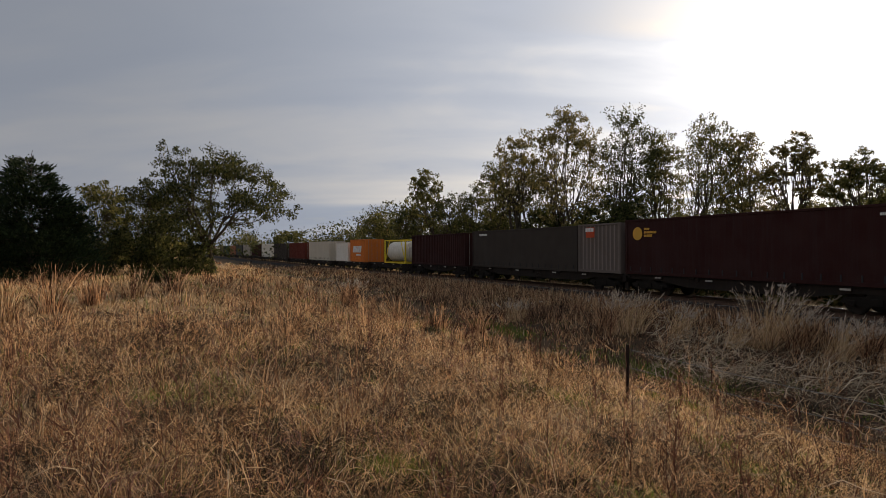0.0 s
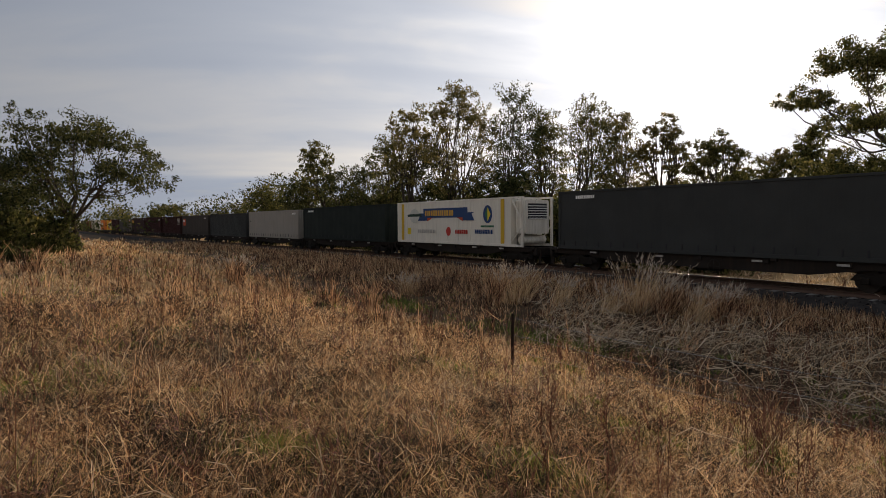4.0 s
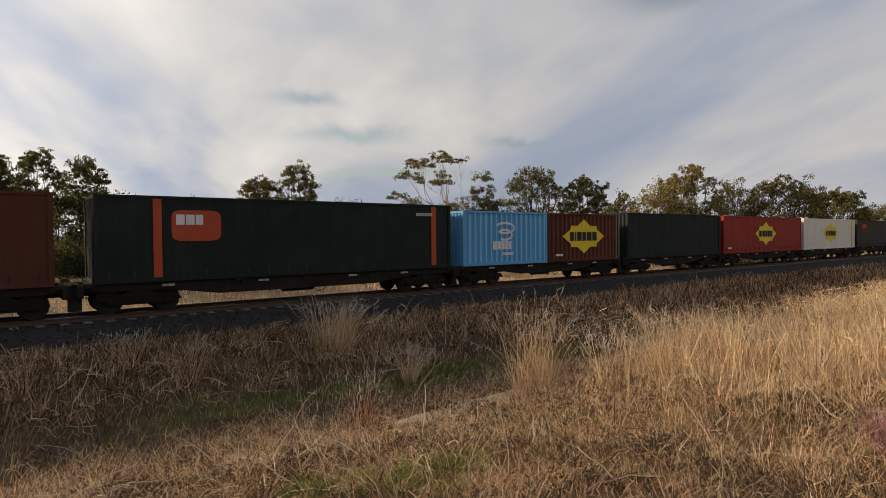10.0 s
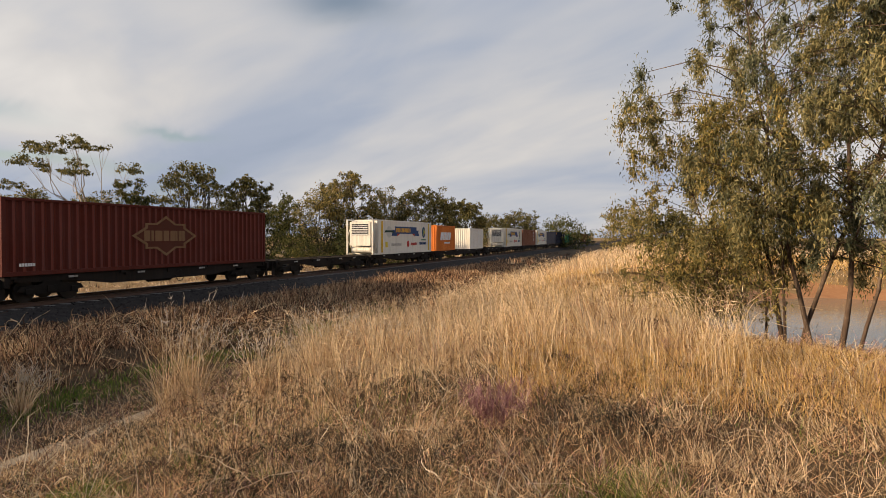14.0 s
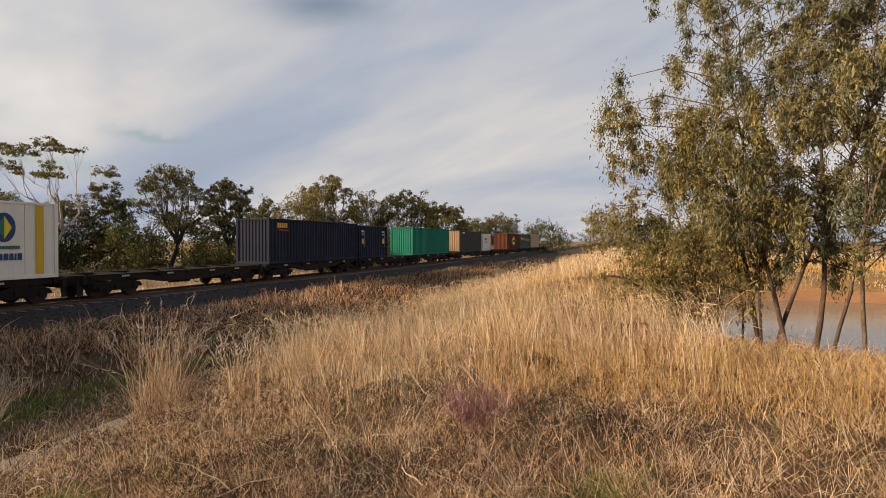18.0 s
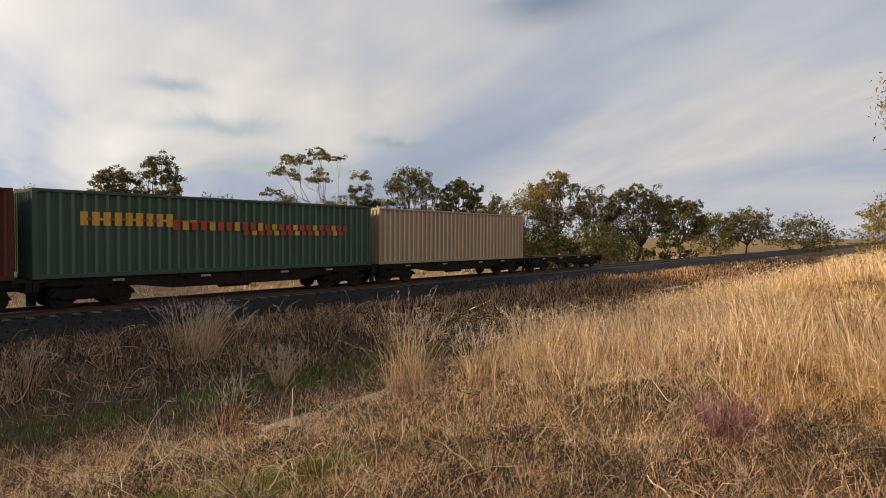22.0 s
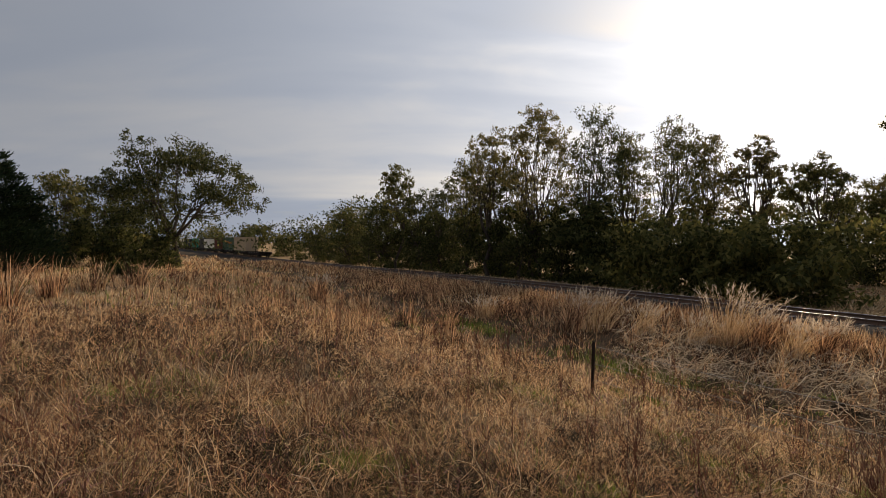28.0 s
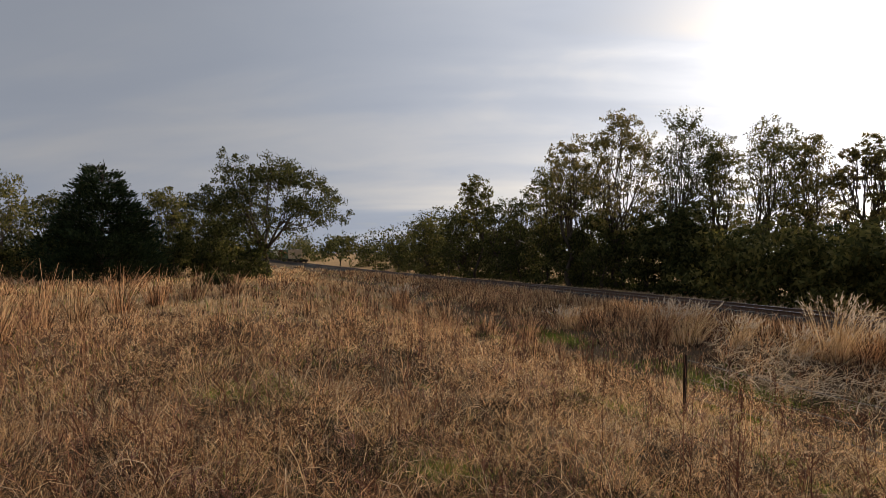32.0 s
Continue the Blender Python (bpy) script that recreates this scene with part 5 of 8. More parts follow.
# ---- fence ----
def fence():
    posts = [(3.2, 10.5, 1.05), (7.55, 6.3, 1.1)]
    root = tagged(new("wire_fence"), "old wire fence on rusty steel posts", "fence")
    ring = [(-0.02, -0.02), (0.02, -0.02), (0.02, -0.012), (0.005, -0.008), (0.004, 0.026), (-0.004, 0.026), (-0.005, -0.008), (-0.02, -0.012)]
    feet = []
    for x, y, h in posts:
        z = float(land(x, y))
        s = Shape()
        k = len(ring)
        s.quad_list([(a * 1.1, b * 1.1, zz) for zz in (-0.2, h) for a, b in ring], [(i, (i + 1) % k, k + (i + 1) % k, k + i) for i in range(k)] + [tuple(range(k))[::-1], tuple(range(k, 2 * k))])
        part("fence_post", s, M["post"], root, "rusty steel star picket", pose(x, y, z, 1.5, -1.0, 44))
        feet.append((x, y, z, h))
    for a, b in zip(feet, feet[1:]):
        for u in (0.35, 0.62, 0.92):
            pts = [Vector((a[0] + (b[0] - a[0]) * t, a[1] + (b[1] - a[1]) * t, (a[2] + a[3] * u) * (1 - t) + (b[2] + b[3] * u) * t - 0.07 * math.sin(math.pi * t))) for t in np.linspace(0, 1, 9)]
            ring_ = [p + Vector((0.004 * math.cos(1.2566 * k), 0.003 * math.sin(1.2566 * k), 0.004 * math.sin(1.2566 * k))) for p in pts for k in range(5)]
            fs = [(5 * i + k, 5 * i + (k + 1) % 5, 5 * i + 5 + (k + 1) % 5, 5 * i + 5 + k) for i in range(len(pts) - 1) for k in range(5)]
            s = Shape()
            s.quad_list(ring_, fs)
            part("wire", s, M["wire"], root, "slack fence wire")


fence()


def service_road():
    ss = np.arange(-160, 90, 3.0)
    x, y, p = (np.interp(ss, _s, k) for k in (_tx, _ty, _phi))
    rows = []
    for o in (40.5, 41.2, 43.8, 44.5):
        px, py = x + np.cos(p) * o, y + np.sin(p) * o
        rows.append(np.stack([px, py, land(px, py) + (0.42 if 41 < o < 44 else 0.0)], -1))
    v = np.stack(rows, 1)
    n, m = v.shape[:2]
    i, j = np.meshgrid(np.arange(n - 1), np.arange(m - 1), indexing="ij")
    q = np.stack([i * m + j, i * m + j + 1, (i + 1) * m + j + 1, (i + 1) * m + j], -1).reshape(-1, 4)
    tagged(new("road", mesh_from("road", v.reshape(-1, 3), [q], M["sand"], True)), "pale sandy vehicle track beyond the railway", "dirt road", kind="structure")


service_road()


# ---- trees ----
def tubes(segs, rad, n=5):
    vs, fs = [], []
    for a, b, r0, r1 in segs:
        q = (b - a).to_track_quat("Z", "Y") if (b - a).length > 1e-5 else None
        if q is None:
            continue
        k = len(vs)
        for p, r in ((a, r0 * rad), (b, r1 * rad)):
            vs += [p + q @ Vector((max(r, 0.008) * math.cos(6.2832 * i / n), max(r, 0.008) * math.sin(6.2832 * i / n), 0)) for i in range(n)]
        fs += [(k + i, k + (i + 1) % n, k + n + (i + 1) % n, k + n + i) for i in range(n)]
    return np.array([tuple(v) for v in vs]), np.array(fs)


def stem_tube(segs, n=6):
    """One unbroken tapering tube along segments that follow one another."""
    pts = [segs[0][0]] + [b for a, b, r0, r1 in segs]
    rad = [segs[0][2]] + [r1 for a, b, r0, r1 in segs]
    vs = []
    for i, (p, r) in enumerate(zip(pts, rad)):
        d = pts[min(i + 1, len(pts) - 1)] - pts[max(i - 1, 0)]
        q = d.to_track_quat("Z", "Y")
        vs += [tuple(p + q @ Vector((r * math.cos(6.2832 * k / n), r * math.sin(6.2832 * k / n), 0))) for k in range(n)]
    fs = [(i * n + k, i * n + (k + 1) % n, (i + 1) * n + (k + 1) % n, (i + 1) * n + k) for i in range(len(pts) - 1) for k in range(n)]
    return np.array(vs), np.array(fs)


def curve_limb(segs, rng, a, b, r0, r1, sag=0.0, k=6):
    """A wavering, tapering limb from a to b; sag bends it out below the straight line."""
    ln = (b - a).length
    k1, k2 = Vector(rng.normal(0, 0.05 * ln, 3)), Vector(rng.normal(0, 0.035 * ln, 3))
    pts = [a.lerp(b, u) + Vector((0, 0, -sag * ln * math.sin(math.pi * u))) + k1 * math.sin(math.pi * u) + k2 * math.sin(2 * math.pi * u) for u in np.linspace(0, 1, k + 1)]
    for i, (p, q) in enumerate(zip(pts, pts[1:])):
        segs.append((p, q, r0 + (r1 - r0) * i / k, r0 + (r1 - r0) * (i + 1) / k))
    return pts


def boughs(rng, fork, lobes, thick):
    """Main limbs from the fork, each dividing towards a few neighbouring leaf lobes, with twigs inside the lobes."""
    segs = []
    order = sorted(lobes, key=lambda e: math.atan2(e[0].y - fork.y, e[0].x - fork.x))
    groups = [order[i:i + 4] for i in range(0, len(order), 4)]
    for g in groups:
        mid = sum((e for e, r in g), Vector()) / len(g)
        hub = fork.lerp(mid, rng.uniform(0.42, 0.6))
        t = thick * rng.uniform(0.6, 0.85)
        pts = curve_limb(segs, rng, fork, hub, t, t * 0.72, 0.06, 4)
        for e, r in g:
            start = pts[-1] if rng.uniform() < 0.65 else pts[-2]
            foot = e + Vector((0, 0, -0.25 * r))
            limb = curve_limb(segs, rng, start, foot, t * 0.38, t * 0.16, 0.07, 4)
            for _ in range(3):
                d = Vector(rng.normal(0, 1, 3))
                d.z = abs(d.z) * 0.7
                segs.append((limb[int(rng.integers(2, 5))], e + d.normalized() * r * rng.uniform(0.5, 0.9), t * 0.16, t * 0.05))
    return segs


def lobe_leaves(rng, lobes, count, size, knots=14, flat=0.85, wide=0.34, loose=0.22):
    """Small leaves in tufts over the upper shell of each lobe, so that the crown reads as separate domes."""
    c = np.array([tuple(e) for e, r in lobes])
    rr = np.array([r for e, r in lobes])
    pick = rng.choice(len(c), count, p=rr ** 2 / (rr ** 2).sum())
    off = rng.normal(0, 1, (len(c), knots, 3))
    off /= np.linalg.norm(off, axis=2, keepdims=True)
    off[..., 2] = np.where(off[..., 2] < -0.35, 0.45 * off[..., 2], off[..., 2])
    off *= rng.uniform(0.3, 1.0, (len(c), knots, 1)) ** 0.6 * 0.9
    tuft = rng.uniform(0.6, 1.25, (len(c), knots)) * loose
    kk = rng.integers(0, knots, count)
    d = rng.normal(0, 1, (count, 3))
    d /= np.linalg.norm(d, axis=1)[:, None]
    p = c[pick] + (off[pick, kk] + d * (tuft[pick, kk] * rng.uniform(0.05, 1.0, count) ** 0.55)[:, None]) * rr[pick][:, None] * np.array([1, 1, flat])
    az = rng.uniform(0, 6.28, count)
    el = np.radians(rng.normal(-38, 36, count))
    L = size * rng.uniform(0.6, 1.4, count)[:, None]
    along = np.stack([np.cos(az) * np.cos(el), np.sin(az) * np.cos(el), np.sin(el)], -1)
    other = np.cross(along, rng.normal(0, 1, (count, 3)))
    other /= np.linalg.norm(other, axis=1)[:, None] + 1e-6
    v = np.stack([p - other * L * wide, p + along * L, p + other * L * wide + along * L * 0.2], 1)
    return v.reshape(-1, 3), (np.arange(count) * 3)[:, None] + np.array([[0, 1, 2]])


# foot of the crown, lobes, lobe size against the crown's width, share of lobes on the dome, height of the fork, stems
FORMS = {
    "dome": (0.34, 34, 0.155, 0.72, 0.20, 1),
    "dense": (0.10, 36, 0.19, 0.50, 0.12, 2),
    "column": (0.18, 34, 0.245, 0.45, 0.22, 1),
    "tall": (0.48, 18, 0.235, 0.60, 0.34, 1),
    "vase": (0.34, 42, 0.165, 0.55, 0.18, 2),
    "sparse": (0.52, 15, 0.125, 0.80, 0.32, 1),
    "bush": (0.05, 12, 0.30, 0.60, 0.03, 1),
}


def gum_tree(name, az, dist, el, width, form="dome", seed=1, leaves=15000, label="", leaf="leaf", bark="bark", size=None, bare=None):
    """A tree that rises to the elevation el, seen from the standing place; width in degrees."""
    rng = np.random.default_rng(seed)
    p = heading(az) * dist
    z0 = float(land(p.x, p.y)) - 0.1
    H = EYE_Z - z0 + dist * math.tan(radians(el))
    W = dist * math.tan(radians(width))
    foot, count, share, shell, at, stems = FORMS[form]
    root = tagged(new(name), label, "tree" if form != "bush" else "shrub")
    root.location = (p.x, p.y, z0)
    zb = (foot if bare is None else bare) * H
    lobes = []
    top = int(count * shell)
    for i in range(count):
        r = share * W * rng.uniform(0.75, 1.25)
        if i < top:      # over the dome
            rho = math.sqrt((i + 0.3) / top)
            a = 2.39996 * i + rng.normal(0, 0.35)
            z = zb + (H - zb) * (math.sqrt(max(0.04, 1 - 0.92 * rho * rho)) + (rng.normal(0, 0.05) - 0.04 if i else 0.0)) - 0.8 * r
        else:            # within and below it
            u = (i - top + 0.5) / (count - top)
            a = 2.39996 * i + rng.normal(0, 0.5)
            rho = rng.uniform(0.45, 0.98) * (0.75 + 0.25 * math.sin(math.pi * u))
            z = zb + (H - zb) * 0.86 * u - 0.3 * r
        reach = max(0.0, 0.5 * W * rho - 0.6 * r * rho)
        lobes.append((Vector((reach * math.cos(a), reach * math.sin(a), max(z, 0.3 * r))), r))
    thick = {"dense": 0.014, "bush": 0.012, "sparse": 0.012, "vase": 0.011, "column": 0.014, "tall": 0.012}.get(form, 0.018) * H
    segs = []
    for k in range(stems):
        fork = Vector((rng.normal(0, 0.035 * H), rng.normal(0, 0.035 * H), at * H * rng.uniform(0.85, 1.2)))
        curve_limb(segs, rng, Vector((0.03 * H * k, 0, -0.2)), fork, thick * (1.25 if stems == 1 else 0.85), thick * 0.9, 0, 4)
        segs += boughs(rng, fork, lobes[k::stems], thick)
    v, f = tubes(segs, 1.0, 4)
    part("trunk", mesh_from("trunk", v, [f], M[bark], True), None, root, "forked trunk and limbs")
    v, f = lobe_leaves(rng, lobes, leaves, size or (0.055 + 0.0022 * dist), flat=0.82 if form != "sparse" else 0.5, loose=0.32 if form in ("dense", "bush", "column") else 0.27)
    part("crown", mesh_from("crown", v, [f], M[leaf]), None, root, "domed clumps of narrow leaves with gaps between")
    return root


def conifer(az, dist, el, width, seed, label):
    """A cone of close sprays that point out and up, with a thin leader."""
    rng = np.random.default_rng(seed)
    p = heading(az) * dist
    z0 = float(land(p.x, p.y)) - 0.1
    H = EYE_Z - z0 + dist * math.tan(radians(el))
    W = dist * math.tan(radians(width))
    root = tagged(new("cypress_pine"), label, "tree")
    root.location = (p.x, p.y, z0)
    segs = [(Vector((0, 0, H * k / 8)), Vector((0.02 * k, 0, H * (k + 0.6) / 8)), 1 - k / 8.2, 1 - (k + 1) / 8.2) for k in range(8)]
    n = 420
    u = 1 - rng.uniform(0.02, 1.0, n) ** 0.62
    a = rng.uniform(0, 6.28, n)
    reach = 0.5 * W * (1 - u) ** 0.72 * rng.uniform(0.72, 1.08, n) * (1 + 0.12 * np.sin(a * 3 + u * 14)) + 0.05
    for i in range(0, n, 4):
        segs.append((Vector((0, 0, H * u[i] * 0.95)), Vector((reach[i] * math.cos(a[i]), reach[i] * math.sin(a[i]), H * u[i])), 0.14, 0.04))
    m = 30000
    k = rng.integers(0, n, m)
    t = rng.uniform(0, 1, m) ** 0.7
    back = np.where(rng.uniform(0, 1, m) < 0.35, rng.uniform(0.1, 0.7, m), rng.uniform(0.6, 1.0, m))
    spray = 0.30 + 0.9 * (1 - u[k])
    out = np.stack([np.cos(a[k]), np.sin(a[k]), np.full(m, 0.75)], -1)
    c = np.stack([reach[k] * back * np.cos(a[k]), reach[k] * back * np.sin(a[k]), H * u[k] * 0.97 - 0.25], -1)
    pos = c + out * (t * spray * 0.55)[:, None] + rng.normal(0, 1, (m, 3)) * (0.10 + 0.20 * (1 - t) * spray)[:, None]
    d = out + rng.normal(0, 0.45, (m, 3))
    d /= np.linalg.norm(d, axis=1)[:, None]
    side = np.cross(d, rng.normal(0, 1, (m, 3)))
    side /= np.linalg.norm(side, axis=1)[:, None]
    L = rng.uniform(0.14, 0.30, m)[:, None]
    v = np.stack([pos - side * L * 0.24, pos + d * L, pos + side * L * 0.24], 1).reshape(-1, 3)
    vt, ft = tubes(segs, 0.2)
    part("trunk", mesh_from("trunk", vt, [ft], M["bark"], True), None, root)
    part("crown", mesh_from("crown", v, [np.arange(3 * m).reshape(-1, 3)], M["needle"]), None, root, "dense dark needle foliage")


def spreading_gum():
    """The tall gum beyond the track: limbs fork low and carry flat-bottomed clumps in layers."""
    rng = np.random.default_rng(78)
    az0, dist = -52.2, 48.0
    p = heading(az0) * dist
    z0 = float(land(p.x, p.y)) - 0.1
    root = tagged(new("gum_tree"), "tall spreading gum tree with layered crown beyond the track", "tree")
    root.location = (p.x, p.y, z0)
    across = heading(az0 - 90)
    away = heading(az0)
    # bearing, elevation of the top and radius in metres of each lobe
    ends = ((-51.4, 17.0, 1.5), (-52.6, 15.2, 1.3), (-55.8, 16.4, 1.7), (-57.3, 14.8, 1.5), (-54.3, 14.4, 1.3), (-59.0, 12.6, 1.7), (-60.8, 11.6, 1.3), (-57.0, 12.4, 1.4), (-55.0, 11.3, 1.6), (-52.5, 12.0, 1.3),
            (-46.5, 14.8, 2.0), (-44.4, 14.2, 1.6), (-48.4, 14.0, 1.5), (-47.2, 12.5, 1.6), (-41.2, 11.7, 1.1), (-40.2, 11.0, 0.9), (-42.6, 10.9, 1.0), (-44.6, 9.8, 1.5), (-46.2, 9.4, 1.3), (-43.0, 8.4, 1.0), (-50.0, 9.6, 1.6), (-51.6, 8.8, 1.4),
            (-58.6, 9.6, 1.5), (-61.4, 9.2, 1.5), (-60.0, 7.2, 1.6), (-57.0, 7.6, 1.4), (-44.8, 6.0, 1.4), (-42.8, 5.0, 1.2), (-46.8, 4.6, 1.7), (-49.0, 6.6, 1.5), (-54.2, 6.4, 1.5), (-51.8, 4.8, 2.0), (-55.6, 4.6, 1.9), (-49.2, 3.0, 1.9), (-53.4, 2.4, 2.0), (-57.2, 3.2, 1.7), (-51.0, 0.8, 1.7), (-54.6, 0.4, 1.6))
    lobes = []
    for az, el, r in ends:
        e = across * (dist * math.tan(radians(az0 - az))) + away * rng.normal(0, 2.4) + Vector((0, 0, EYE_Z - z0 + dist * math.tan(radians(el)) / math.cos(radians(az - az0)) - 0.95 * r))
        lobes.append((e, r * 1.55))
    segs = []
    curve_limb(segs, rng, Vector((0, 0, -0.2)), Vector((0.2, 0.1, 1.9)), 0.58, 0.46, 0, 3)
    fork = Vector((0.2, 0.1, 1.9))
    second = across * 1.0 + Vector((0, 0, 5.6))
    third = across * -1.6 + Vector((0, 0, 5.2))
    curve_limb(segs, rng, fork, second, 0.34, 0.26, 0.03)
    curve_limb(segs, rng, fork, third, 0.32, 0.24, 0.05)
    high_r = [e for e in lobes if e[0].z > 7 and e[0].dot(across) > 0]
    high_l = [e for e in lobes if e[0].z > 7 and e[0].dot(across) <= 0]
    segs += boughs(rng, second, high_r, 0.26) + boughs(rng, third, high_l, 0.26) + boughs(rng, fork, [e for e in lobes if e[0].z <= 7], 0.22)
    v, f = tubes(segs, 1.0, 6)
    part("trunk", mesh_from("trunk", v, [f], M["bark"], True), None, root, "dark trunk forking low into long limbs")
    v, f = lobe_leaves(rng, lobes, 92000, 0.18, 21, 0.74, loose=0.27)
    part("crown", mesh_from("crown", v, [f], M["leaf"]), None, root, "clumps of narrow hanging leaves in layers")


LABELS = {
    "dense": "dark green gum tree with a dense crown", "column": "upright dark gum tree with close foliage", "dome": "gum tree with a domed crown of leaf clumps",
    "tall": "slim gum tree with foliage high on bare limbs", "vase": "open-crowned gum tree with spreading pale limbs", "sparse": "sparse spindly gum tree with thin pale branches",
}


def woodland():
    conifer(35.0, 46, 8.4, 11.0, 3, "dark conical cypress pine beside the field")
    # azimuth, distance, elevation of the top, width, form, leaf
    rows = [
        (42.6, 52, 6.8, 7.5, "dense", "leaf"), (48.5, 55, 7.4, 8, "dense", "leaf"), (54, 52, 8.0, 9, "dense", "leaf_dark"), (38.6, 56, 5.4, 6, "dense", "leaf_dark"), (30.5, 57, 6.2, 6, "dense", "leaf"), (27.8, 60, 5.6, 6, "dense", "leaf_dark"),
        (21.4, 50, 9.5, 14.4, "dome", "leaf_dark"), (25.2, 58, 3.9, 5.5, "dense", "leaf_dark"), (18.5, 125, 1.7, 4.5, "dense", "leaf"), (14.8, 130, 1.9, 4.0, "dome", "leaf"), (12.0, 150, 1.3, 3.5, "dense", "leaf"),
        (9.4, 92, 2.2, 4, "dense", "leaf"), (6.2, 86, 4.2, 5, "dense", "leaf"), (3.0, 84, 4.9, 5, "dense", "leaf_dark"), (1.7, 78, 7.4, 3.4, "tall", "leaf"),
        (-0.6, 76, 5.2, 4.5, "dense", "leaf_dark"), (-3.0, 72, 6.1, 5, "dense", "leaf_dark"), (-5.4, 66, 8.6, 4.6, "column", "leaf"), (-7.4, 60, 11.1, 4.2, "tall", "leaf_olive"), (-8.4, 64, 7.6, 5, "dense", "leaf_dark"), (-12.0, 58, 12.8, 8.6, "vase", "leaf_olive"),
        (-17.3, 58, 12.9, 5.6, "column", "leaf_dark"), (-20.2, 62, 10.6, 4.0, "column", "leaf"), (-24.2, 58, 11.5, 5.4, "column", "leaf"), (-27.1, 60, 10.0, 4.2, "column", "leaf_olive"), (-30.9, 60, 9.2, 4.8, "dome", "leaf_olive"),
        (-35.4, 58, 7.6, 5.4, "dome", "leaf"), (-38.2, 64, 5.2, 4.5, "dense", "leaf"), (-40.4, 66, 5.6, 4.0, "tall", "leaf_olive"), (-42.4, 64, 7.0, 3.6, "tall", "leaf"), (-44.2, 68, 4.4, 5, "dense", "leaf_dark"), (-47.0, 72, 5.0, 6, "dense", "leaf"), (-51.0, 54, 4.8, 6.5, "dense", "leaf_dark"), (-54.6, 56, 4.4, 6, "dense", "leaf_dark"),
        (-62.8, 56, 11.2, 6.6, "dome", "leaf"), (-66.6, 58, 9.2, 4.4, "dome", "leaf"), (-57.8, 62, 5.6, 5.5, "dense", "leaf_gold"), (-64.5, 60, 5.6, 4.5, "dense", "leaf_olive"), (-68.4, 62, 6.4, 4.4, "dense", "leaf"), (-70.4, 64, 7.8, 3.2, "tall", "leaf"), (-73.5, 66, 7.4, 3.2, "tall", "leaf"), (-72.2, 66, 4.6, 5, "dense", "leaf_dark"), (-76.2, 70, 3.6, 4, "dense", "leaf"),
        (-80.6, 78, 3.6, 6, "dome", "leaf"), (-84.6, 76, 2.6, 5, "dense", "leaf"), (-87.6, 72, 5.7, 5, "dome", "leaf"), (-91.1, 72, 7.1, 3.4, "tall", "leaf"), (-95.8, 74, 3.8, 7, "dense", "leaf_dark"), (-99.4, 80, 3.2, 4, "dense", "leaf"),
        (-104.9, 72, 8.6, 10.0, "sparse", "leaf_grey"), (-101.6, 75, 4.0, 4.5, "dense", "leaf"), (-106.2, 76, 3.8, 5, "dense", "leaf"), (-109.4, 73, 4.2, 3.8, "dense", "leaf_dark"), (-113.7, 74, 6.7, 7.2, "dome", "leaf"), (-118.4, 76, 5.5, 4.4, "dome", "leaf"), (-121.8, 84, 3.8, 4.5, "dense", "leaf_dark"),
        (-125.4, 80, 5.2, 6, "dense", "leaf_gold"), (-127.4, 82, 6.2, 5.5, "dome", "leaf_gold"), (-131.4, 84, 4.8, 5.5, "dense", "leaf_gold"), (-135.0, 86, 4.8, 6.4, "dome", "leaf"), (-138.7, 98, 3.5, 4.8, "dome", "leaf"),
        (-141.6, 126, 2.1, 4.0, "dense", "leaf"), (-144.0, 132, 2.4, 4.6, "dome", "leaf"), (-148.4, 160, 1.9, 5.0, "dense", "leaf_dark"),
        (-154.4, 95, 3.1, 6.0, "dense", "leaf_gold"), (-158.2, 100, 2.6, 5, "dense", "leaf"),
    ]
    for i, (az, dist, el, wid, form, leaf) in enumerate(rows):
        if az < -78:
            el += 0.4
            leaf = {"leaf": "leaf_olive", "leaf_dark": "leaf", "leaf_grey": "leaf_olive"}.get(leaf, leaf)
        if -45 < az < 2:
            el += 0.5
        dist = max(dist, beyond(az, 8.0)) if 20 > az > -45 else dist
        wid *= {"dense": 1.12, "column": 1.25, "tall": 1.3, "dome": 1.12, "vase": 1.08, "sparse": 1.1}[form] if not 21 < az < 22 else 1.0
        n = {"dense": 9500, "column": 13000, "dome": 13000, "vase": 19000, "tall": 8000, "sparse": 7500}[form]
        n = int(0.82 * n * (2.3 if 21 < az < 22 else 1.0) * (0.55 if dist > 110 else 1.0))
        gum_tree("gum_tree", az, dist, el, wid, form, 100 + i, n, LABELS[form], leaf, "pale_bark" if form == "sparse" else "bark", bare=0.46 if 21 < az < 22 else None)
    spreading_gum()
    # understorey of the wood
    rng = np.random.default_rng(9)
    spots = [(a, rng.uniform(46, 60), rng.uniform(1.4, 3.6)) for a in np.arange(8, -37, -2.1)] + [(a, rng.uniform(60, 80), rng.uniform(0.6, 2.6)) for a in np.arange(-53, -136, -2.6)]
    spots += [(a, rng.uniform(45, 58), rng.uniform(1.0, 2.6)) for a in np.arange(23.5, 54, 3.0)] + [(26.4, 33, -1.7)]
    for i, (a, dist, el) in enumerate(spots):
        dist = max(dist, min(150.0, beyond(a, 9.0))) if -45 < a < 11 else dist
        gum_tree("shrub", a + rng.normal(0, 0.6), dist, el, rng.uniform(3.5, 6.0), "bush", 300 + i, 2400, "dark leafy shrub at the edge of the wood", "leaf_dark" if a > -47 else ("leaf" if i % 3 else "leaf_dark"), "bark", 0.22)
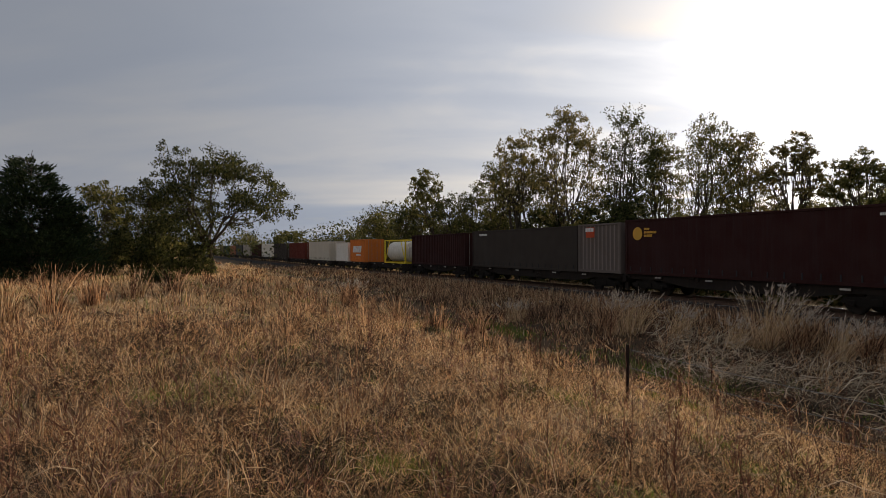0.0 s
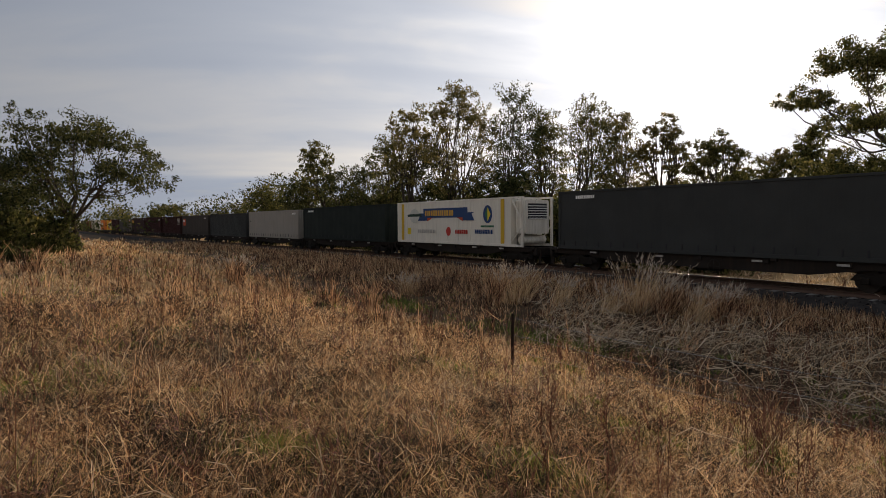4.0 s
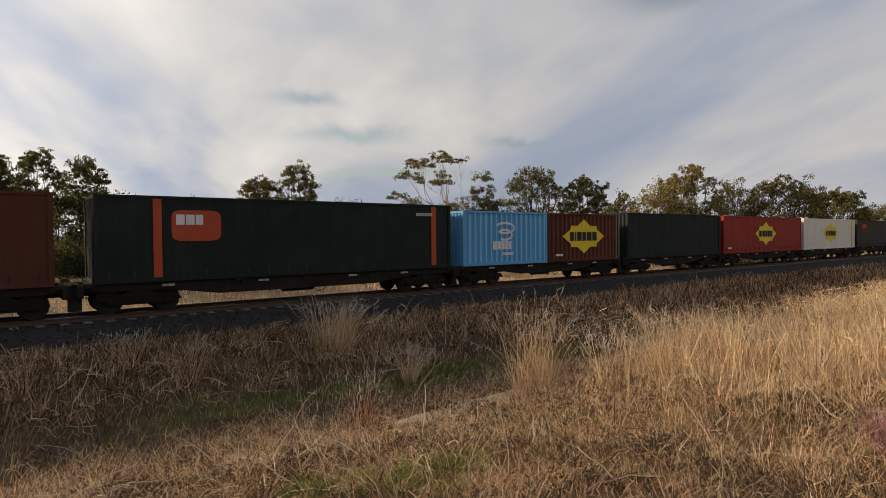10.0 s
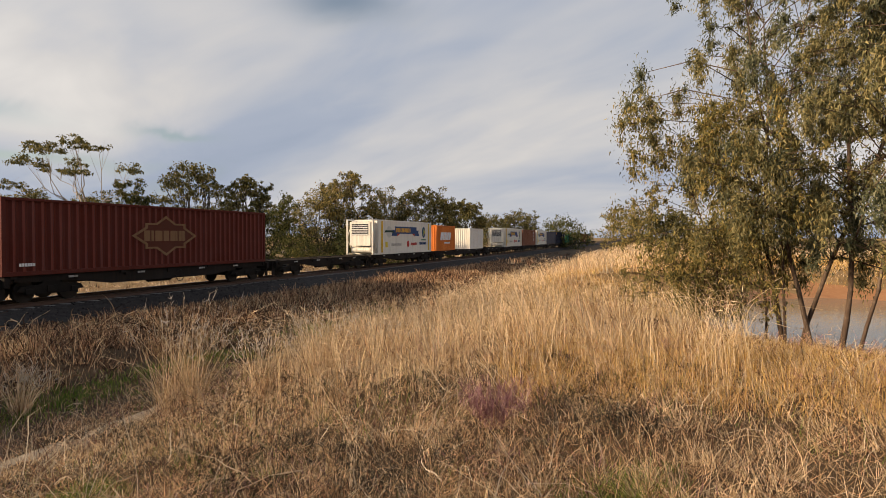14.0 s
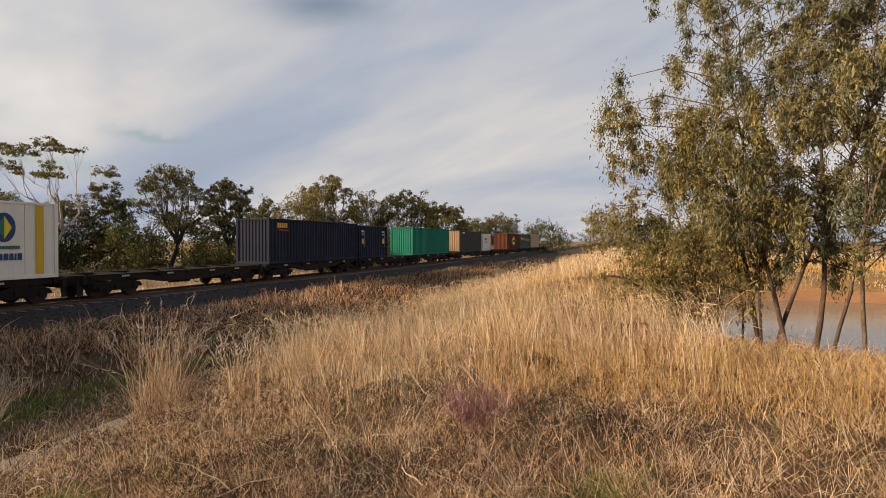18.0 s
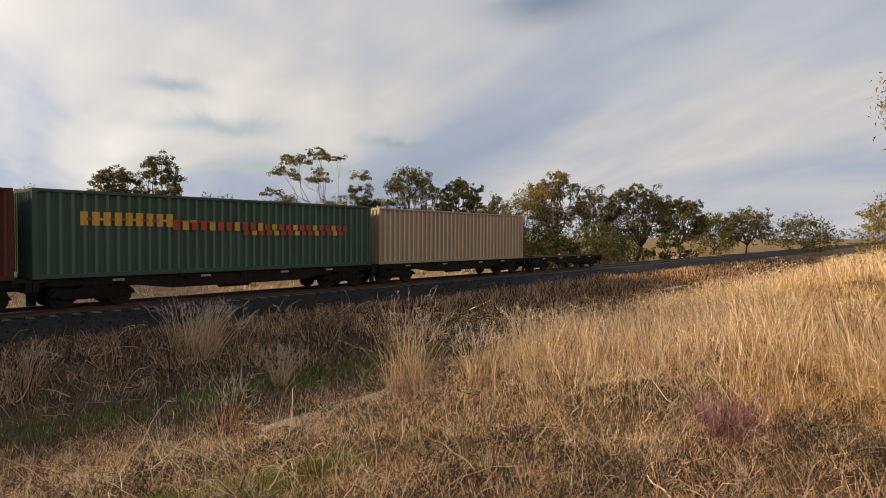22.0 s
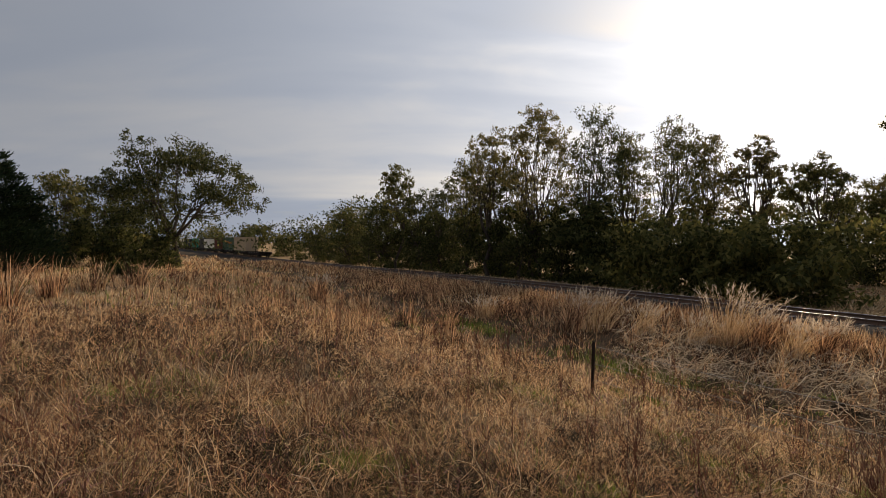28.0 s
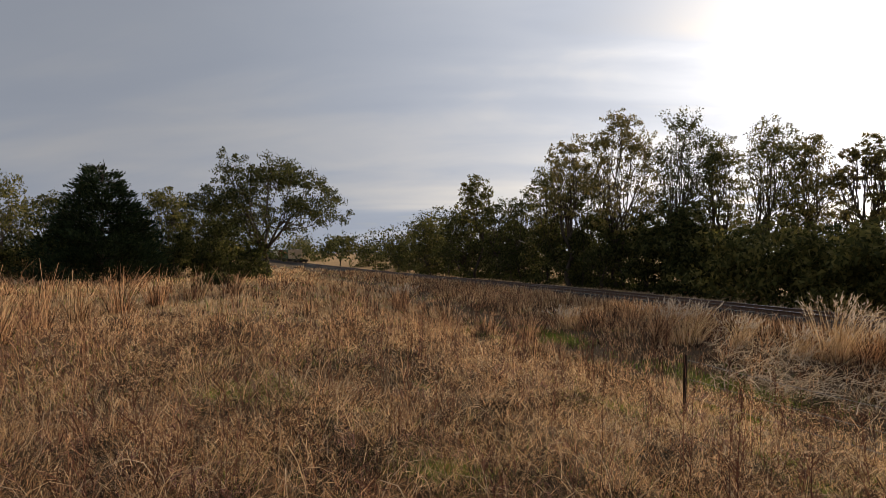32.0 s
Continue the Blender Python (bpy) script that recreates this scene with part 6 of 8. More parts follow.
    for i, (a, dist, el, wd) in enumerate([(-37.5, 62, 2.6, 5.0), (-39.5, 60, 1.8, 5.0), (-42.5, 60, 2.4, 5.0), (-44.8, 58, 1.6, 4.6), (-45.6, 44, -0.6, 2.6), (-48.2, 43, -0.2, 3.2), (-73, 56, -0.6, 3.4), (-57, 44, -1.4, 3.4), (-53.5, 47, 0.6, 4.5), (-49.5, 49, 1.2, 4.0), (-46.0, 52, 0.4, 4.0), (-55.5, 55, 2.2, 5.0), (-60, 60, 2.8, 5.0), (-64, 60, 2.6, 5.0), (-40.5, 58, 1.4, 4.0)]):
        gum_tree("shrub", a, dist, el, wd, "bush", 400 + i, 3000, "low rounded dark bush beyond the track", "leaf_dark", "bark", 0.17)
    # thick dark undergrowth beneath the wood
    rng = np.random.default_rng(22)
    for first, last, low, high, count, leaf in ((10, -20, 4.6, 7.6, 46000, "leaf_dark"), (-20, -37, 2.6, 5.4, 18000, "leaf")):
        cs, rs = [], []
        for a in np.arange(first, last, -0.5):
            dist = beyond(a, rng.uniform(9, 14))
            if dist > 190:
                continue
            p = heading(a) * dist
            z = float(land(p.x, p.y))
            top = rng.uniform(low, high)
            for k in range(4):
                cs.append((p.x + rng.normal(0, 1), p.y + rng.normal(0, 1), z + top * (0.03 + 0.29 * k)))
                rs.append(1.5)
        v, f = leaf_cloud(rng, cs, rs, count, 0.36, 0.9, 0.6, 0.36, True, 8)
        tagged(new("undergrowth", mesh_from("undergrowth", v, [f], M[leaf])), "dense dark undergrowth beneath the gum wood", "undergrowth", kind="stuff")
    cs, rs = [], []
    for a in np.concatenate([np.arange(23, 56, 0.6), np.arange(-36, -78, -0.5), np.arange(-78, -140, -0.8)]):
        dist = rng.uniform(54, 64) if a > 0 else (rng.uniform(60, 72) if a > -76 else rng.uniform(80, 96))
        p = heading(a) * dist
        z = float(land(p.x, p.y))
        top = rng.uniform(1.6, 4.4) if not -58 < a < 0 else rng.uniform(0.8, 2.6)
        for k in range(2):
            cs.append((p.x + rng.normal(0, 1), p.y + rng.normal(0, 1), z + top * (0.2 + 0.4 * k)))
            rs.append(1.3)
    v, f = leaf_cloud(rng, cs, rs, 40000, 0.36, 0.9, 0.6, 0.36, True, 6)
    tagged(new("undergrowth", mesh_from("undergrowth", v, [f], M["leaf"])), "green undergrowth along the edge of the wood", "undergrowth", kind="stuff")
    # the wood behind, too far to tell its trees apart
    rng = np.random.default_rng(21)
    cs, rs = [], []
    for a in np.arange(60, -150, -0.55):
        dist = rng.uniform(105, 170) if not -150 < a < -100 else rng.uniform(150, 260)
        el = 1.7 + 0.9 * math.sin(a * 0.31) + rng.uniform(-0.4, 0.7) + (1.5 if a > -76 and a < 8 else 0) + (0.5 if 8 < a < 22 else 0)
        p = heading(a) * dist
        top = EYE_Z + dist * math.tan(radians(el))
        for k in range(3):
            cs.append((p.x + rng.normal(0, 2), p.y + rng.normal(0, 2), top * (0.25 + 0.3 * k)))
            rs.append(top * 0.32)
    v, f = leaf_cloud(rng, cs, rs, 66000, 0.5, 0.8, 0.6, 0.36, True, 9)
    tagged(new("far_wood", mesh_from("far_wood", v, [f], M["leaf_dark"])), "distant belt of dark gum woodland", "woodland", kind="stuff")


woodland()


def young_gum(az, dist, H, W, seed, stems, leaf, leaves, lean):
    """A slender gum with several leaning stems, foliage hanging from near the ground to the top."""
    rng = np.random.default_rng(seed)
    p = heading(az) * dist
    z0 = float(land(p.x, p.y)) - 0.1
    root = tagged(new("young_gum"), "young gum with slender stems and yellowing hanging leaves", "tree", "gums by the dam")
    root.location = (p.x, p.y, z0)
    tips, rad = [], []
    across = heading(az - 90)
    for k in range(stems):
        a = rng.uniform(0, 6.28)
        base = across * (0.32 * (k - (stems - 1) / 2)) + Vector((0.15 * math.cos(a), 0.15 * math.sin(a), 0))
        d = (Vector((0, 0, 1)) + across * (lean + 0.09 * (k - (stems - 1) / 2) + rng.normal(0, 0.05)) + Vector((rng.normal(0, 0.1), rng.normal(0, 0.1), 0))).normalized()
        h = H * rng.uniform(0.75, 1.0)
        twigs = []
        segs, q, r = [], base, 0.0054 * H * rng.uniform(0.6, 1.15)
        n = 12
        for i in range(n):
            d = (d + Vector(rng.normal(0, 0.07, 3)) + Vector((0, 0, 0.04))).normalized()
            e = q + d * (h / n)
            segs.append((q, e, r * (1 - 0.85 * i / n), r * (1 - 0.85 * (i + 1) / n)))
            if i >= 2:
                for _ in range(3):
                    b = rng.uniform(0, 6.28)
                    u = i / n
                    ln = 0.5 * W * (0.45 + 0.75 * math.sin(math.pi * min(1, 0.18 + 0.8 * u))) * rng.uniform(0.35, 0.95)
                    bd = Vector((math.cos(b), math.sin(b), rng.uniform(0.25, 0.9))).normalized()
                    m1 = e + bd * ln * 0.55
                    m2 = m1 + (bd + Vector((0, 0, -0.45))).normalized() * ln * 0.45
                    twigs.append((e, m1, r * 0.4 * (1 - 0.7 * u), r * 0.22))
                    twigs.append((m1, m2, r * 0.22, r * 0.08))
                    for c, s in ((m1, 0.6), (m2, 1.0), (m2 + Vector((0, 0, -0.45)), 0.8)):
                        tips.append(tuple(c))
                        rad.append(0.46 * s * rng.uniform(0.6, 1.3))
            q = e
        v, f = stem_tube(segs)
        part("stem", mesh_from("stem", v, [f], M["gum_bark"], True), None, root, "slender brown-grey stem with pale patches")
        v, f = tubes(twigs, 1.0, 5)
        tagged(part("branch", mesh_from("branch", v, [f], M["gum_bark"], True), None, root), kind="stuff")
    v, f = leaf_cloud(rng, tips, rad, int(leaves * 2.6), 0.112, 1.4, 1.5, 0.155, True)
    part("crown", mesh_from("crown", v, [f], M[leaf]), None, root, "hanging narrow leaves turning yellow")


def pond_trees():
    for az, dist, H, W, seed, stems, leaf, n, lean in ((-160.4, 18.4, 3.2, 3.6, 56, 3, "leaf_gold", 4200, -0.05), (-164.0, 18.6, 7.0, 4.6, 51, 3, "leaf_gold", 12500, -0.08), (-167.2, 18.3, 12.0, 7.2, 52, 3, "leaf_dam", 30000, -0.04),
                                                       (-170.2, 18.0, 13.0, 7.4, 53, 3, "leaf_grey", 26000, 0.08), (-174.6, 18.4, 12.4, 7.4, 54, 2, "leaf_dam", 18000, 0.1), (-181.0, 18.4, 11.0, 6.0, 55, 2, "leaf_gold", 8000, 0.1)):
        young_gum(az, dist, H, W, seed, stems, leaf, n, lean)


pond_trees()


# ---- train ----
def bogie(root, x):
    b = part("bogie", Shape().slab([(-1.35, 0.42), (-1.2, 0.62), (-0.5, 0.66), (-0.3, 0.78), (0.3, 0.78), (0.5, 0.66), (1.2, 0.62), (1.35, 0.42), (0.95, 0.40), (0.55, 0.30), (-0.55, 0.30), (-0.95, 0.40)], 0.94, 1.08)
             .slab([(-1.35, 0.42), (-1.2, 0.62), (-0.5, 0.66), (-0.3, 0.78), (0.3, 0.78), (0.5, 0.66), (1.2, 0.62), (1.35, 0.42), (0.95, 0.40), (0.55, 0.30), (-0.55, 0.30), (-0.95, 0.40)], -1.08, -0.94)
             .box(-0.28, 0.28, -1.0, 1.0, 0.42, 0.72, 0.04).box(-0.2, 0.2, 1.08, 1.13, 0.36, 0.62, 0.02), M["bogie_steel"], root, "black cast steel bogie", pose(x, 0, 0))
    return b


CACHE = {}


def wagon_parts(root, L, style):
    """Skeletal container flat: sills, cross beams, bogies, couplers and brake gear; x runs along it, z = 0 on the rails."""
    h, deck = L / 2, 1.03
    if style == "deep":
        for sg in (1, -1):
            s = Shape()
            n = 8
            y0, y1 = sg * 1.13, sg * 1.19
            xs = np.linspace(-h + 1.9, h - 1.9, n + 1)
            s.box(-h, h, y0, y1, 0.90, deck).box(-h + 1.7, h - 1.7, y0, y1, 0.36, 0.56)
            for i in range(n + 1):
                s.slab([(xs[i] - 0.55, 0.90), (xs[i] - 0.42, 0.73), (xs[i] - 0.55, 0.56), (xs[i] + 0.55, 0.56), (xs[i] + 0.42, 0.73), (xs[i] + 0.55, 0.90)], y0, y1)
            part("side_sill", s, M["wagon_steel"], root, "deep steel sill pierced by oval holes")
    else:
        for sg in (1, -1):
            y0, y1 = sg * 0.98, sg * 1.10
            ring = [(-h, deck), (h, deck), (h, deck - 0.24), (h - 2.6, deck - 0.26), (h - 4.4, deck - 0.52), (-h + 4.4, deck - 0.52), (-h + 2.6, deck - 0.26), (-h, deck - 0.24)]
            s = Shape().slab(ring, y0, y1).box(-h, h, min(sg * 0.9, sg * 1.16), max(sg * 0.9, sg * 1.16), deck - 0.035, deck - 0.005)
            part("side_sill", s, M["wagon_steel"], root, "fish-bellied steel sill")
    part("centre_sill", Shape().box(-h + 0.1, h - 0.1, -0.2, 0.2, deck - 0.42, deck - 0.06, 0.03), M["wagon_steel"], root)
    for i in range(7):
        x = -h + 0.35 + (L - 0.7) * i / 6
        part("cross_beam", Shape().box(x - 0.09, x + 0.09, -1.19, 1.19, deck - 0.2, deck + 0.005, 0.02), M["wagon_steel"], root)
    for sg in (1, -1):
        part("headstock", Shape().box(sg * h - 0.09, sg * h + 0.09, -1.2, 1.2, deck - 0.42, deck - 0.01, 0.03).box(sg * h - 0.05, sg * h + 0.22 * sg, 0.95, 1.0, deck - 0.85, deck - 0.1), M["wagon_steel"], root)
        part("coupler", Shape().box(min(sg * h, sg * (h + 0.62)), max(sg * h, sg * (h + 0.62)), -0.11, 0.11, 0.72, 0.96, 0.03).box(min(sg * (h + 0.45), sg * (h + 0.7)), max(sg * (h + 0.45), sg * (h + 0.7)), -0.2, 0.2, 0.68, 1.0, 0.04), M["bogie_steel"], root, "knuckle coupler")
        b = bogie(root, sg * (h - 1.75))
        for ax in (-0.9, 0.9):
            part("axle", Shape().tube((ax, -1.02, 0.42), (ax, 1.02, 0.42), 0.075), M["bogie_steel"], b)
            for w in (-1, 1):
                me = CACHE.get("wheel")
                if me is None:
                    me = CACHE["wheel"] = Shape().tube((0, -0.065, 0), (0, 0.065, 0), 0.425, 0.425, 14).tube((0, -0.085, 0), (0, -0.06, 0), 0.455, 0.455, 14).tube((0, 0.06, 0), (0, 0.10, 0), 0.13, 0.1, 8).mesh("wheel", M["wheel_steel"])
                part("wheel", me, None, b, at=pose(ax, w * 0.75, 0.425, 0, 0, 0 if w > 0 else 180))
            part("axle_box", Shape().box(ax - 0.13, ax + 0.13, 1.0, 1.14, 0.30, 0.53, 0.03), M["bogie_steel"], b)
    # brake wheel, air tank, marker plates
    s = Shape()
    rim = [(0.27 + 0.018 * math.cos(b), 0.018 * math.sin(b)) for b in np.linspace(0, 6.2832, 6)[:-1]]
    s.quad_list([(r * math.cos(a), y, r * math.sin(a)) for a in np.linspace(0, 6.2832, 13)[:-1] for r, y in rim],
                [(5 * k + m, 5 * k + (m + 1) % 5, (5 * k + 5) % 60 + (m + 1) % 5, (5 * k + 5) % 60 + m) for k in range(12) for m in range(5)])
    for a in (0.0, 0.785):
        c, d = 0.262 * math.cos(2 * a), 0.262 * math.sin(2 * a)
        s.tube((-c, 0, -d), (c, 0, d), 0.012, n=4)
    part("hand_brake_wheel", s, M["wheel_steel"], root, "spoked hand brake wheel", pose(-h * 0.08, 1.22, 0.62))
    part("air_tank", Shape().tube((-0.6, 0.55, 0.55), (0.7, 0.55, 0.55), 0.19, n=12), M["bogie_steel"], root)
    for x in (-h * 0.62, -h * 0.28, h * 0.22, h * 0.66):
        part("marker_plate", Shape().box(x - 0.2, x + 0.2, 1.192, 1.202, deck - 0.15, deck - 0.07), M["plate_white"], root, "pale marker plate")
    for x in (-h + 0.2, -h * 0.35, h * 0.35, h - 0.2):
        part("twist_lock", Shape().box(x - 0.11, x + 0.11, 1.08, 1.23, deck - 0.1, deck + 0.045, 0.015), M["wagon_steel"], root)


def wagon(u0, u1, style="flat", end=False):
    """A wagon between two places on the train, front first."""
    L = round(u0 - u1, 1)
    key = (L, style)
    lab = {"flat": "dark rusty skeletal container flat wagon on two bogies", "deep": "container wagon with deep sills pierced by oval holes"}[style]
    if key in CACHE:
        root = copy_thing(CACHE[key], Matrix())
    else:
        root = CACHE[key] = new("flat_wagon")
        tagged(root, lab, "freight wagon", "wagons of the train")
        wagon_parts(root, L, style)
    MOVERS.append((root, (u0 + u1) / 2, 0.0))
    return root


def ribbed(s, x0, x1, z0, z1, y, out, pitch=0.36, depth=0.075):
    """A corrugated steel wall in the xz plane at y; out is the side it bulges to."""
    n = max(1, int(round((x1 - x0) / pitch)))
    p = (x1 - x0) / n
    xs = []
    for i in range(n):
        a = x0 + i * p
        xs += [(a, 0), (a + 0.26 * p, 0), (a + 0.5 * p, -1), (a + 0.76 * p, -1)]
    xs.append((x1, 0))
    k = len(s.v)
    for x, d in xs:
        yy = y + out * depth * d
        s.v += [(x, yy, z0), (x, yy, z1)]
    s.f += [(k + 2 * i, k + 2 * i + 2, k + 2 * i + 3, k + 2 * i + 1) for i in range(len(xs) - 1)]


def ribbed_end(s, x, y0, y1, z0, z1, out, pitch=0.25, depth=0.04):
    n = max(1, int(round((y1 - y0) / pitch)))
    p = (y1 - y0) / n
    ys = []
    for i in range(n):
        a = y0 + i * p
        ys += [(a, 0), (a + 0.3 * p, 0), (a + 0.5 * p, -1), (a + 0.8 * p, -1)]
    ys.append((y1, 0))
    k = len(s.v)
    for y, d in ys:
        s.v += [(x + out * depth * d, y, z0), (x + out * depth * d, y, z1)]
    s.f += [(k + 2 * i, k + 2 * i + 2, k + 2 * i + 3, k + 2 * i + 1) for i in range(len(ys) - 1)]


HALF = 1.24


def letters(root, name, x, z, height, widths, mat, slant=0.0, gap=0.14, y=HALF, label="", spread=1.0):
    """Lettering as plain upright bars of its size, starting at x and running to the trailing end."""
    s = Shape()
    c = x
    for w in widths:
        w *= height * spread
        a = slant * height
        s.slab([(c, z), (c - w, z), (c - w - a, z + height), (c - a, z + height)], y + 0.006, y + 0.012)
        c -= w + gap * height
    ob = part(name, s, M[mat], root, label)
    if name == "number_bars":
        tagged(ob, kind="stuff")      # too small to tell apart
    return c


def plate(root, name, ring, mat, y=HALF, lift=0.004, label=""):
    s = Shape()
    s.slab(ring, y + lift, y + lift + 0.004)
    part(name, s, M[mat], root, label)


def diamond_logo(root, x, z, w, h, ground, ink):
    """Eight-pointed diamond badge with a lettered band."""
    a, b = w / 2, h / 2
    k = 0.62
    ring = [(x - a, z), (x - a * k, z + b * 0.42), (x - a * k, z + b * k), (x - a * 0.30, z + b * k), (x, z + b), (x + a * 0.30, z + b * k), (x + a * k, z + b * k), (x + a * k, z + b * 0.42),
            (x + a, z), (x + a * k, z - b * 0.42), (x + a * k, z - b * k), (x + a * 0.30, z - b * k), (x, z - b), (x - a * 0.30, z - b * k), (x - a * k, z - b * k), (x - a * k, z - b * 0.42)]
    plate(root, "badge", ring, ground, label="diamond badge")
    if ground == "dull_tan":
        plate(root, "badge_field", [(x + 0.88 * (p - x), z + 0.86 * (q - z)) for p, q in ring], "paint_oxide", lift=0.009)
    hh = h * 0.26
    letters(root, "badge_lettering", x + a * 0.66, z - hh / 2, hh, [0.5, 0.22, 0.62, 0.5, 0.66, 0.62], ink, 0, 0.14, HALF + 0.010, spread=a * 1.32 / (hh * (3.12 + 0.7)))


def container(u_lead, u_trail, h, kind, paint, label, logo="", end_unit="", end_paint="", dz=1.045):
    L = u_lead - u_trail
    hx = L / 2
    root = tagged(new("shipping_container" if kind not in ("tank", "box_tank") else "tank_container"), label, "shipping container", "containers of the train")
    mat = M["paint_" + paint]
    x0, x1 = -hx, hx
    unit = 0.95 if end_unit else 0.0
    if end_unit == "lead":
        x1 -= unit
    if end_unit == "trail":
        x0 += unit
    zb, zt = 0.16, h - 0.11
    if kind in ("tank", "box_tank"):
        frame_mat = M["logo_yellow"] if kind == "tank" else M["paint_white"]
        for sx in (x0 + 0.06, x1 - 0.06):
            for sy in (-1.16, 1.16):
                part("corner_post", Shape().box(sx - 0.06, sx + 0.06, sy - 0.07, sy + 0.07, 0, h, 0.01), frame_mat, root)
            part("end_frame", Shape().box(sx - 0.05, sx + 0.05, -1.1, 1.1, h - 0.12, h).box(sx - 0.05, sx + 0.05, -1.1, 1.1, 0.0, 0.14), frame_mat, root)
        for sy in (-1.17, 1.17):
            part("side_rail", Shape().box(x0, x1, sy - 0.05, sy + 0.05, 0.0, 0.13).box(x0, x1, sy - 0.04, sy + 0.04, h - 0.1, h), frame_mat, root)
        if kind == "tank":
            part("tank", Shape().tube((x0 + 0.45, 0, h * 0.5), (x1 - 0.45, 0, h * 0.5), 1.1, n=28).tube((x0 + 0.2, 0, h * 0.5), (x0 + 0.45, 0, h * 0.5), 0.7, 1.1, 28).tube((x1 - 0.45, 0, h * 0.5), (x1 - 0.2, 0, h * 0.5), 1.1, 0.7, 28), M["white_paint"], root, "white cylindrical tank")
            for sx, dx in ((x0 + 0.1, 1.3), (x1 - 0.1, -1.3)):
                part("brace", Shape().tube((sx, 1.15, 0.1), (sx + dx, 1.15, h - 0.1), 0.045, n=6), frame_mat, root)
        else:
            part("tank", Shape().box(x0 + 0.1, x1 - 0.9, -1.2, 1.2, 0.14, h - 0.05, 0.12), M["white_paint"], root, "white bulk tank with rounded edges")
            s = Shape()
            for k in range(8):
                s.tube((x0 + 0.15, 1.2, 0.3 + 0.27 * k), (x0 + 0.6, 1.2, 0.3 + 0.27 * k), 0.018, n=5)
            s.tube((x0 + 0.15, 1.2, 0.1), (x0 + 0.15, 1.2, h), 0.025, n=6).tube((x0 + 0.6, 1.2, 0.1), (x0 + 0.6, 1.2, h), 0.025, n=6)
            part("ladder", s, M["wagon_steel"], root, "steel access ladder")
            letters(root, "lettering", 1.1, h * 0.62, 0.3, [0.7, 0.6, 0.6, 0.7, 0.8], "logo_navy", y=1.2)
            letters(root, "small_lettering", 1.1, h * 0.48, 0.16, [0.8] * 9, "logo_red", y=1.2)
        MOVERS.append((root, (u_lead + u_trail) / 2, dz))
        return root
    # frame
    for sx in (x0 + 0.07, x1 - 0.07):
        for sy in (-HALF + 0.06, HALF - 0.06):
            part("corner_post", Shape().box(sx - 0.075, sx + 0.075, sy - 0.07, sy + 0.07, 0.0, h, 0.012), mat, root)
    for sy in (-HALF + 0.05, HALF - 0.05):
        part("top_rail", Shape().box(x0 + 0.14, x1 - 0.14, sy - 0.055, sy + 0.055, zt, h - 0.005, 0.012), mat, root)
        part("bottom_rail", Shape().box(x0 + 0.14, x1 - 0.14, sy - 0.06, sy + 0.06, 0.0, zb, 0.012), mat, root)
    for sx in (x0 + 0.06, x1 - 0.06):
        part("end_header", Shape().box(sx - 0.05, sx + 0.05, -HALF + 0.13, HALF - 0.13, zt, h - 0.01), mat, root)
        part("end_sill", Shape().box(sx - 0.05, sx + 0.05, -HALF + 0.13, HALF - 0.13, 0.0, zb), mat, root)
    # walls
    for sg in (1, -1):
        s = Shape()
        if kind == "rib":
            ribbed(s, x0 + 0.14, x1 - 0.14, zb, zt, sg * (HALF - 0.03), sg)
        elif kind == "reefer":
            n = max(3, int(L / 1.25))
            for i in range(n):
                a, b = x0 + 0.14 + (x1 - x0 - 0.28) * i / n, x0 + 0.14 + (x1 - x0 - 0.28) * (i + 1) / n
                s.box(a + 0.012, b - 0.012, sg * (HALF - 0.05) - 0.03, sg * (HALF - 0.05) + 0.03, zb, zt)
                if sg > 0:
                    part("wall_panel", s, mat, root)
                    s = Shape()
            s.box(x0 + 0.14, x1 - 0.14, sg * (HALF - 0.065) - 0.02, sg * (HALF - 0.065) + 0.02, zb, zt)
        elif kind == "flat":
            n = 2 * int(L / 0.9)
            y = sg * (HALF - 0.035)
            for i in range(n + 1):
                a = x0 + 0.14 + (x1 - x0 - 0.28) * i / n
                s.v += [(a, y + sg * 0.016 * (i % 2), zb), (a, y + sg * 0.008 * (i % 2), 0.5 * (zb + zt)), (a, y + sg * 0.012 * (i % 2), zt)]
            s.f += [(3 * i + k, 3 * i + 3 + k, 3 * i + 4 + k, 3 * i + 1 + k) for i in range(n) for k in (0, 1)]
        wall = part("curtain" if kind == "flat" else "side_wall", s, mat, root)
        # outer faces of the ribs take the lighter copy, so the corrugation shows
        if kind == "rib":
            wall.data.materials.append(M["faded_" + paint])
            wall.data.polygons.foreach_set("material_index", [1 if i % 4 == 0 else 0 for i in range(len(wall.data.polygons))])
    part("roof", Shape().box(x0 + 0.05, x1 - 0.05, -HALF + 0.11, HALF - 0.11, h - 0.06, h - 0.02), mat, root)
    part("floor", Shape().box(x0 + 0.12, x1 - 0.12, -HALF + 0.11, HALF - 0.11, 0.06, 0.14), M["wagon_steel"], root)
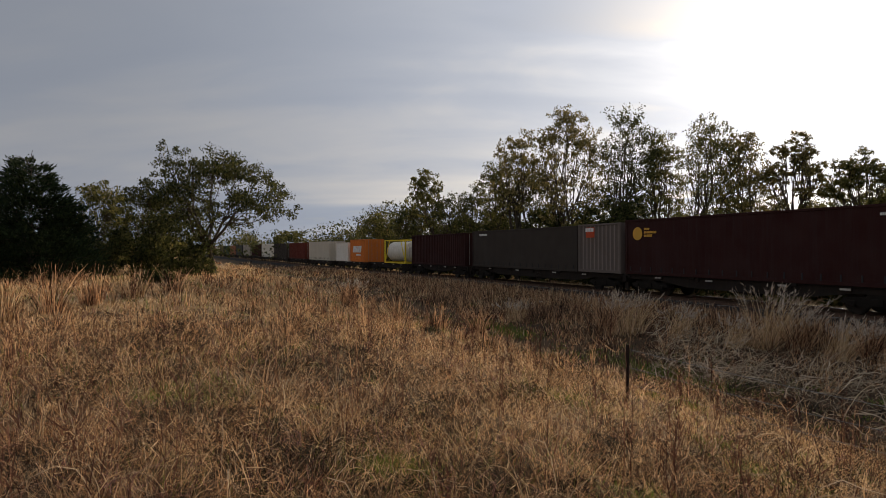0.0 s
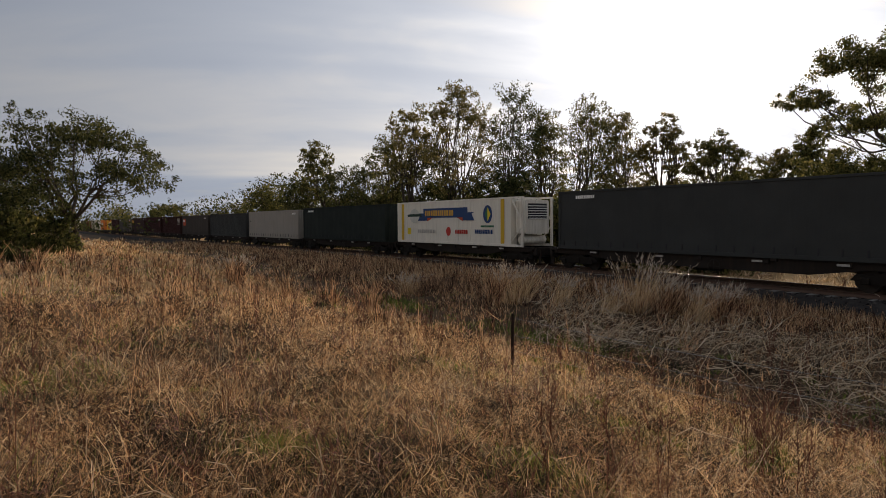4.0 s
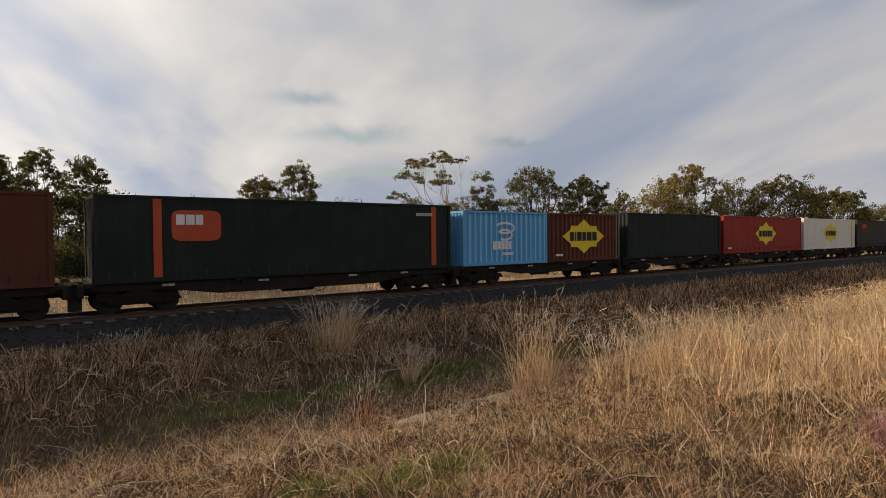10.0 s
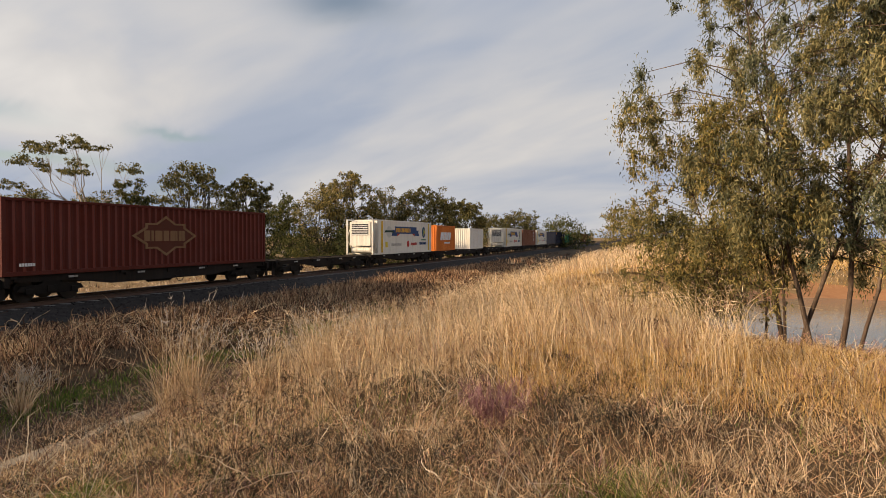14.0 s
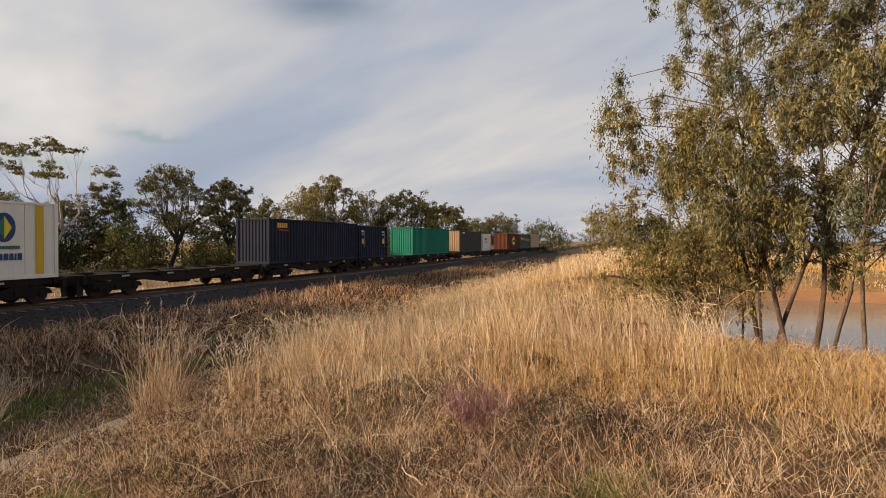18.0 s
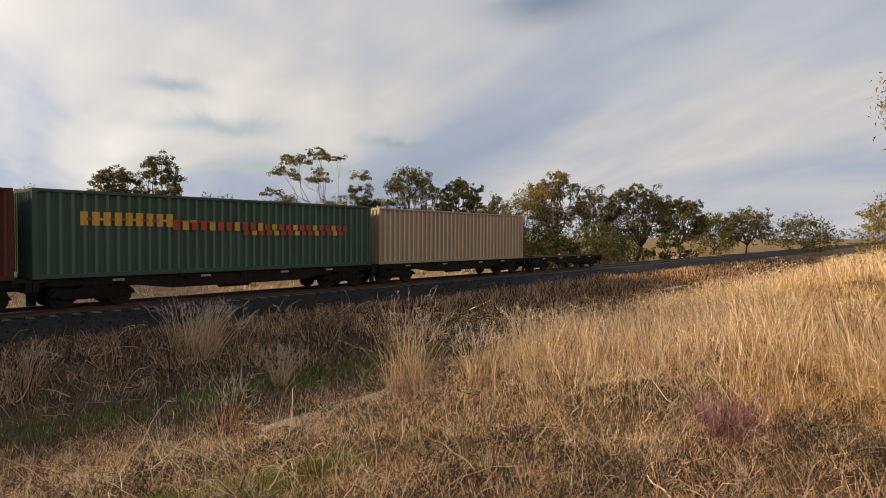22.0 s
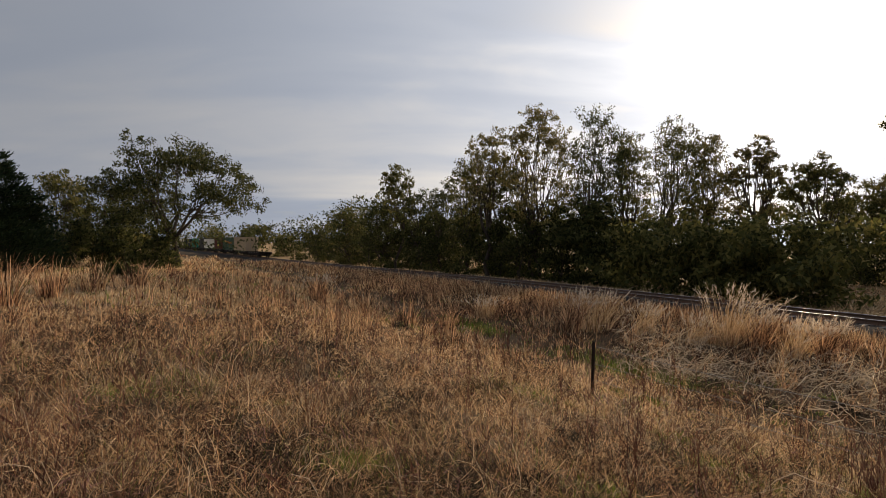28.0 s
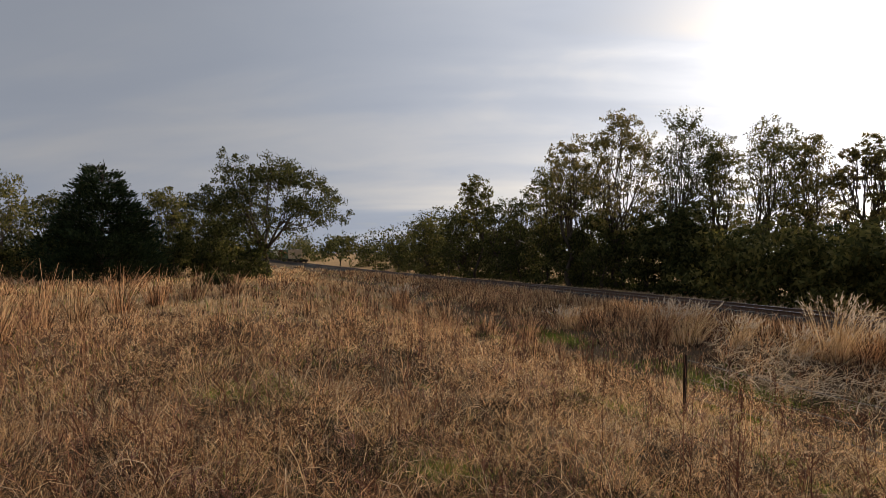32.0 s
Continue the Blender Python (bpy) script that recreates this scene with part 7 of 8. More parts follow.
    for x, out in ((x1 - 0.03, 1), (x0 + 0.03, -1)):
        s = Shape()
        if kind == "rib" and out == 1 or kind == "flat":
            ribbed_end(s, x, -HALF + 0.13, HALF - 0.13, zb, zt, out)
            part("end_wall", s, M["paint_" + end_paint] if end_paint and out == 1 else mat, root)
        else:
            for a, b in ((-HALF + 0.13, -0.01), (0.01, HALF - 0.13)):
                d = part("door", Shape().box(x - 0.03, x + 0.02, a, b, zb, zt, 0.01), mat, root)
                for f in (0.3, 0.7):
                    y = a + (b - a) * f
                    part("lock_rod", Shape().tube((x + 0.05 * out, y, zb), (x + 0.05 * out, y, zt), 0.018, n=6), M["wire"], d)
    if kind == "flat":
        n = int(L / 0.75)
        me = CACHE.get("strap")
        if me is None:
            me = CACHE["strap"] = Shape().box(-0.03, 0.03, HALF - 0.012, HALF + 0.006, 0.03, 0.42).mesh("tension_strap", M["logo_black"])
        for i in range(n):
            part("tension_strap", me, None, root, at=pose(x0 + 0.4 + (x1 - x0 - 0.8) * i / (n - 1), 0, 0))
    if end_unit:
        sg = 1 if end_unit == "lead" else -1
        xe = x1 if sg > 0 else x0
        far = xe + sg * unit
        for sy in (-HALF + 0.06, HALF - 0.06):
            part("unit_post", Shape().box(min(far, far - sg * 0.12), max(far, far - sg * 0.12), sy - 0.06, sy + 0.06, 0, h), M["white_paint"], root)
            part("unit_brace", Shape().tube((xe, sy, h - 0.15), (far, sy, h * 0.45), 0.04, n=6).tube((xe, sy, h * 0.1), (far, sy, h * 0.45), 0.04, n=6).box(min(xe, far), max(xe, far), sy - 0.05, sy + 0.05, 0, 0.14).box(min(xe, far), max(xe, far), sy - 0.05, sy + 0.05, h - 0.1, h), M["white_paint"], root)
        m_ = 0.5 * (xe + far)
        u = part("refrigeration_unit", Shape().box(m_ - 0.4, m_ + 0.4, -0.95, 0.95, 0.75, h - 0.2, 0.08), M["white_paint"], root, "white refrigeration unit")
        xo = m_ + sg * 0.41
        part("grille", Shape().box(xo - 0.02, xo + 0.02, -0.75, 0.75, h * 0.55, h - 0.4), M["logo_black"], u, "dark louvred grille")
        for k in range(6):
            z = h * 0.56 + k * (h * 0.45 - 0.45) / 6
            part("louvre", Shape().box(xo + sg * 0.02 - 0.012, xo + sg * 0.02 + 0.012, -0.74, 0.74, z, z + 0.05), M["logo_white"], u)
        part("fuel_tank", Shape().tube((m_, -0.9, 0.4), (m_, 0.9, 0.4), 0.26, n=14), M["white_paint"], u)
    decorate(root, logo, x0, x1, h)
    MOVERS.append((root, (u_lead + u_trail) / 2, dz))
    return root


def words(root, text, x, z, size):
    """Painted words on the side that faces the camera."""
    cu = bpy.data.curves.new("lettering", "FONT")
    cu.body, cu.size, cu.extrude, cu.align_x = text, size, 0.004, "CENTER"
    cu.materials.append(M["logo_white"])
    ob = new("lettering", cu)
    ob.parent = root
    ob.matrix_basis = Matrix(((-1, 0, 0, x), (0, 0, 1, HALF + 0.012), (0, 1, 0, z), (0, 0, 0, 1)))
    return tagged(ob, "white painted words")


def decorate(root, logo, x0, x1, h):
    """Marks on the side that faces the camera; the leading end is at +x."""
    L = x1 - x0
    mid = 0.5 * (x0 + x1)
    if logo in ("corner_orange", "stripe_orange"):
        x, z = x1 - (0.55 if logo == "corner_orange" else 2.2), h * 0.48
        if logo == "stripe_orange":
            for xs in (x1 - 1.9, x0 + 1.0):
                plate(root, "orange_stripe", [(xs + 0.14, 0.16), (xs - 0.14, 0.16), (xs - 0.14, h - 0.11), (xs + 0.14, h - 0.11)], "logo_orange", label="orange vertical stripe")
        plate(root, "badge", [(x - 1.0 + 0.85 * np.sign(math.cos(a)) * abs(math.cos(a)) ** 0.36, z + 0.52 + 0.55 * np.sign(math.sin(a)) * abs(math.sin(a)) ** 0.36) for a in np.linspace(0, 6.2832, 33)[:-1]], "logo_orange", label="orange panel with rounded corners")
        letters(root, "badge_lettering", x - 0.30, z + 0.55, 0.36, [0.8, 0.8, 0.7], "logo_white", 0, 0.12, HALF + 0.006)
        letters(root, "number_bars", x0 + 2.0, h * 0.82, 0.14, [0.7] * 8, "logo_grey", y=HALF)
    elif logo in ("diamond_yellow", "diamond_white", "diamond_dull"):
        g = {"diamond_yellow": "logo_yellow", "diamond_white": "logo_white", "diamond_dull": "dull_tan"}[logo]
        diamond_logo(root, mid, h * 0.52, min(L * 0.62, 3.9), h * 0.66 if L > 8 else h * 0.72, g, "logo_black" if logo != "diamond_dull" else "dull_tan")
        letters(root, "number_bars", x1 - 0.6, h * 0.12, 0.12, [0.7] * 6, "logo_white", y=HALF)
        if "insulated" in root.get("label", ""):
            plate(root, "yellow_stripe", [(x0 + 1.0, 0.16), (x0 + 0.7, 0.16), (x0 + 0.7, h - 0.11), (x0 + 1.0, h - 0.11)], "logo_yellow", label="yellow vertical stripe")
    elif logo == "letters_white":
        letters(root, "lettering", mid + 2.9, h * 0.40, h * 0.235, [1.02, 0.95, 0.9, 0.85, 0.95, 0.75, 0.28, 1.02, 0.85], "logo_white", 0, 0.2, label="row of bold white capitals")
        plate(root, "underline", [(mid + 2.9, h * 0.30), (mid - 4.1, h * 0.30), (mid - 4.1, h * 0.345), (mid + 2.9, h * 0.345)], "logo_red")
        for k in range(3):
            plate(root, "warning_plate", [(x1 - 2.5 - 3.6 * k, 0.22), (x1 - 2.75 - 3.6 * k, 0.22), (x1 - 2.75 - 3.6 * k, 0.5), (x1 - 2.5 - 3.6 * k, 0.5)], "logo_yellow", lift=0.012)
        plate(root, "flag_plate", [(x0 + 0.35, 0.95), (x0 + 0.75, 0.95), (x0 + 0.75, 1.35), (x0 + 0.35, 1.35)], "logo_red")
    elif logo == "letters_black":
        letters(root, "lettering", mid + 3.0, h * 0.42, h * 0.22, [1.0, 0.95, 0.9, 0.85, 0.95, 0.75, 0.28, 1.0, 0.85], "logo_black", 0, 0.2, label="row of bold black capitals")
        plate(root, "underline", [(mid + 2.9, h * 0.31), (mid - 3.5, h * 0.31), (mid - 3.5, h * 0.345), (mid + 2.9, h * 0.345)], "logo_red")
    elif logo == "letters_gold":
        x = mid + 3.6
        c = letters(root, "lettering", x, h * 0.42, h * 0.27, [0.62, 0.6, 0.55, 0.28, 0.4, 0.28, 0.55], "logo_grey", 0.18, 0.1, label="slanting pale letters")
        letters(root, "gold_lettering", c, h * 0.42, h * 0.30, [0.62, 0.6, 0.42, 0.28, 0.62, 0.62, 0.6, 0.3], "logo_gold", 0.18, 0.1, label="slanting gold letters")
        plate(root, "underline", [(x, h * 0.34), (x - 4.3, h * 0.34), (x - 4.3, h * 0.375), (x, h * 0.375)], "logo_gold")
        plate(root, "overline", [(c + 0.2, h * 0.745), (c - 4.9, h * 0.745), (c - 4.9, h * 0.775), (c + 0.2, h * 0.775)], "logo_gold")
        for x in (x1 - 1.6, mid + 0.2, x0 + 2.2):
            plate(root, "arrow_mark", [(x, h * 0.84), (x - 0.12, h * 0.84), (x - 0.12, h * 0.93), (x, h * 0.93)], "logo_gold", lift=0.008)
        plate(root, "label_plate", [(x1 - 0.55, h * 0.18), (x1 - 0.85, h * 0.18), (x1 - 0.85, h * 0.30), (x1 - 0.55, h * 0.30)], "logo_gold", lift=0.008)
    elif logo == "produce":
        for x in (x1 - 0.75, x0 + 0.75):
            plate(root, "yellow_stripe", [(x + 0.16, 0.16), (x - 0.16, 0.16), (x - 0.16, h - 0.11), (x + 0.16, h - 0.11)], "stripe_gold", label="yellow vertical stripe")
        x, z = mid + 0.3, h * 0.68
        plate(root, "ribbon", [(x + 3.2, z - 0.42), (x + 2.9, z), (x + 3.2, z + 0.1), (x + 2.5, z + 0.1), (x + 2.5, z + 0.42), (x - 2.5, z + 0.42), (x - 2.5, z + 0.1), (x - 3.2, z + 0.1), (x - 2.9, z), (x - 3.2, z - 0.42), (x - 2.0, z - 0.42), (x - 2.0, z - 0.22), (x + 2.0, z - 0.22), (x + 2.0, z - 0.42)], "logo_navy", label="navy ribbon banner")
        letters(root, "ribbon_lettering", x + 2.3, z - 0.1, 0.38, [0.55, 0.3, 0.62, 0.6, 0.55, 0.6, 0.6, 0.25, 0.55, 0.6, 0.6, 0.62, 0.55], "logo_gold", 0, 0.22, HALF + 0.006, spread=0.86)
        for sx in (-1, 1):
            plate(root, "ribbon_fold", [(x + sx * 2.0, z - 0.22), (x + sx * 1.4, z - 0.22), (x + sx * 2.0, z - 0.46)], "logo_orange", lift=0.01)
        r = [(mid + 3.95 + 0.62 * math.cos(a), z - 0.08 + 0.5 * math.sin(a)) for a in np.linspace(0, 6.2832, 25)[:-1]]
        plate(root, "globe", r, "pale_grey")
        plate(root, "globe_band", [(mid + 4.95, z - 0.16), (mid + 4.8, z - 0.06), (mid + 4.95, z + 0.02), (mid + 4.5, z + 0.06), (mid + 3.4, z + 0.06), (mid + 2.95, z + 0.02), (mid + 3.1, z - 0.06), (mid + 2.95, z - 0.16), (mid + 3.4, z - 0.12), (mid + 4.5, z - 0.12)], "paint_rib_green", lift=0.008)
        r = [(x0 + 2.1 + 0.42 * math.cos(a), z - 0.05 + 0.55 * math.sin(a)) for a in np.linspace(0, 6.2832, 25)[:-1]]
        plate(root, "oval_emblem", r, "logo_navy")
        plate(root, "leaf_half", [(x0 + 2.1, z + 0.38), (x0 + 2.38, z - 0.05), (x0 + 2.1, z - 0.48)], "logo_green", lift=0.01)
        plate(root, "leaf_half", [(x0 + 2.1, z + 0.38), (x0 + 1.82, z - 0.05), (x0 + 2.1, z - 0.48)], "logo_yellow", lift=0.01)
        letters(root, "caption", x0 + 2.75, z - 0.85, 0.12, [0.8] * 11, "logo_green")
        z = h * 0.24
        letters(root, "slogan", mid + 3.5, z, 0.24, [0.6, 0.25, 0.25, 0.0, 0.6, 0.25, 0.5, 0.25, 0.5, 0.25, 0.5, 0.5, 0.5, 0.0, 0.5, 0.35], "logo_grey", 0, 0.2)
        r = [(mid - 0.15 + 0.26 * math.cos(a), z + 0.14 + 0.3 * math.sin(a)) for a in np.linspace(0, 6.2832, 17)[:-1]]
        plate(root, "red_emblem", r, "logo_red", label="red shield emblem")
        letters(root, "red_lettering", mid - 0.9, z, 0.25, [0.6, 0.25, 0.65, 0.65, 0.6, 0.65, 0.6], "logo_red", 0, 0.2)
        letters(root, "dark_lettering", mid - 2.95, z + 0.03, 0.25, [0.65, 0.6, 0.6, 0.55, 0.6, 0.65, 0.55, 0.25, 0.65], "logo_navy", 0, 0.2)
        plate(root, "label_plate", [(x1 - 1.4, h * 0.2), (x1 - 1.85, h * 0.2), (x1 - 1.85, h * 0.36), (x1 - 1.4, h * 0.36)], "logo_yellow", lift=0.008)
    elif logo == "dull_badge":
        x = x1 - 1.4
        plate(root, "badge", [(x - 1.05 + 0.95 * np.sign(math.cos(a)) * abs(math.cos(a)) ** 0.36, h * 0.68 + 0.55 * np.sign(math.sin(a)) * abs(math.sin(a)) ** 0.36) for a in np.linspace(0, 6.2832, 33)[:-1]], "paint_oxide", label="faded red-brown panel")
        letters(root, "badge_lettering", x - 0.2, h * 0.70, 0.42, [0.9, 0.9, 0.8], "logo_orange", 0, 0.2, HALF + 0.006)
    elif logo == "small_plate":
        plate(root, "orange_plate", [(x1 - 0.75, h * 0.72), (x1 - 1.55, h * 0.72), (x1 - 1.55, h * 0.93), (x1 - 0.75, h * 0.93)], "logo_orange", label="small orange plate")
        letters(root, "plate_lettering", x1 - 0.72, h * 0.84, 0.22, [1.0, 1.0, 1.0], "logo_white", 0, 0.2, HALF + 0.006)
    elif logo == "vents":
        for k in range(6):
            z = h * (0.55 + 0.066 * k)
            plate(root, "vent_slat", [(x0 + 1.75, z), (x0 + 0.2, z), (x0 + 0.2, z + 0.075), (x0 + 1.75, z + 0.075)], "logo_grey", lift=0.01, label="pale horizontal vent slat")
        letters(root, "number_bars", x1 - 0.6, h * 0.88, 0.12, [0.7] * 4, "logo_white", y=HALF)
    elif logo == "red_bars":
        for k in range(3):
            x = x0 + 1.15 + 0.42 * k
            plate(root, "red_bar", [(x + 0.09, h * 0.36), (x - 0.09, h * 0.36), (x - 0.09, h * 0.72), (x + 0.09, h * 0.72)], "paint_brick", lift=0.01, label="faded red vertical bar")
        for k in range(2):
            x = x0 + 1.2 + 0.8 * k
            plate(root, "white_plate", [(x + 0.13, h * 0.80), (x - 0.13, h * 0.80), (x - 0.13, h * 0.87), (x + 0.13, h * 0.87)], "logo_white", lift=0.01)
        letters(root, "number_bars", x1 - 0.6, h * 0.88, 0.12, [0.7] * 4, "logo_grey", y=HALF)
    elif logo == "round_gold":
        r = [(x1 - 0.95 + 0.36 * math.cos(a), h * 0.74 + 0.36 * math.sin(a)) for a in np.linspace(0, 6.2832, 25)[:-1]]
        plate(root, "round_badge", r, "logo_gold", label="round gold badge")
        for k in range(3):
            letters(root, "small_lettering", x1 - 1.45, h * 0.80 - 0.18 * k, 0.12, [0.7] * (4, 9, 6)[k], "logo_gold")
        letters(root, "number_bars", x0 + 1.3, h * 0.86, 0.1, [0.6] * 5, "logo_white")
    elif logo == "script_white":
        x, z = mid + 0.2, h * 0.60
        for r0, zz in ((0.72, 0.25), (0.55, -0.1)):
            s = [(x + r0 * math.cos(a), z + zz + 0.32 * math.sin(a)) for a in np.linspace(0.5, 5.3, 14)] + [(x + (r0 - 0.1) * math.cos(a), z + zz + 0.2 * math.sin(a)) for a in np.linspace(5.3, 0.5, 14)]
            plate(root, "swirl", s, "logo_white", label="white swirl emblem")
        letters(root, "lettering", x + 0.85, z - 0.85, 0.42, [0.75, 0.5, 0.5, 0.45, 0.45], "logo_white", 0, 0.1)
        letters(root, "small_lettering", x + 0.2, z - 1.15, 0.14, [0.8] * 6, "logo_white", 0.15)
    elif logo == "big_white_slant":
        letters(root, "lettering", mid + 1.9, h * 0.42, 0.85, [0.8, 0.5, 0.5, 0.3, 0.6, 0.7], "logo_white", 0.3, 0.1, label="large slanting white letters")
        letters(root, "small_lettering", mid + 0.6, h * 0.28, 0.17, [0.8] * 12, "logo_white", 0.2)
    elif logo == "wolf":
        r = [(mid + 1.6 + 0.85 * math.cos(a), h * 0.66 + 0.85 * math.sin(a)) for a in np.linspace(0, 6.2832, 25)[:-1]]
        plate(root, "round_badge", r, "logo_white", label="round white badge")
        plate(root, "badge_mark", [(mid + 2.1, h * 0.66 - 0.5), (mid + 1.2, h * 0.66 - 0.55), (mid + 1.0, h * 0.66 + 0.3), (mid + 1.7, h * 0.66 + 0.6)], "logo_navy", lift=0.01)
        letters(root, "number_bars", x0 + 1.0, h * 0.75, 0.1, [0.6] * 3, "logo_white")
        plate(root, "label_plate", [(x0 + 0.9, h * 0.26), (x0 + 0.45, h * 0.26), (x0 + 0.45, h * 0.40), (x0 + 0.9, h * 0.40)], "logo_yellow", lift=0.008)
    elif logo == "side_words":
        for x in (x1 - 0.7, x0 + 0.95):
            words(root, "HIRE", x + 0.06, h * 0.80, 0.22)
            words(root, "ME", x + 0.06, h * 0.71, 0.22)
            plate(root, "badge", [(x + 0.2, h * 0.45), (x - 0.2, h * 0.45), (x - 0.2, h * 0.57), (x, h * 0.64), (x + 0.2, h * 0.57)], "logo_gold")
            plate(root, "white_strip", [(x - 0.33, h * 0.35), (x - 0.37, h * 0.35), (x - 0.37, h * 0.85), (x - 0.33, h * 0.85)], "logo_white")
    elif logo == "corner_word":
        letters(root, "lettering", x1 - 0.9, h * 0.80, 0.32, [0.6, 0.6, 0.6, 0.6, 0.6], "logo_gold", 0, 0.12)
        plate(root, "underline", [(x1 - 1.0, h * 0.745), (x1 - 2.2, h * 0.735), (x1 - 2.2, h * 0.755), (x1 - 1.0, h * 0.765)], "logo_red")
    elif logo in ("old_stripe", "worn_stripe"):
        for za, zb, a, b, m in ((0.60, 0.76, 1.4, 4.6, "paint_oxide"), (0.56, 0.68, 4.6, 8.6, "paint_oxide"), (0.66, 0.69, 1.6, 6.4, "faded_gold"), (0.58, 0.66, 8.6, 13.2, "faded_gold"), (0.50, 0.57, 7.6, 13.2, "paint_oxide")):
            k = L / 14.8
            n = max(1, int(round((b - a) * k / 0.36)))
            for q in range(n):      # worn away on the crowns of the ribs
                xa = x1 - a * k - 0.36 * q
                if logo == "worn_stripe":
                    m = "logo_gold" if q % 3 == 1 or zb > 0.75 else "logo_orange"
                plate(root, "faded_stripe", [(xa, za * h), (xa - 0.24, za * h), (xa - 0.24, zb * h), (xa, zb * h)], m, lift=-0.022)
    elif logo == "tall_letters":
        for k, z in enumerate((0.75, 0.52, 0.29)):
            letters(root, "lettering", x0 + 2.4, h * z, 0.42, [0.7], "logo_white")
    elif logo == "white_mark":
        letters(root, "lettering", x0 + 1.5, h * 0.84, 0.18, [0.7] * 6, "logo_white")
        letters(root, "side_lettering", x1 - 0.5, h * 0.6, 0.14, [0.6] * 3, "logo_black")
    elif logo == "number":
        letters(root, "number_bars", x1 - 1.2, h * 0.86, 0.16, [0.65] * 4 + [0.0] + [0.6] * 6, "logo_white")


MOVERS = []
W, G = "white", "grey"


def train():
    R = "oxide"
    C = container
    # front of the train
    cols = ["beige", "brick", "slate", "white", "maroon", "grey", "charcoal", "brown", "rib_green", "slate", "white", "oxide", "charcoal", "grey", "maroon", "blue"]
    u = 101.0
    for i, c in enumerate(cols):
        C(u + 14.4 + i * 15.4, u + 1.8 + i * 15.4, 2.9, "rib" if i % 3 else "flat", c, "weathered %s freight container far along the train" % c.replace("_", " "))
        wagon(u + 14.9 + i * 15.4, u + 0.6 + i * 15.4)
    C(99.5, 93.6, 2.6, "rib", "white", "white twenty-foot freight container")
    C(92.6, 86.6, 2.9, "rib", "orange", "orange twenty-foot freight container with white lettering", "big_white_slant")
    wagon(100.0, 86.2)
    C(79.9, 73.8, 2.6, "tank", "white", "white tank container in a yellow frame")
    wagon(85.4, 72.6)
    C(72.0, 60.6, 2.9, "rib", "maroon", "dark red corrugated freight container")
    wagon(72.2, 60.2)
    C(59.2, 45.4, 2.9, "flat", "slate", "grey curtain-sided freight container", "number")
    C(45.2, 41.4, 2.9, "rib", "dust", "short dusty grey ribbed container with an orange plate", "small_plate")
    wagon(59.5, 41.3)
    C(41.0, 26.6, 2.98, "flat", "maroon", "dark maroon container with a round gold badge", "round_gold")
    wagon(41.15, 26.3)
    C(25.6, 10.6, 2.98, "rib", "maroon", "dark maroon corrugated freight container with red bars", "red_bars")
    wagon(25.9, 10.2)
    C(9.6, -4.0, 2.98, "rib", "maroon", "dark maroon corrugated container with pale vents", "vents")
    wagon(9.9, -4.4)
    C(-5.2, -20.4, 2.98, "flat", "slate", "grey curtain-sided container with an orange badge", "corner_orange")
    wagon(-4.9, -20.8)
    C(-21.4, -36.8, 2.98, "rib", "charcoal", "charcoal corrugated steel freight container")
    wagon(-21.1, -37.2)
    C(-38.0, -53.0, 2.98, "flat", "grey", "stained pale grey curtain-sided container", "white_mark")
    wagon(-37.6, -53.4)
    C(-54.6, -70.4, 2.98, "flat", "dark_green", "dark green curtain-sided freight container", "number")
    wagon(-54.2, -70.8)
    C(-72.3, -85.8, 2.9, "reefer", "white", "white insulated container with navy ribbon and refrigeration unit", "produce", "trail")
    wagon(-71.8, -86.8)
    C(-88.6, -104.6, 2.98, "flat", "charcoal", "dark grey curtain-sided freight container", "number")
    wagon(-88.0, -105.2)
    C(-106.8, -119.6, 2.98, "rib", "blue", "blue container with a round white badge", "wolf")
    wagon(-106.3, -120.0)
    C(-120.7, -133.5, 2.9, "rib", "tan", "tan corrugated freight container")
    wagon(-120.4, -134.2)
    C(-135.75, -148.5, 2.27, "rib", "cream", "cream corrugated container with bold black letters", "letters_black")
    wagon(-135.0, -149.2, "deep")
    C(-150.2, -163.8, 2.98, "rib", "maroon", "dark red container with a round gold badge", "round_gold")
    wagon(-149.9, -164.0)
    C(-164.3, -177.0, 2.98, "flat", "dark_green", "dark green curtain-sided container with an orange badge", "corner_orange")
    wagon(-164.3, -177.6)
    C(-178.4, -194.0, 2.98, "flat", "slate", "dusty grey curtain-sided container with an orange badge", "corner_orange")
    wagon(-178.1, -194.4)
    C(-195.0, -209.8, 2.98, "rib", "rib_green", "green corrugated container with a faded orange stripe", "old_stripe")
    wagon(-194.8, -210.1)
    C(-210.6, -226.1, 2.98, "flat", "slate", "dusty grey curtain-sided container with an orange badge", "corner_orange")
    wagon(-210.4, -226.3)
    C(-226.6, -242.0, 2.98, "rib", "night", "dark navy container with slanting gold letters", "letters_gold")
    wagon(-226.5, -242.2)
    C(-242.6, -257.8, 2.98, "rib", "crimson", "crimson container with a white diamond badge", "diamond_white")
    wagon(-242.4, -258.0)
    C(-258.4, -271.6, 2.98, "flat", "night", "black curtain-sided container with white letters and red line", "letters_white")
    wagon(-258.3, -272.0)
    C(-272.8, -287.4, 2.98, "reefer", "white", "white insulated container with navy ribbon banner", "produce", "trail")
    wagon(-272.5, -287.8)
    C(-288.4, -302.7, 2.98, "flat", "oxide", "rust-red container with a dull diamond badge", "diamond_dull")
    wagon(-288.1, -303.0)
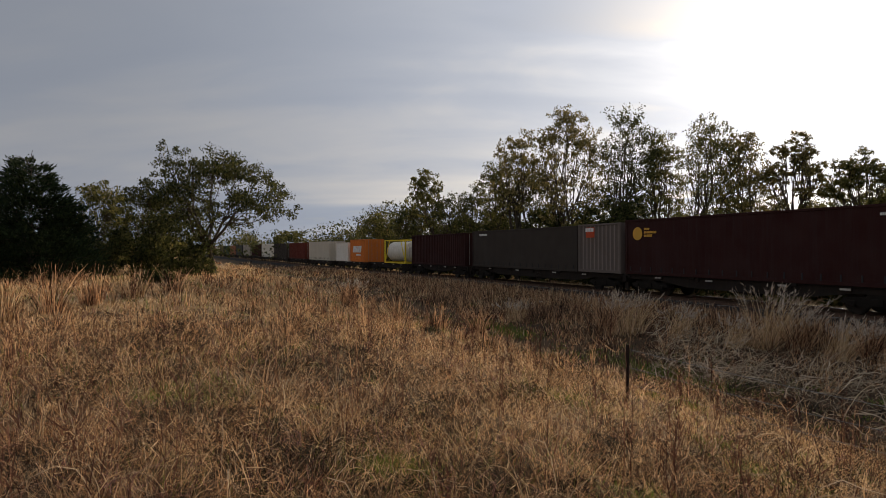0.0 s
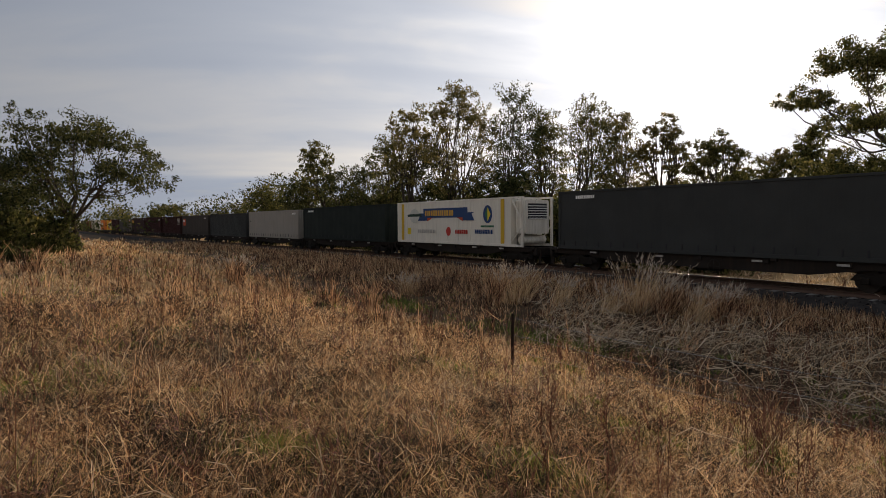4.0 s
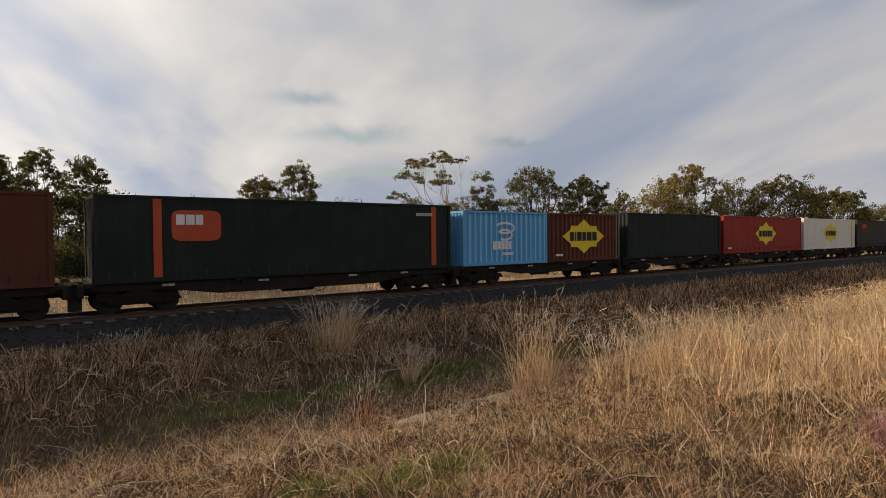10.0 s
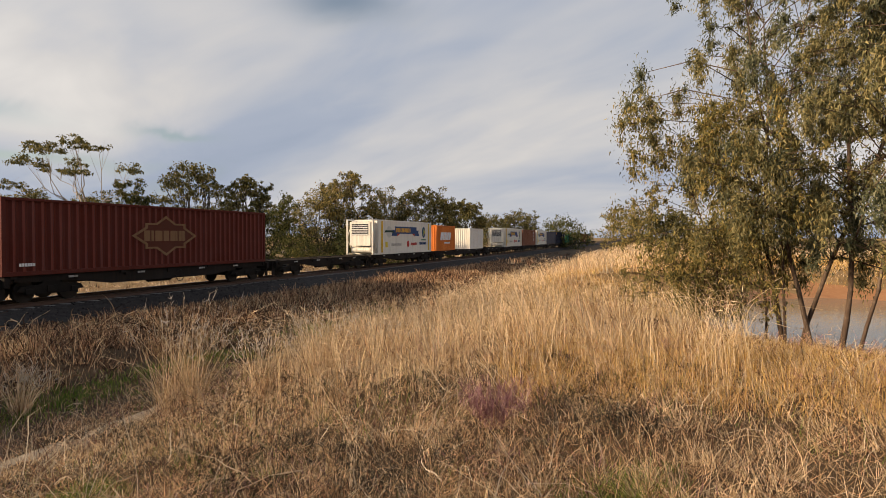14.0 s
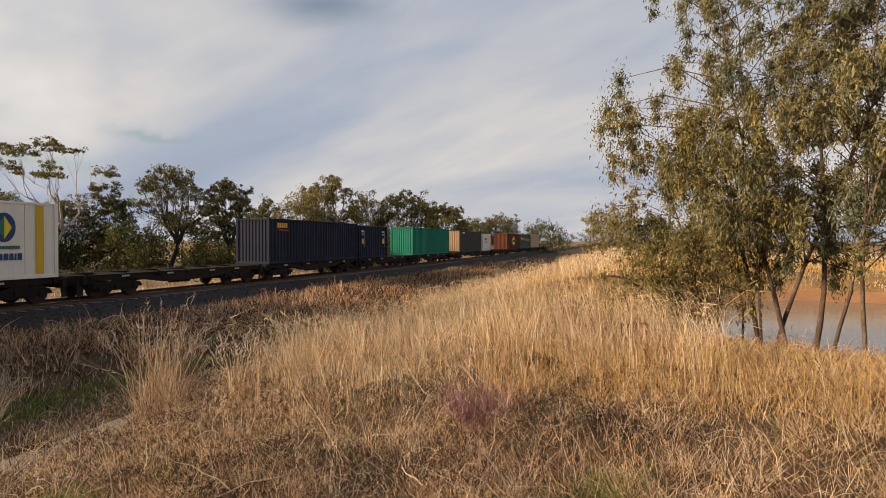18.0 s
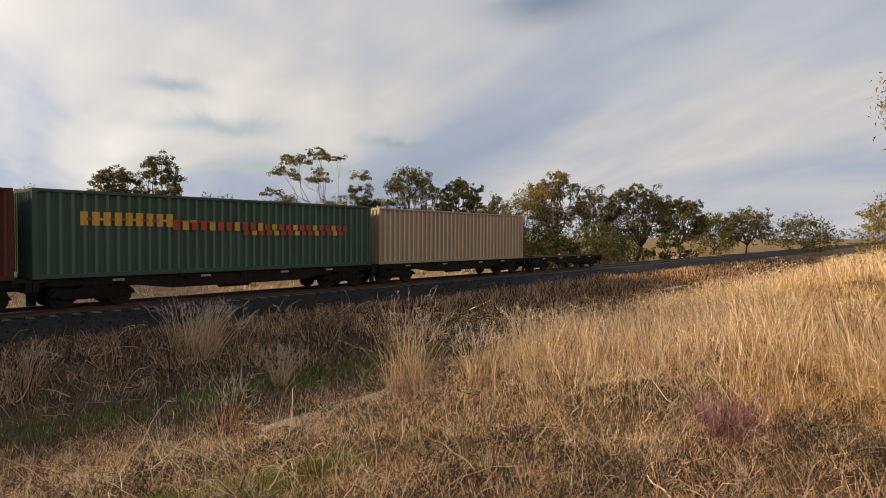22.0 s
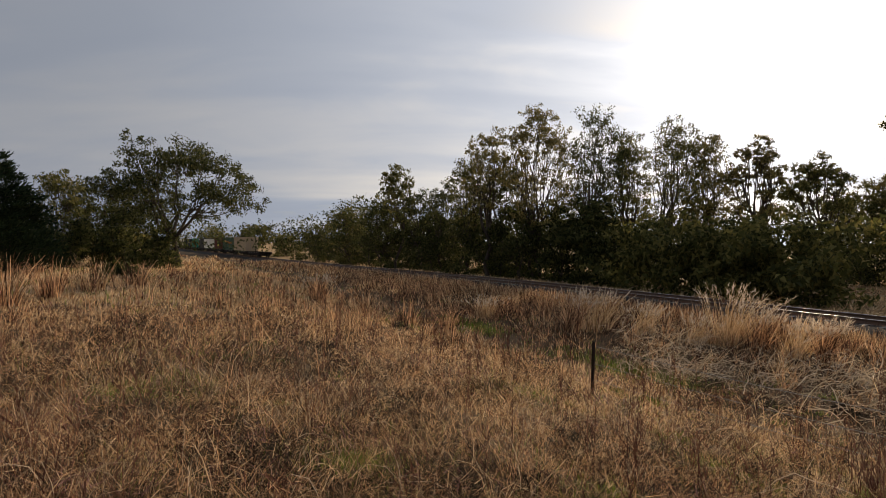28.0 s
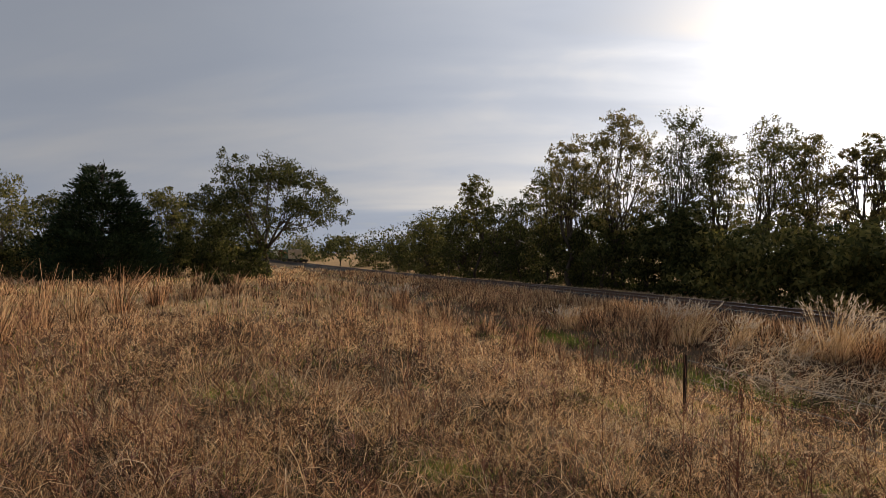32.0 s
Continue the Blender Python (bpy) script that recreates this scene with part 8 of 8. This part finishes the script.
    C(-303.8, -318.6, 2.98, "flat", "dark_green", "dark green curtain-sided container with orange badge and stripes", "stripe_orange")
    wagon(-303.4, -318.9)
    C(-319.4, -325.4, 2.75, "rib", "sky_blue", "light blue twenty-foot container with white swirl", "script_white")
    C(-325.5, -331.6, 2.75, "rib", "oxide", "red twenty-foot container with a yellow diamond badge", "diamond_yellow")
    wagon(-319.1, -332.0)
    C(-332.8, -344.4, 2.9, "flat", "dark_green", "dark green curtain-sided freight container", "")
    wagon(-332.5, -344.6)
    C(-345.0, -359.2, 2.9, "flat", "red", "red container with a yellow diamond badge", "diamond_yellow")
    wagon(-344.9, -359.4)
    C(-359.8, -373.1, 2.9, "reefer", "white", "white insulated container with a yellow diamond badge", "diamond_yellow")
    wagon(-359.6, -373.4)
    C(-373.9, -387.2, 2.9, "flat", "slate", "dusty grey curtain-sided container with faded salmon letters", "dull_badge")
    wagon(-373.7, -387.6)
    C(-387.7, -393.5, 2.9, "rib", "oxide", "red twenty-foot container with a yellow diamond badge", "diamond_yellow")
    C(-393.6, -399.0, 2.75, "rib", "teal", "dark teal twenty-foot freight container")
    wagon(-388.0, -399.6)
    C(-400.1, -414.6, 2.98, "reefer", "beige", "dirty white insulated container with refrigeration unit", "", "lead")
    wagon(-400.0, -415.0)
    wagon(-415.7, -428.0)
    C(-428.5, -443.4, 2.9, "rib", "brick", "red corrugated container with a dull diamond badge", "diamond_dull")
    wagon(-428.7, -443.7)
    wagon(-444.6, -456.6)
    C(-457.4, -470.6, 2.95, "reefer", "white", "white insulated container with navy ribbon and refrigeration unit", "produce", "lead")
    wagon(-457.2, -471.2)
    C(-472.2, -478.2, 2.75, "rib", "orange", "orange twenty-foot container with slanting white letters", "big_white_slant")
    C(-484.2, -490.2, 2.6, "rib", "white", "white corrugated twenty-foot container", "tall_letters")
    wagon(-472.0, -490.8)
    wagon(-491.6, -501.6)
    C(-502.4, -516.0, 2.95, "reefer", "white", "white insulated container with navy ribbon and refrigeration unit", "produce", "lead")
    wagon(-502.2, -516.3)
    C(-517.0, -529.8, 2.9, "rib", "brown", "brown corrugated container with tall white letters", "tall_letters")
    wagon(-516.8, -530.0)
    C(-530.6, -543.7, 2.95, "reefer", "white", "white insulated container with navy ribbon and refrigeration unit", "produce", "lead")
    wagon(-530.4, -544.0)
    wagon(-544.9, -557.0)
    C(-557.7, -569.9, 2.9, "rib", "navy", "navy corrugated container with a small gold word", "corner_word")
    wagon(-557.5, -570.0)
    C(-570.2, -576.0, 2.75, "rib", "navy", "navy twenty-foot container with white lettering", "side_words")
    wagon(-570.3, -582.0)
    C(-582.5, -595.0, 2.9, "rib", "emerald", "bright green corrugated freight container")
    wagon(-582.3, -595.6)
    C(-599.9, -611.6, 2.9, "rib", "olive_grey", "grey-brown corrugated freight container with a beige end", "number", end_paint="tan")
    C(-612.0, -618.2, 2.6, "box_tank", "white", "white bulk tank container with a ladder")
    wagon(-598.6, -618.6)
    wagon(-619.4, -630.8)
    C(-631.7, -644.8, 2.9, "rib", "oxide", "red corrugated container with a yellow diamond badge", "diamond_yellow")
    wagon(-631.5, -645.2)
    C(-645.3, -659.8, 2.95, "rib", "faded_green", "green corrugated container with a faded orange stripe", "worn_stripe")
    wagon(-645.4, -660.0)
    C(-660.4, -674.0, 2.95, "rib", "old_cream", "cream corrugated container with rust streaks", "")
    wagon(-660.2, -674.3)
    wagon(-675.0, -686.4)


train()

# how far the train has come at each time, metres along the track
TRAVEL = [(0.0, -14.6), (1.0, 16.4), (2.0, 47.8), (2.5, 63.7), (4.5, 127.3), (6.0, 175.4), (7.5, 223.5), (9.0, 270.4), (10.0, 301.0), (11.0, 330.0), (12.0, 358.3), (13.0, 386.4), (14.0, 414.1), (15.5, 455.9),
          (17.5, 512.0), (19.0, 554.3), (20.5, 597.0), (22.0, 639.4), (23.0, 668.9), (24.0, 698.6), (25.0, 729.1), (26.0, 758.2), (27.2, 785.6), (28.5, 809.6), (29.0, 817.0), (30.0, 833.0), (32.0, 859.0)]


def motions():
    for thing, u, dz in MOVERS:
        walk(thing, [(t, track_pose(u + d, dz)) for t, d in TRAVEL])


motions()
